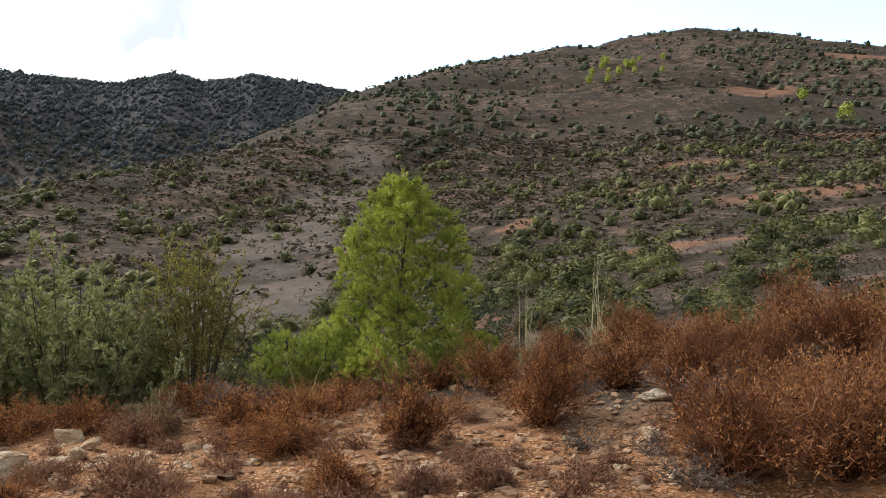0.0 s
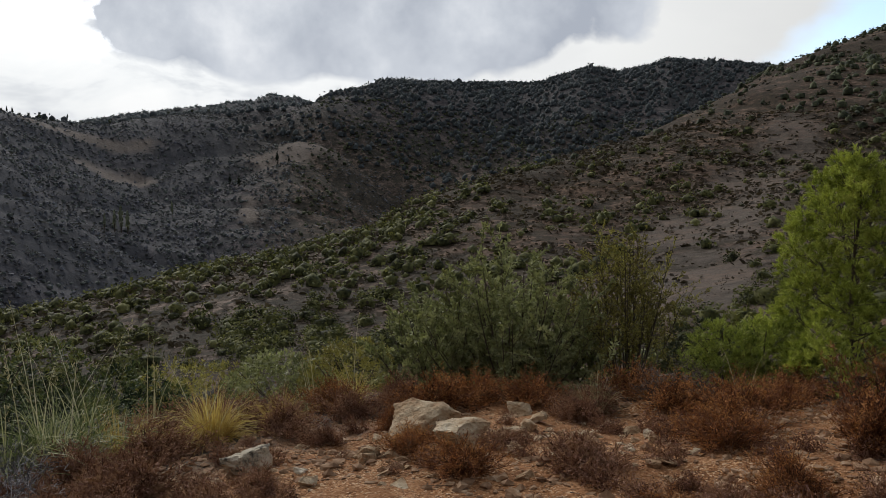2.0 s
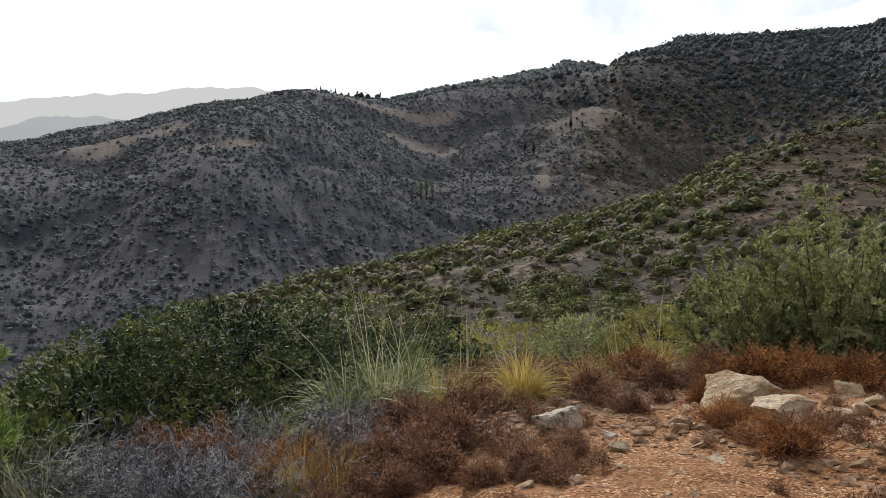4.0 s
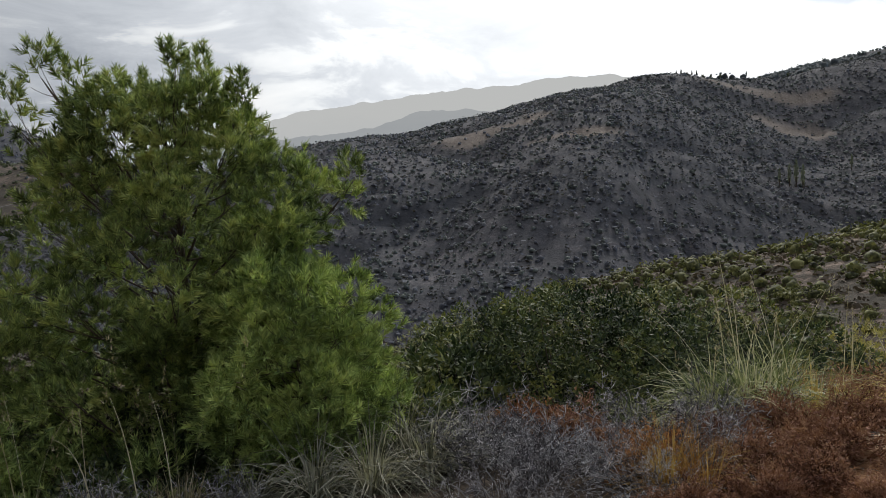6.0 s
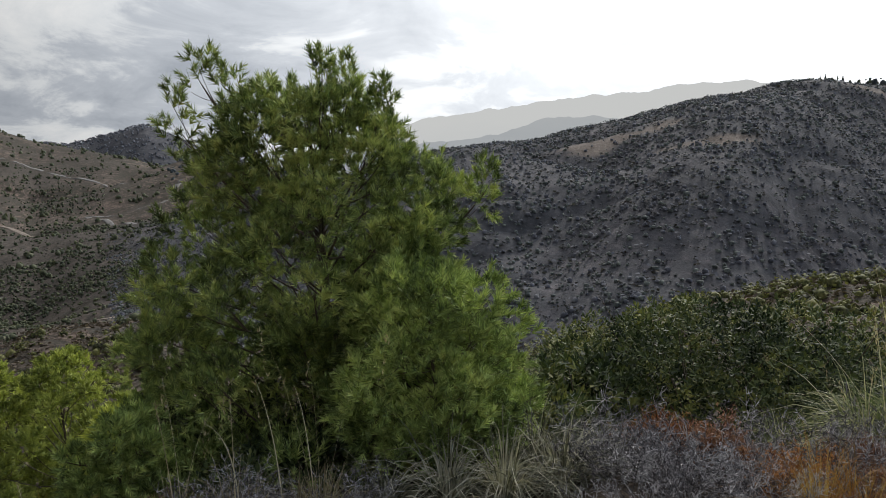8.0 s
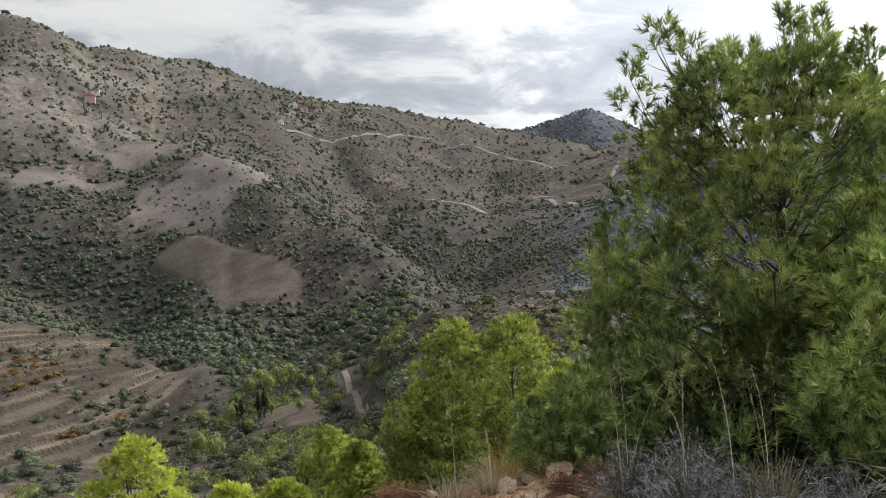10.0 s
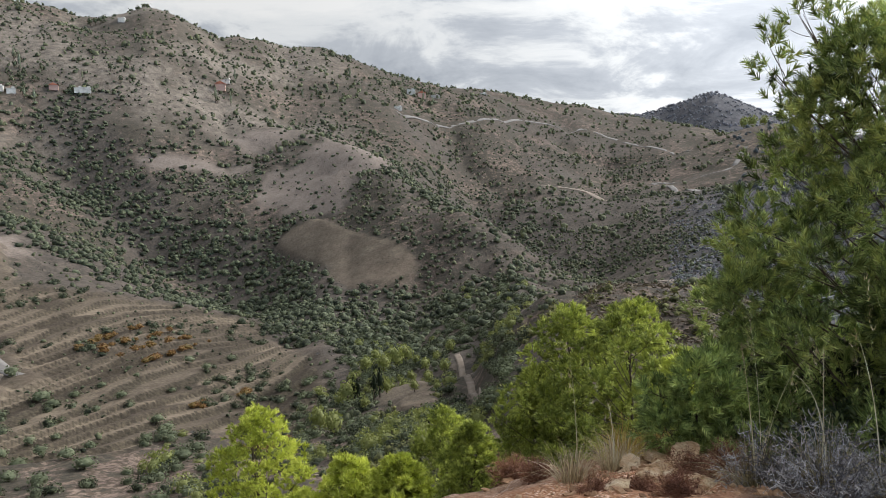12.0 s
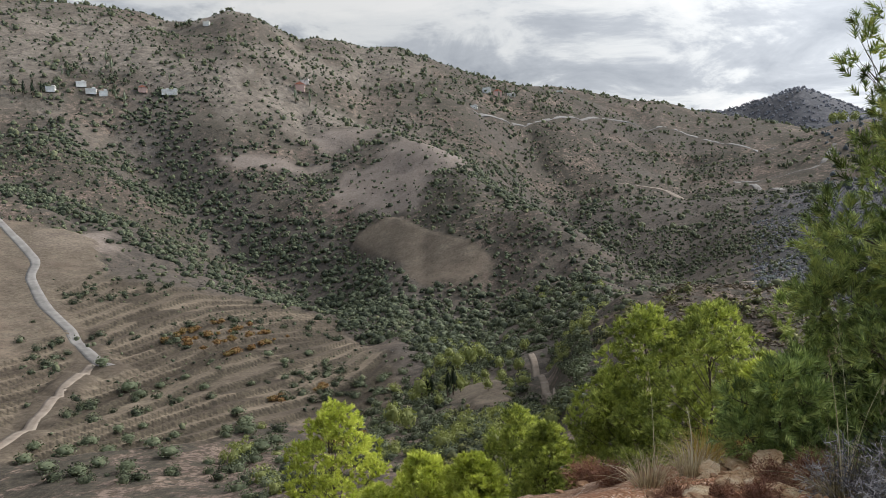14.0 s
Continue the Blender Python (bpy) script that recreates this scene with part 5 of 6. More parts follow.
    spread_many("scrub", x, y, rng.uniform(0.8, 2.0, len(x)), FEW, OAK_LEAF, "dark bushes gathered in the folds of the hillside", "scrub", 38)
    x, y = sow(22000, -36, 157, 520, 1350, 14, far_cover)
    size, west = rng.uniform(1.5, 4.2, len(x)), np.degrees(np.arctan2(-x, y)) > 100
    spread_many("woodland", x[~west], y[~west], size[~west], TINY, WOOD_LEAF, "haze-blued evergreen woodland on the far shaded hills", "woodland", 24)
    spread_many("woodland", x[west], y[west], size[west], TINY, SCRUB_LEAF, "dark evergreen woodland and scrub on far hills", "woodland", 39)
    x, y = sow(15000, 104, 155, 440, 1020, 47, lambda b, r, x, y: (0.25 + 0.6 * clumpy(x, y, 46, 48, -0.25, 0.45)) * open_land(x, y))
    spread_many("scrub", x, y, rng.uniform(0.7, 2.1, len(x)), TINY, OAK_LEAF, "dark bushes dotted over the far hillside", "scrub", 49)
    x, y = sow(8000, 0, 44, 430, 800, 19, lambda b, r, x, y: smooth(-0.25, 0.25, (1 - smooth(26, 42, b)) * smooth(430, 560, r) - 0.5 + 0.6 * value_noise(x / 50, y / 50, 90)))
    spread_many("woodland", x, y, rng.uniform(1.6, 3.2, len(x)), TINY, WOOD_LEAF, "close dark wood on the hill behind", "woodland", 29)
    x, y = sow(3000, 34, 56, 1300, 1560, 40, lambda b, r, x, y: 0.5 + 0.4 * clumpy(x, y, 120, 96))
    spread_many("woodland", x, y, rng.uniform(2.0, 4.5, len(x)), TINY, HAZE_WOOD, "haze-paled wood on the ridge beyond", "woodland", 41)
    x, y = sow(9000, 92, 116, 1350, 1950, 18, lambda b, r, x, y: 0.25 + 0.5 * clumpy(x, y, 120, 89))
    spread_many("woodland", x, y, rng.uniform(2.0, 4.5, len(x)), TINY, HAZED_SCRUB, "dark scrub on the cone-shaped hill", "woodland", 28)


clothe_slopes()


# ---- roads and houses across the valley ----
road("road", LANES[0], 3.6, ROAD_MAT, "pale country road winding past ploughed terraces")
road("road", LANES[1], 2.6, DIRT_ROAD, "dirt track branching off the road")
road("road", ROAD_BEND, 6, DIRT_ROAD, "pale road bend on the far slope")
road("road", ROAD_CLIMB, 5, ROAD_MAT, "pale asphalt road climbing the far valley side")
road("road", ROAD_FAR, 4.5, ROAD_MAT, "pale road along the far hillside")
road("road", STREAM_PATH, 1.6, DIRT_ROAD, "stony path beside the stream bed")
road("road", SLOPE_TRACK, 2.5, DIRT_ROAD, "dirt track across the dark slope")


def box(cx, cy, cz, sx, sy, sz):
    V = np.array([(cx + sx * i / 2, cy + sy * j / 2, cz + sz * k) for k in (0, 1) for j in (-1, 1) for i in (-1, 1)])
    return V, np.array([(0, 2, 3, 1), (4, 5, 7, 6), (0, 1, 5, 4), (2, 6, 7, 3), (0, 4, 6, 2), (1, 3, 7, 5)])


def house(bearing, distance, turn, size, storeys, roof, label):
    """A small country house: walls on a plinth, roof, door and windows with sills."""
    w, d = size
    h = 2.3 * storeys
    home = thing("house", pose(*spot(bearing, distance, 0.9), 0, 0, turn), label, "house", "houses across the valley")
    part("wall", *box(0, 0, -1.5, w, d, h + 1.5), PINK_PLASTER if roof == "gable" else PLASTER, home)
    if roof == "gable":
        V = np.array([(-w * 0.55, -d * 0.56, h), (w * 0.55, -d * 0.56, h), (w * 0.55, d * 0.56, h), (-w * 0.55, d * 0.56, h), (-w * 0.55, 0, h + d * 0.28), (w * 0.55, 0, h + d * 0.28)])
        part("roof", V, [(0, 1, 5), (0, 5, 4), (2, 3, 4), (2, 4, 5), (1, 2, 5), (3, 0, 4), (0, 3, 2), (0, 2, 1)], ROOF_TILE, home)
    else:
        part("roof", *join([box(0, 0, h, w + 0.5, d + 0.5, 0.3), box(0, d * 0.2, h + 0.3, 2.4, 2.0, 1.3)]), PLASTER, home, "flat concrete roof slab")
    for s in range(storeys):
        for side in (-1, 1):
            for f in np.linspace(-0.34, 0.34, 3):
                if s == 0 and f == 0 and side == -1:
                    part("door", *box(0, side * d / 2, 0, 1.0, 0.16, 2.0), DARK_PANE, home)
                    continue
                pane = part("window", *box(f * w, side * d / 2, s * 2.3 + 0.9, 1.0, 0.12, 1.0), DARK_PANE, home)
                part("sill", *box(f * w, side * (d / 2 + 0.08), s * 2.3 + 0.78, 1.3, 0.3, 0.1), PLASTER, pane)
    return home


house(134.7, 709, 40, (11, 8), 2, "gable", "pink plastered house with red tiled roof")
house(134.3, 722, 30, (9, 7), 1, "flat", "low pale house beside the red roofed one")
house(143.5, 655, 55, (13, 6), 1, "flat", "long low white house on the hillside")
house(143.0, 654, 48, (10, 6), 1, "flat", "low white house on the hillside")
house(148.6, 664, 60, (11, 7), 1, "flat", "low concrete house with flat roof")
house(148.0, 654, 52, (12, 7), 1, "flat", "white farm building with flat roof")
house(147.3, 653, 58, (8, 6), 1, "flat", "small white outbuilding with flat roof")
house(144.9, 659, 50, (10, 6), 1, "gable", "low house with dull tiled roof")
house(150.3, 653, 50, (12, 6), 1, "flat", "long pale farmhouse behind dark cypresses")
house(121.8, 912, 30, (13, 9), 2, "flat", "pale house in the far hamlet")
house(121.1, 914, 40, (12, 9), 2, "gable", "tiled house in the far hamlet")
house(120.1, 927, 30, (11, 9), 1, "flat", "pale flat roofed house in the far hamlet")
house(122.7, 806, 30, (8, 7), 1, "flat", "small white house below the hamlet")
house(116.8, 1048, 30, (12, 9), 1, "flat", "pale house near the ridge")
house(140.7, 812, 40, (9, 6), 1, "flat", "small white hut on the hilltop")


# ---- single trees on the far slopes ----
def far_tree(m, mesh, label, category="tree", group="trees on the far slopes"):
    ob = new("tree", mesh)
    ob.matrix_basis = m
    return tagged(ob, label, category, group)


def upright(seed, n, leaf, wide, tall, mat):
    """A slim or round crown on a short stem: dense inside, leaf sprays outside."""
    rng = np.random.default_rng(seed)
    V, F = template(seed, n, leaf, 2, 1.0)
    V = V - np.array([0, 0, 0.42])
    taper = 1 - 0.45 * np.clip(V[:, 2:3], 0, 1.2) * (tall > 3 * wide)
    V = np.concatenate([V[:, :2] * wide * taper, V[:, 2:3] * 0.46 * tall + 0.55 * tall], axis=1)
    stem, quads = tube([(0, 0, -0.5), (0, 0, 0.25 * tall), (0, 0, 0.6 * tall)], [0.05 * tall ** 0.8, 0.04 * tall ** 0.8, 0.01], 5)
    me = mesh_from("tree", *join([(V, F), (stem, np.concatenate([quads[:, [0, 1, 2]], quads[:, [0, 2, 3]]]))]), mat, flat=False)
    me.materials.append(BARK)
    k = np.zeros(len(me.polygons), dtype=np.int32)
    k[len(F):] = 1
    me.polygons.foreach_set("material_index", k)
    return me


CYPRESS = upright(201, 160, 0.3, 1.1, 9.0, CYPRESS_LEAF)
PALE_TREE = upright(202, 180, 0.3, 2.3, 6.0, YELLOW_LEAF)
RIDGE_PINE = upright(203, 60, 0.4, 2.0, 5.5, OAK_LEAF)
LIME_PINE = upright(204, 120, 0.35, 2.0, 5.0, NEEDLE_YOUNG)
OLIVE_TREE = upright(205, 110, 0.24, 2.4, 3.4, ORCHARD_LEAF)
AUTUMN_BUSH = upright(206, 110, 0.36, 1.5, 1.9, AUTUMN_LEAF)
POPLAR = upright(207, 140, 0.35, 1.0, 11.0, POPLAR_LEAF)
tree_rng = np.random.default_rng(77)
for b, d, s in ((126.2, 189, 0.72), (125.9, 188, 0.66), (124.7, 178, 0.7), (124.3, 177, 0.75), (151.4, 640, 1.4), (151.9, 642, 1.2), (150.9, 645, 1.0), (56.6, 512, 0.5), (56.3, 515, 0.62), (55.6, 512, 0.5), (55.3, 513, 0.55), (42.2, 420, 0.7), (41.6, 410, 0.75), (39.0, 450, 0.9), (38.2, 440, 0.5)):
    far_tree(on_ground(b, d, 37 * b, s), CYPRESS, "slim dark cypress standing among scrub", "cypress")
for b, d, s in ((126.6, 188, 0.95), (125.3, 215, 0.8), (124.0, 212, 0.9), (123.2, 220, 1.1), (122.4, 226, 0.9), (128.6, 158, 0.9), (127.6, 150, 0.8), (121.6, 215, 0.5), (121.0, 205, 0.6), (120.2, 212, 0.5), (119.6, 198, 0.6), (122.0, 196, 0.5), (123.8, 178, 0.5), (121.8, 168, 0.45), (120.8, 176, 0.5), (125.4, 168, 0.5), (126.2, 205, 0.6), (119.2, 222, 0.6), (124.6, 228, 0.7), (99.4, 1010, 2.4), (98.9, 1020, 2.6), (98.2, 1005, 2.2), (97.8, 1100, 2.4), (97.2, 1180, 2.2)):
    far_tree(on_ground(b, d, 53 * b, s), PALE_TREE, "rounded yellow-green tree in the valley", "tree")
for b, d, s in ((49.6, 345, 0.8), (49.2, 347, 1.0), (48.8, 346, 0.9), (50.2, 344, 0.6), (46.0, 380, 0.6)):
    far_tree(on_ground(b, d, 11 * b, s), POPLAR, "slender pale poplar on the opposite slope", "poplar")
for i in range(26):
    b = tree_rng.uniform(-29, 3)
    far_tree(on_ground(b, np.interp(b, [-30, -18, -4, 3], [416, 426, 386, 318]) * tree_rng.uniform(0.97, 1.0), 50 * i, tree_rng.uniform(0.5, 0.95)), RIDGE_PINE, "dark pine on the ridge line", "pine tree")
for i in range(34):
    b = tree_rng.uniform(3, 76)
    far_tree(on_ground(b, np.interp(b, [3, 12, 37, 47, 56, 75], [790, 758, 676, 578, 518, 458]) * tree_rng.uniform(0.985, 1.0), 50 * i, tree_rng.uniform(0.35, 0.8)), RIDGE_PINE, "dark tree on the wooded ridge line", "tree")
for b, d in ((54.9, 512), (55.9, 511), (54.4, 515), (53.8, 517), (57.2, 508), (142.0, 816), (141.8, 818), (142.3, 817), (142.6, 819)):
    far_tree(on_ground(b, d, 9 * d, 1.2 if b > 100 else 0.55), RIDGE_PINE, "dark round tree on the hilltop", "tree")
# stand for a sunlit patch of slope: the light is in the needle colour
for i in range(15):
    far_tree(on_ground(tree_rng.uniform(-16.5, -11), tree_rng.uniform(250, 285), 40 * i, tree_rng.uniform(0.4, 0.7)), LIME_PINE, "young pine with sunlight put into its yellow-green needles", "pine tree")
for b, d, s in ((-27.5, 190, 0.9), (-25, 210, 0.7)):
    far_tree(on_ground(b, d, 40 * b, s), LIME_PINE, "small bright green pine among the scrub", "pine tree")
for b, d, s in ((148.2, 226, 1.15), (146.6, 205, 1.3), (146.0, 200, 1.0), (144.6, 206, 0.8), (143.0, 212, 0.7), (141.8, 200, 0.8), (143.4, 190, 0.6), (139.6, 176, 0.9), (139, 168, 0.9), (140.3, 162, 0.8), (150.6, 150, 1.0), (149.2, 158, 0.9),
                (148.0, 150, 0.9), (146.8, 156, 0.8), (151.8, 140, 0.9), (153, 150, 0.9), (145.2, 148, 0.9), (144.2, 140, 1.0), (150, 134, 0.8), (148.6, 138, 0.8), (147, 132, 0.9), (152.4, 160, 0.8), (138, 140, 1.0), (137, 150, 0.9), (136.3, 225, 0.8),
                (137.4, 232, 0.9), (135.2, 215, 0.7), (134.6, 240, 0.9), (140.8, 215, 0.5), (138.6, 205, 0.6), (133.5, 200, 0.8), (147.4, 168, 0.7), (145.8, 172, 0.6), (143.8, 160, 0.7)):
    far_tree(on_ground(b, d, 31 * d, 0.9 * s, 0.8 * s), OLIVE_TREE, "grey-green olive tree on a terrace", "olive tree", "olive trees on the terraces")
for i in range(84):
    # rows along the terraces, then a thicket by the stream
    k, f = i % 4, tree_rng.uniform(0, 1)
    x, y = (-148 - 34 * f + 1.5 * k, -178 - 9 * f - 8.0 * k) if i < 64 else (-130 - 24 * f, -138 - 5 * f - 3 * (i % 2)) if i < 74 else (-112 + 8 * f, -96 - 7 * tree_rng.uniform())
    b, d = math.degrees(math.atan2(-x, y)), math.hypot(x, y) + tree_rng.uniform(-1, 1)
    far_tree(on_ground(b, d, 70 * i, tree_rng.uniform(0.5, 1.05)), AUTUMN_BUSH, "orange autumn-coloured bush on a terrace", "bush", "autumn bushes on the terraces")


for i in range(80):
    b, d = tree_rng.uniform(116, 153) if i < 40 else tree_rng.choice([143.3, 146.2, 147.4, 149.4, 134.4, 121]) + tree_rng.uniform(-0.9, 0.9), 0
    d = np.interp(b, [116, 123, 133, 143, 153], [980, 880, 730, 680, 660]) * tree_rng.uniform(0.95, 1.05)
    far_tree(on_ground(b, d, 50 * i, tree_rng.uniform(0.6, 1.3)), RIDGE_PINE if i % 5 else POPLAR, "dark garden tree near the hillside houses", "tree")


# ---- pines in the gully below the rim ----
def gully_pine(bearing, distance, top, seed, mat, wide=1.0, label="dense green pine on the slope below the rim"):
    x, y, z = spot(bearing, distance, 0.1)
    height = top - z
    reach = [(0.10, 0.25), (0.28, 0.36), (0.5, 0.36), (0.7, 0.29), (0.86, 0.19), (0.97, 0.07)]
    return pine(pose(x, y, z, 0, 0, 40 * seed), seed, height, [(h, *(r * height * wide,) * 3) for h, r in reach], 72, mat, label, 0.088 * height, 6, 96, 13, 0.13, 0.16, 0.042, stem=0.011, rise=0.7)


YELLOWISH = "yellow-green pine on the slope below the rim"
gully_pine(110.6, 24.0, -2.7, 11, NEEDLE_OLIVE, 0.95)
gully_pine(106.6, 22.0, -2.2, 12, NEEDLE_OLIVE, 1.2)
gully_pine(112.8, 25.0, -4.8, 13, NEEDLE_OLIVE, 0.7)
gully_pine(98.6, 13.0, -2.3, 21, NEEDLE_OLIVE, 1.0)
gully_pine(103.6, 13.0, -1.75, 14, NEEDLE_LIME, 0.75, YELLOWISH)
gully_pine(132.4, 27.0, -6.4, 15, NEEDLE_LIME, 0.9, YELLOWISH)
gully_pine(119.4, 30.0, -7.6, 16, NEEDLE_OLIVE, 0.9)
gully_pine(126.2, 22.0, -6.5, 17, NEEDLE_LIME, 1.15, YELLOWISH)
gully_pine(117.4, 27.0, -7.2, 18, NEEDLE_OLIVE, 0.9)
gully_pine(122.6, 21.0, -6.2, 19, NEEDLE_LIME, 1.1, YELLOWISH)
gully_pine(129.4, 22.0, -7.4, 20, NEEDLE_LIME, 1.1, YELLOWISH)


# ---- the bench at the camera's feet ----
pine(on_ground(4.2, 8.8), 3, 2.2, [(0.08, 0.9, 0.9, 1.0), (0.2, 0.95, 0.95, 1.1), (0.34, 0.72, 0.72, 0.8), (0.5, 0.72, 0.72, 0.78), (0.72, 0.68, 0.68, 0.72), (0.9, 0.45, 0.45, 0.46), (0.99, 0.15, 0.15, 0.16)], 66, NEEDLE_YOUNG, "bushy light green young pine beyond the russet bushes",
     0.24, 6, 72, 28, 0.08, 0.06, 0.0085, plumes=[(0.0, 0.05, 2.2), (-0.15, 0.0, 2.12), (0.2, 0.1, 2.05), (-0.45, -0.2, 1.75)], stem=0.010, rise=0.5)
for u, h in ((-1.2, 0.45), (-0.8, 0.5)):
    pine(on_ground(4.2 - u * 6.4, 8.7), int(20 - 9 * u), h + 0.2, [(0.2, 0.45, 0.45, 0.6), (0.6, 0.4, 0.4, 0.5), (0.95, 0.15, 0.15, 0.2)], 10, NEEDLE_OLIVE, "low sprawling light green pine sapling", 0.24, 6, 72, 28, 0.08, 0.06, 0.0085, stem=0.012, rise=0.5)
BUSHY = [(0.2, 0.7, 0.7, 0.65), (0.38, 0.85, 0.85, 0.8), (0.6, 0.82, 0.82, 0.75), (0.85, 0.65, 0.65, 0.6), (0.97, 0.4, 0.4, 0.35)]
pine(on_ground(83.6, 6.5), 25, 1.5, BUSHY, 58, NEEDLE_FRESH, "low bushy bright green pine in front of the tall one", 0.28, 6, 66, 34, 0.09, 0.08, 0.0088, stem=0.012)
pine(on_ground(102.8, 6.9), 26, 0.8, [(h, 0.55 * p, 0.55 * p, 0.55 * p) for h, p, _, _ in BUSHY], 15, NEEDLE_FRESH, "low bushy bright green pine beside the tall one", 0.2, 6, 66, 34, 0.09, 0.08, 0.0088, stem=0.012)
pine(pose(-7.75, -0.06, -1.25), 5, 3.62, [(0.03, 1.7, 1.5, 1.5), (0.2, 1.85, 1.75, 1.7), (0.34, 1.85, 1.45, 1.4), (0.5, 1.85, 1.35, 1.3), (0.62, 1.6, 1.5, 1.2), (0.75, 1.3, 1.5, 1.0), (0.84, 1.2, 0.95, 0.8), (0.97, 0.8, 0.55, 0.5)], 165, NEEDLE, "full green pine with upright shoots at the rim",
     0.38, 6, 82, 36, 0.10, 0.085, 0.0088, plumes=[(0.1, -0.95, 3.9), (0.0, -0.75, 3.8), (0.15, -1.15, 3.6), (-0.2, -0.3, 3.7), (0.1, 0.0, 3.95), (-0.1, 0.25, 3.9), (0.2, 0.5, 3.65), (0.1, 1.4, 3.05), (-0.3, 1.1, 3.0)], stem=0.013)


def leafy_shrub(m, seed, radii, n, leaf, mat, label, stems=9, name="evergreen_shrub", narrow=0.55, inner=0.6):
    """A broad leafy bush on several stems."""
    rng = np.random.default_rng(seed)
    bush = thing(name, m, label, "shrub")
    for i in range(stems):
        a = i * 6.283 / stems + rng.uniform(-0.3, 0.3)
        end = np.array([math.cos(a) * radii[0], math.sin(a) * radii[1], radii[2] * rng.uniform(0.9, 1.2)]) * rng.uniform(0.5, 0.85)
        part("stem", *tube(bow(np.array([0, 0, -0.1]), end, 0.2 * radii[2], 7), 0.011 * np.linspace(1, 0.3, 7), 5), BARK, bush, flat=False)
    part("foliage", *rosettes(rng, n // 7, radii, leaf * 1.05, narrow * 0.8, inner, 34), mat, bush)
    return bush


# the great dark lentisk mound and its neighbours
leafy_shrub(on_ground(66.5, 8.4), 31, (1.15, 1.25, 1.25), 15000, 0.046, LENTISK_LEAF, "dense dark green lentisk mound at the rim", name="lentisk_bush")
leafy_shrub(on_ground(61.0, 8.9), 32, (0.95, 1.05, 1.3), 12000, 0.046, LENTISK_LEAF, "dense dark green lentisk mound at the rim", name="lentisk_bush")
leafy_shrub(on_ground(71.5, 9.4), 33, (1.0, 1.0, 1.15), 10000, 0.046, LENTISK_LEAF, "dense dark green lentisk mound beside the pine", name="lentisk_bush")
leafy_shrub(on_ground(56.0, 10.2), 34, (1.1, 1.0, 1.3), 8000, 0.046, LENTISK_LEAF, "dark green lentisk behind the grass tussocks", name="lentisk_bush")
leafy_shrub(on_ground(46.0, 12.5), 35, (1.2, 1.0, 0.75), 3500, 0.05, BROWN_LEAF, "olive brown shrub below the rim")
leafy_shrub(on_ground(40.5, 11.5), 36, (0.9, 0.8, 0.7), 3500, 0.06, OLIVE_LEAF, "grey-green shrub below the rim")
leafy_shrub(on_ground(36.0, 10.8), 37, (0.7, 0.7, 0.75), 3000, 0.05, BROWN_LEAF, "yellowish broom-like shrub behind the straw tussocks")
leafy_shrub(on_ground(51.0, 11.5), 38, (1.0, 1.0, 0.8), 3500, 0.06, LENTISK_LEAF, "dark green shrub below the rim")
leafy_shrub(on_ground(74.0, 11.5), 39, (0.8, 0.8, 1.3), 2600, 0.05, OLIVE_LEAF, "grey-green shrub behind the lentisk")
leafy_shrub(on_ground(73.5, 7.9), 47, (0.8, 0.8, 0.75), 4200, 0.065, LENTISK_LEAF, "dark green shrub between the lentisk and the pine")
leafy_shrub(on_ground(76.5, 7.0), 48, (0.6, 0.6, 0.45), 2600, 0.055, LENTISK_LEAF, "low dark green shrub under the pine")
leafy_shrub(on_ground(84.0, 6.5), 49, (0.7, 0.7, 0.4), 2600, 0.055, LENTISK_LEAF, "low dark green shrub under the pine")
leafy_shrub(on_ground(93.0, 6.6), 50, (0.7, 0.7, 0.4), 2600, 0.055, LENTISK_LEAF, "low dark green shrub under the pine")
# four added shrubs: their dark leaves stand for shade inside the pine's skirt
leafy_shrub(on_ground(86.0, 7.5), 61, (0.95, 0.9, 1.0), 5200, 0.05, LENTISK_LEAF, "dark shrub added to darken the gaps in the pine's lower boughs")
leafy_shrub(on_ground(93.5, 7.6), 62, (0.95, 0.9, 0.9), 5200, 0.05, LENTISK_LEAF, "dark shrub added to darken the gaps in the pine's lower boughs")
leafy_shrub(on_ground(79.5, 7.4), 63, (0.7, 0.7, 0.7), 3400, 0.05, LENTISK_LEAF, "dark shrub added to darken the gaps in the pine's lower boughs")
leafy_shrub(on_ground(99.5, 7.9), 64, (0.8, 0.8, 0.8), 3600, 0.05, LENTISK_LEAF, "dark shrub added to darken the gaps beside the pine's lower boughs")
# wild olives and the thin brown shrub
OLIVE_LABEL = "silvery green wild olive bush with upright shoots"
spray_shrub(on_ground(25.4, 9.6), 41, (1.25, 1.1, 1.42), 40, 14, 58, 0.058, OLIVE_LEAF, OLIVE_LABEL, "olive_bush", 0.12, 0.36, 0.7)
spray_shrub(on_ground(29.6, 10.0), 42, (1.0, 0.9, 1.05), 28, 13, 58, 0.058, OLIVE_LEAF, OLIVE_LABEL, "olive_bush", 0.12, 0.36, 0.7)
spray_shrub(on_ground(22.4, 10.2), 43, (0.7, 0.65, 1.1), 20, 12, 58, 0.058, OLIVE_LEAF, OLIVE_LABEL, "olive_bush", 0.12, 0.36, 0.6)
spray_shrub(on_ground(17.6, 10.0), 44, (0.85, 0.75, 1.62), 30, 13, 44, 0.040, BROWN_LEAF, "thin brownish shrub with many bare stems", "thin_shrub", 0.45, 0.4, 0.45)
leafy_shrub(on_ground(12.5, 9.6), 45, (0.5, 0.5, 0.7), 1800, 0.05, SCRUB_LEAF, "low green shrub beside the young pine", 6)
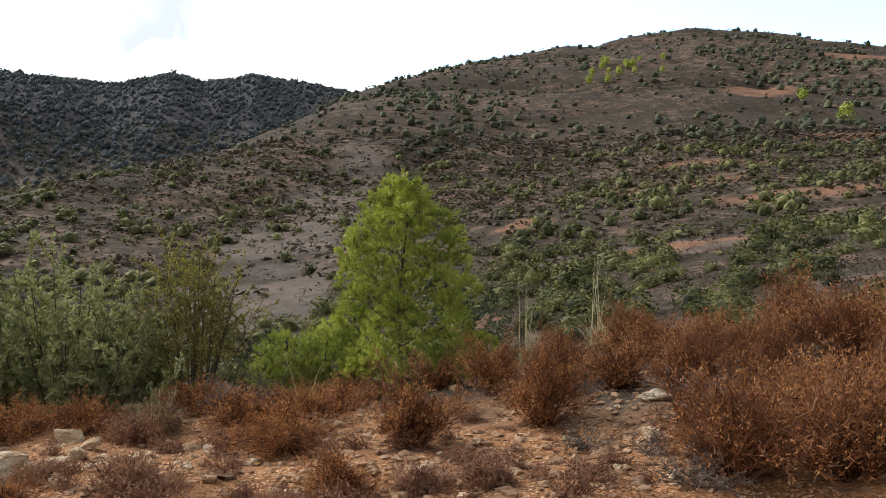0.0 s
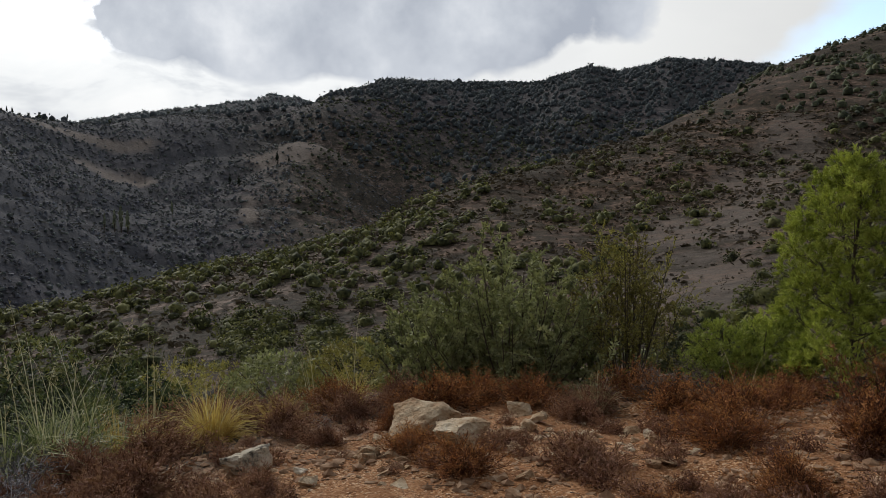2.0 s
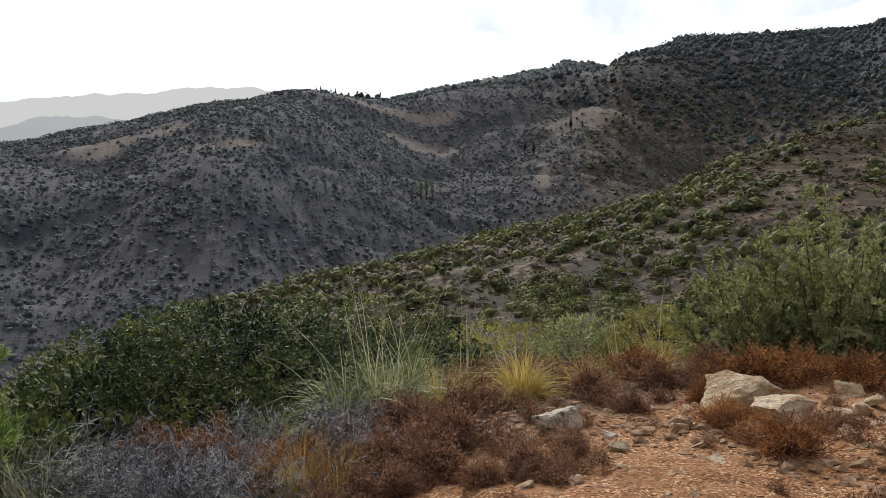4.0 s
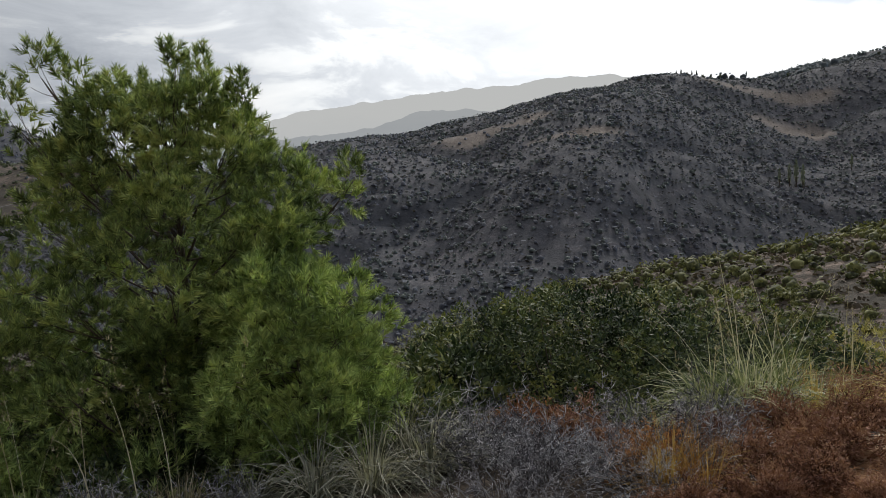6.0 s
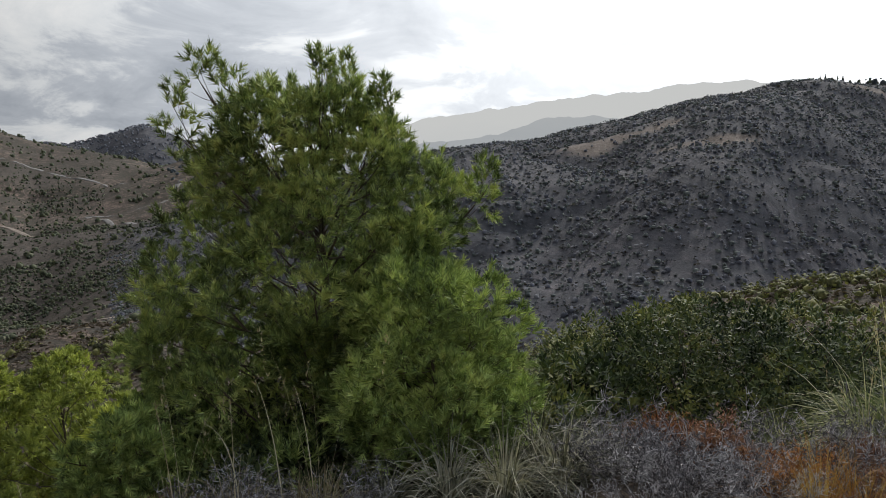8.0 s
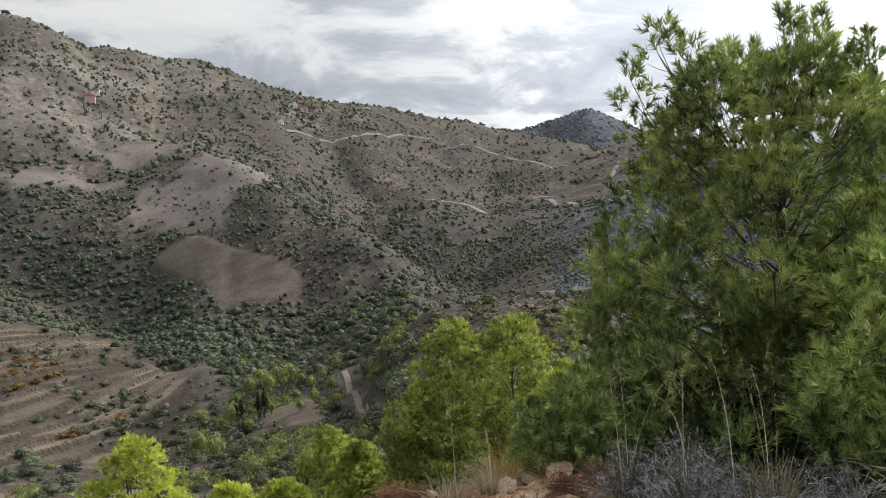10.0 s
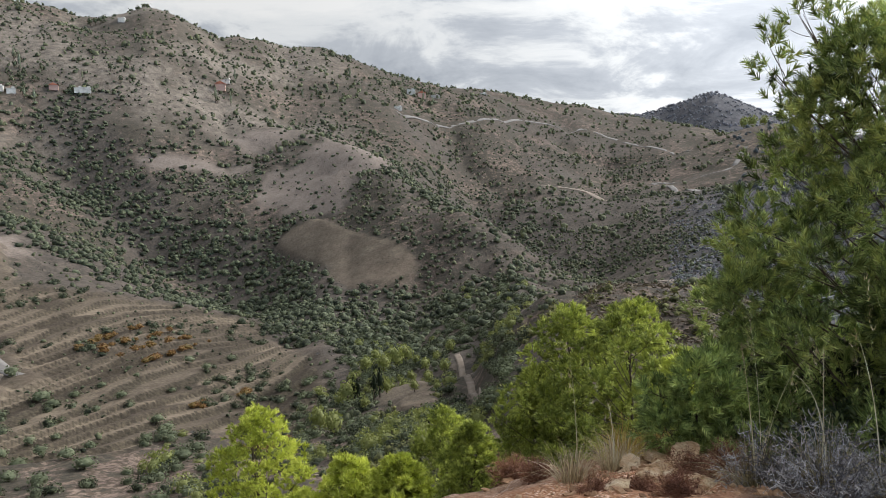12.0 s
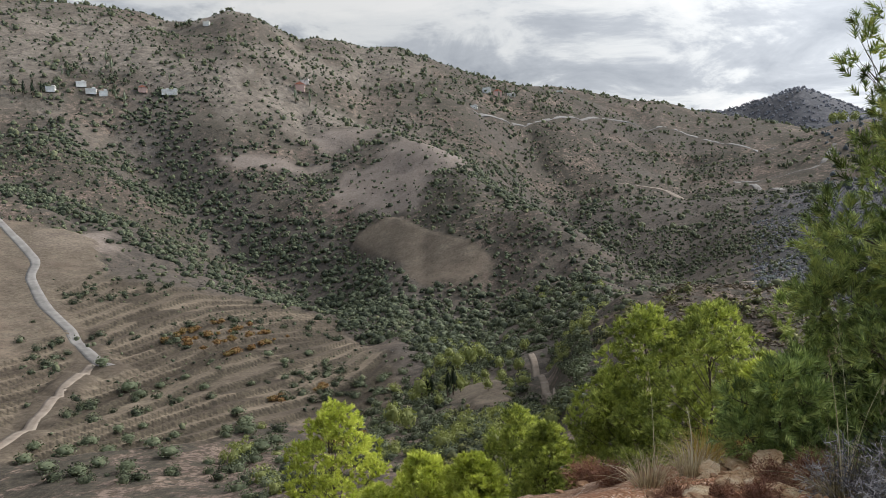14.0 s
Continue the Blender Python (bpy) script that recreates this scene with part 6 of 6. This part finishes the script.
leafy_shrub(on_ground(-1.0, 10.5), 46, (0.8, 0.7, 0.9), 3000, 0.055, SCRUB_LEAF, "low green shrub beside the young pine", 7)

# russet heath along the track
RUSSET_LABEL = "rust-brown dry heath bush on stony ground"
russets = [heath(on_ground(4.7, 5.75), 51, 0.48, 0.72, HEATH_TWIG, RUSSET, RUSSET_LABEL, 420, 13, upright=0.75, crooked=0.28), heath(on_ground(-4.4, 6.2), 52, 0.46, 0.68, HEATH_TWIG, RUSSET, RUSSET_LABEL, 400, 13, upright=0.75, crooked=0.28), heath(on_ground(-15.8, 4.75), 53, 0.62, 0.76, HEATH_TWIG, RUSSET, RUSSET_LABEL, 500, 13, upright=0.6, crooked=0.28)]
heath_rng = np.random.default_rng(5)
for b, d, s in ((-22.5, 4.7, 1.15), (-20.9, 5.5, 1.15), (-25.0, 5.7, 1.2), (-28.5, 5.0, 1.2), (-9.9, 7.2, 1.1), (-14.0, 6.6, 1.0), (-15.4, 7.6, 1.15), (-19.4, 7.4, 1.25), (-24.5, 7.6, 1.3), (-28, 7.2, 1.4), (-1.6, 7.4, 1.0), (-6.5, 8.0, 1.1), (-12, 8.6, 1.2), (-30, 9, 1.5), (-22, 9, 1.4), (2.0, 7.9, 0.8), (-18, 6.2, 0.9)):
    copy_thing(russets[int(heath_rng.integers(0, 3))], on_ground(b, d, heath_rng.uniform(0, 360), 0.86 * s * heath_rng.uniform(0.9, 1.1)))
low = [heath(on_ground(22.9, 5.35), 54, 0.40, 0.38, HEATH_TWIG, RUSSET_DULL, "low dull reddish heath bush on stony ground", 260, 14, crooked=0.25), heath(on_ground(13.1, 5.95), 55, 0.42, 0.42, HEATH_TWIG, RUSSET, "low orange-brown heath bush on stony ground", 260, 14, crooked=0.25)]
for b, d, s in ((22.6, 5.6, 0.8), (33.7, 6.1, 0.75), (30.4, 5.5, 0.7), (10.3, 4.85, 0.8), (5.3, 4.7, 0.7), (65.9, 6.3, 1.35), (62.0, 5.6, 0.9), (60.2, 4.9, 0.8), (69.5, 6.8, 1.0), (51.1, 6.0, 1.1), (43.6, 5.5, 0.7), (55.0, 5.1, 0.8), (52.6, 6.4, 1.0), (55.1, 7.2, 1.1), (41.4, 7.5, 1.0), (48.5, 7.3, 1.0),
                (36.6, 8.2, 1.1), (20.2, 7.7, 1.0), (31.0, 8.1, 1.1), (24.9, 7.9, 1.1), (21.4, 7.3, 0.9), (11.6, 6.9, 1.1), (14.1, 6.2, 0.7), (15.3, 7.4, 1.0), (17.5, 8.2, 1.0), (28.2, 8.3, 1.1), (34, 7.4, 0.8), (38.8, 7.1, 0.8), (9.0, 7.4, 1.0), (7.6, 8.2, 1.0), (57.5, 6.3, 0.9),
                (47, 5.2, 0.7), (52, 5.4, 0.9), (55.8, 5.7, 0.9), (49.6, 5.0, 0.6), (57.3, 5.2, 0.7), (44.6, 5.1, 0.6), (26.8, 4.6, 0.6), (18.2, 4.5, 0.6), (14.4, 4.6, 0.7), (0.5, 4.6, 0.7), (-6.8, 4.7, 0.6), (47.5, 8.2, 1.2), (50, 7.2, 1.1), (43.5, 8.2, 1.2), (53.5, 6.8, 1.1), (49, 9.0, 1.3), (45, 9.2, 1.3), (41, 8.9, 1.2), (38, 8.8, 1.2), (56.5, 7.9, 1.0), (33.5, 8.7, 1.2), (104.5, 7.3, 0.7), (100.8, 7.3, 0.7), (112.4, 6.5, 0.6), (114, 6.9, 0.7), (103.2, 6.0, 0.6), (106, 5.7, 0.5), (101.5, 6.3, 0.6), (109, 5.6, 0.5), (104, 5.3, 0.6)):
    copy_thing(low[0 if 38 < b < 62 or b > 90 else int(heath_rng.integers(0, 2))], on_ground(b, d, heath_rng.uniform(0, 360), s * heath_rng.uniform(0.9, 1.1)))

mini = heath(on_ground(16.0, 5.0), 58, 0.17, 0.17, HEATH_TWIG, RUSSET_DULL, "small dry heath sprig between the stones", 55, 9, chip=0.016, thick=0.004)
for i in range(150):
    b, d = heath_rng.uniform(-14, 60), heath_rng.uniform(3.4, 8.0)
    copy_thing(mini, on_ground(b, d, heath_rng.uniform(0, 360), heath_rng.uniform(0.5, 1.4)))

# silvery dry bushes
GREY_LABEL = "silvery grey leafless thorny bush"
greys = [thorn(on_ground(73.0, 6.1), 56, 0.52, 0.55, GREY_TWIG, GREY_LABEL), thorn(on_ground(68.3, 5.5), 57, 0.5, 0.48, GREY_TWIG, GREY_LABEL), thorn(on_ground(70.5, 5.9), 59, 0.5, 0.42, GREY_TWIG, GREY_LABEL)]
browns = [thorn(on_ground(14.6, 7.7), 60, 0.45, 0.42, BROWN_TWIG, "brownish grey leafless thorny bush"), thorn(on_ground(-15.6, 5.7), 65, 0.48, 0.4, BROWN_TWIG, "brownish grey leafless thorny bush")]
for b, d, s in ((58.3, 6.0, 1.1), (64.5, 5.6, 0.9), (73.5, 6.7, 0.9), (97.3, 5.7, 1.0), (93.8, 5.5, 0.8), (89.3, 5.4, 0.8), (100.2, 5.9, 0.6), (95.4, 6.2, 0.9), (55.8, 7.3, 1.1), (57.4, 6.9, 1.0), (15.3, 7.6, 0.9), (11, 8.3, 0.8),
                (-16.2, 5.8, 0.8), (-6.9, 5.5, 0.6), (-11, 5.2, 0.5), (62.5, 5.2, 0.8), (74, 11.5, 2.0), (71, 12, 2.0), (-13, 4.6, 0.7), (66, 4.7, 0.8), (71.5, 4.8, 0.9), (89, 5.0, 0.5), (96, 5.1, 0.8), (68, 5.9, 0.9), (64, 6.2, 0.9), (71, 6.4, 0.9), (59, 5.4, 0.7)):
    copy_thing(greys[int(heath_rng.integers(0, 3))] if b > 40 else browns[int(heath_rng.integers(0, 2))], on_ground(b, d, heath_rng.uniform(0, 360), 0.85 * s * heath_rng.uniform(0.9, 1.1)))

# grass tussocks
for i, (b, d, n, ln, mat, label, st, sl) in enumerate((
        (45.6, 7.75, 620, 0.72, STRAW, "straw-yellow arching grass tussock", 4, 0.9), (41.3, 8.1, 260, 0.5, STRAW, "small straw-yellow grass tussock", 2, 0.6), (51.2, 7.7, 420, 0.58, STRAW, "yellowing grass tussock at the rim", 2, 0.9),
        (55.0, 7.4, 560, 1.1, GREEN_BLADE, "tall green grass tussock with dry stalks", 9, 1.6), (53.0, 7.8, 520, 1.1, GREEN_BLADE, "tall green grass tussock with dry stalks", 8, 1.6), (57.4, 7.2, 460, 1.0, GREEN_BLADE, "tall green grass tussock with dry stalks", 5, 1.4),
        (36.0, 9.4, 240, 0.7, STRAW, "pale upright grass tussock with dry stalks", 6, 1.2), (61.0, 5.3, 300, 0.58, ORANGE_BLADE, "orange dry grass tussock", 0, 0), (58.9, 5.3, 240, 0.5, ORANGE_BLADE, "orange dry grass tussock", 0, 0),
        (107.8, 6.3, 260, 0.40, BLEACHED_BLADE, "bleached dry grass tussock on the rim", 1, 0.8), (110.4, 6.0, 240, 0.38, BLEACHED_BLADE, "bleached dry grass tussock on the rim", 1, 1.0), (107.0, 6.9, 300, 0.42, STRAW, "straw-yellow dry grass tussock on the rim", 0, 0),
        (104.8, 7.6, 320, 0.42, STRAW, "straw-yellow dry grass tussock on the rim", 0, 0), (10.9, 7.9, 240, 0.5, ORANGE_BLADE, "orange dry grass tussock among heath", 2, 0.7), (20.5, 7.6, 240, 0.45, PALE_BLADE, "bleached dry grass tussock among heath", 3, 0.6),
        (79.5, 5.7, 320, 1.0, DARK_BLADE, "grey-green drooping grass under the pine", 0, 1.0), (75.8, 6.0, 380, 0.9, DARK_BLADE, "grey-green drooping grass under the pine", 0, 1.0), (83.0, 5.7, 320, 1.0, DARK_BLADE, "grey-green drooping grass under the pine", 0, 1.2),
        (87.0, 5.6, 260, 0.6, DARK_BLADE, "grey-green drooping grass under the pine", 0, 1.2), (91.2, 5.4, 240, 0.42, PALE_BLADE, "dry grass clump with very tall stalks", 5, 1.6), (92.6, 5.3, 120, 0.4, PALE_BLADE, "dry grass clump with very tall stalks", 1, 1.4),
        (96.0, 5.6, 200, 0.5, PALE_BLADE, "dry grass clump with bent stalks", 2, 1.2), (99.6, 5.8, 200, 0.5, PALE_BLADE, "dry grass clump with bent stalks", 3, 1.3), (-4.5, 9.2, 160, 0.6, PALE_BLADE, "pale dry grass with tall thin stalks", 8, 1.1),
        (-9.5, 9.6, 160, 0.6, PALE_BLADE, "pale dry grass with tall thin stalks", 8, 1.2), (49.0, 8.6, 160, 0.5, GREEN_BLADE, "green grass tussock with tall stalks", 5, 1.3), (39.0, 9.2, 160, 0.5, GREEN_BLADE, "green grass tussock with tall stalks", 4, 1.1), (62, 7.2, 200, 0.5, GREEN_BLADE, "green grass clump beside the lentisk", 0, 0), (77.5, 6.3, 300, 0.9, DARK_BLADE, "green drooping grass beside the lentisk", 0, 0))):
    tussock(on_ground(b, d, 33 * i), 300 + i, n, ln, mat, label, 1.7 if mat is DARK_BLADE else 1.5 if mat is GREEN_BLADE else 1.0 if ln > 0.6 else 0.6, 1.5 if mat is DARK_BLADE else 1.1 if mat in (STRAW, ORANGE_BLADE) else 0.85, st, sl, 0.10 + 0.05 * (n > 350), 0.012 if mat in (DARK_BLADE, GREEN_BLADE) else 0.009 if n > 300 else 0.007, 0.5 if ln > 0.6 else 0.16)

# rocks
for i, (b, d, sx, sy, sz, turn, dark) in enumerate((
        (33.0, 6.75, 0.42, 0.30, 0.24, 20, 0), (30.0, 6.3, 0.36, 0.27, 0.19, 70, 0), (25.7, 7.6, 0.22, 0.14, 0.09, 160, 0), (27.3, 6.35, 0.15, 0.12, 0.09, 0, 0), (25.4, 6.7, 0.14, 0.12, 0.08, 40, 0), (28.6, 6.9, 0.16, 0.12, 0.10, 90, 0), (17.5, 6.15, 0.09, 0.07, 0.08, 30, 0),
        (-11.2, 5.45, 0.12, 0.10, 0.10, 10, 0), (-12.0, 6.5, 0.20, 0.12, 0.08, 5, 0), (36.6, 6.0, 0.12, 0.09, 0.07, 60, 0), (36.2, 6.3, 0.09, 0.07, 0.06, 15, 0), (18.2, 5.4, 0.09, 0.07, 0.04, 80, 0), (12.8, 4.95, 0.13, 0.08, 0.035, 45, 0), (43.5, 6.05, 0.25, 0.19, 0.18, 30, 1),
        (40.6, 5.65, 0.15, 0.10, 0.08, 120, 0), (49.6, 5.95, 0.11, 0.08, 0.07, 70, 0), (36.4, 6.1, 0.14, 0.10, 0.09, 33, 0), (40.2, 7.0, 0.10, 0.08, 0.05, 10, 0), (17.6, 6.4, 0.08, 0.08, 0.06, 65, 0), (20.3, 6.9, 0.08, 0.06, 0.05, 20, 0), (17.5, 5.5, 0.10, 0.08, 0.04, 130, 0), (24.6, 7.2, 0.14, 0.10, 0.07, 100, 0),
        (101.9, 7.2, 0.22, 0.16, 0.12, 20, 0), (104.2, 6.1, 0.26, 0.18, 0.07, 140, 0), (102.8, 5.8, 0.22, 0.15, 0.07, 60, 0), (105.6, 5.9, 0.18, 0.12, 0.06, 100, 0), (111.8, 6.9, 0.16, 0.12, 0.06, 35, 0), (107.8, 5.6, 0.2, 0.13, 0.05, 15, 0), (105.2, 6.6, 0.22, 0.14, 0.08, 70, 0), (106.8, 6.2, 0.16, 0.12, 0.07, 10, 0), (100.6, 6.9, 0.16, 0.12, 0.09, 40, 0), (103.5, 6.4, 0.24, 0.16, 0.08, 5, 0), (102.4, 6.8, 0.13, 0.10, 0.08, 95, 0), (20.0, 7.0, 0.07, 0.06, 0.05, 15, 0), (21.4, 6.4, 0.07, 0.06, 0.05, 60, 0),
        (18.6, 6.7, 0.09, 0.07, 0.06, 25, 0), (46.4, 5.7, 0.07, 0.05, 0.04, 90, 0), (43.9, 4.9, 0.09, 0.07, 0.03, 30, 0), (-8.5, 4.9, 0.07, 0.06, 0.04, 30, 0), (8.0, 5.0, 0.07, 0.05, 0.03, 80, 0), (22.2, 5.9, 0.08, 0.06, 0.05, 10, 0), (31.8, 5.9, 0.10, 0.08, 0.06, 50, 0))):
    rock(on_ground(b, d, turn, 1.0, -sz * 0.30), 400 + i, (sx, sy, sz), ROCK_DARK if dark else ROCK, "pale stone blotched with black lichen" if dark else "pale ochre limestone rock on the stony track", 4 if sx > 0.12 else 3)


def rubble():
    """Broken stones round the large rocks and on the track's edge."""
    rng = np.random.default_rng(44)
    first = [rock(on_ground(b, d, 0, 1.0, -0.01), 480 + i, (0.075, 0.055, 0.04), ROCK, "small broken ochre stone on the track", 2) for i, (b, d) in enumerate(((27.0, 6.0), (19.5, 5.9), (29.8, 6.8), (23.3, 6.5)))]
    for i in range(290):
        b, d = (rng.normal(27, 5), rng.normal(6.5, 0.5)) if i < 110 else (rng.uniform(-14, 56), rng.uniform(4.0, 7.2)) if i < 240 else (rng.normal(104.5, 3), rng.normal(6.3, 0.5))
        copy_thing(first[i % 4], on_ground(b, d, rng.uniform(0, 360), rng.uniform(0.4, 1.6), 0.0))


rubble()


def gravel():
    """Loose stones strewn over the track."""
    rng = np.random.default_rng(9)
    n = 14000
    b, r = rng.uniform(-34, 62, n), rng.uniform(3.6, 8.2, n)
    b[-900:], r[-900:] = rng.uniform(98, 116, 900), rng.uniform(5.2, 7.4, 900)
    x, y = -r * np.sin(np.radians(b)), r * np.cos(np.radians(b))
    keep = value_noise(x / 0.8, y / 0.8, 95) > -0.35
    x, y = x[keep], y[keep]
    ball = []
    for i in range(6):
        bm = bmesh.new()
        bmesh.ops.create_icosphere(bm, subdivisions=1, radius=1.0)
        V = np.array([v.co[:] for v in bm.verts])
        F = np.array([[v.index for v in f.verts] for f in bm.faces])
        bm.free()
        ball.append((V * (1 + 0.34 * np.random.default_rng(i).normal(size=(len(V), 1))) * np.array([1, 0.7, 0.5]), F))
    size = 0.007 + 0.055 * rng.uniform(0, 1, len(x)) ** 5
    spread_many("gravel", x, y, size, ball, PEBBLE, "loose ochre stones and grit on the track", "gravel", 27, sink=-0.05, flat=True)


gravel()


def twig_litter():
    """Broken dry twigs and stems lying on the track."""
    rng = np.random.default_rng(66)
    n = 7000
    b, r = rng.uniform(-34, 62, n), rng.uniform(3.2, 8.4, n)
    x, y = -r * np.sin(np.radians(b)), r * np.cos(np.radians(b))
    keep = rng.uniform(0, 1, n) < 0.15 + 0.85 * clumpy(x, y, 0.7, 67)
    x, y = x[keep], y[keep]
    root = np.stack([x, y, land(x, y) + 0.006], axis=1)
    a, ln = rng.uniform(0, 6.283, len(x)), 0.03 + 0.16 * rng.uniform(0, 1, len(x)) ** 3
    ex, ey = x + np.cos(a) * ln, y + np.sin(a) * ln
    tip = np.stack([ex, ey, land(ex, ey) + rng.uniform(0.004, 0.03, len(x))], axis=1)
    tagged(new("twig_litter", mesh_from("twig_litter", *needles(root, tip, 0.006, rng), BROWN_TWIG)), "broken dry twigs scattered over the stony track", "twigs", kind="stuff")


twig_litter()
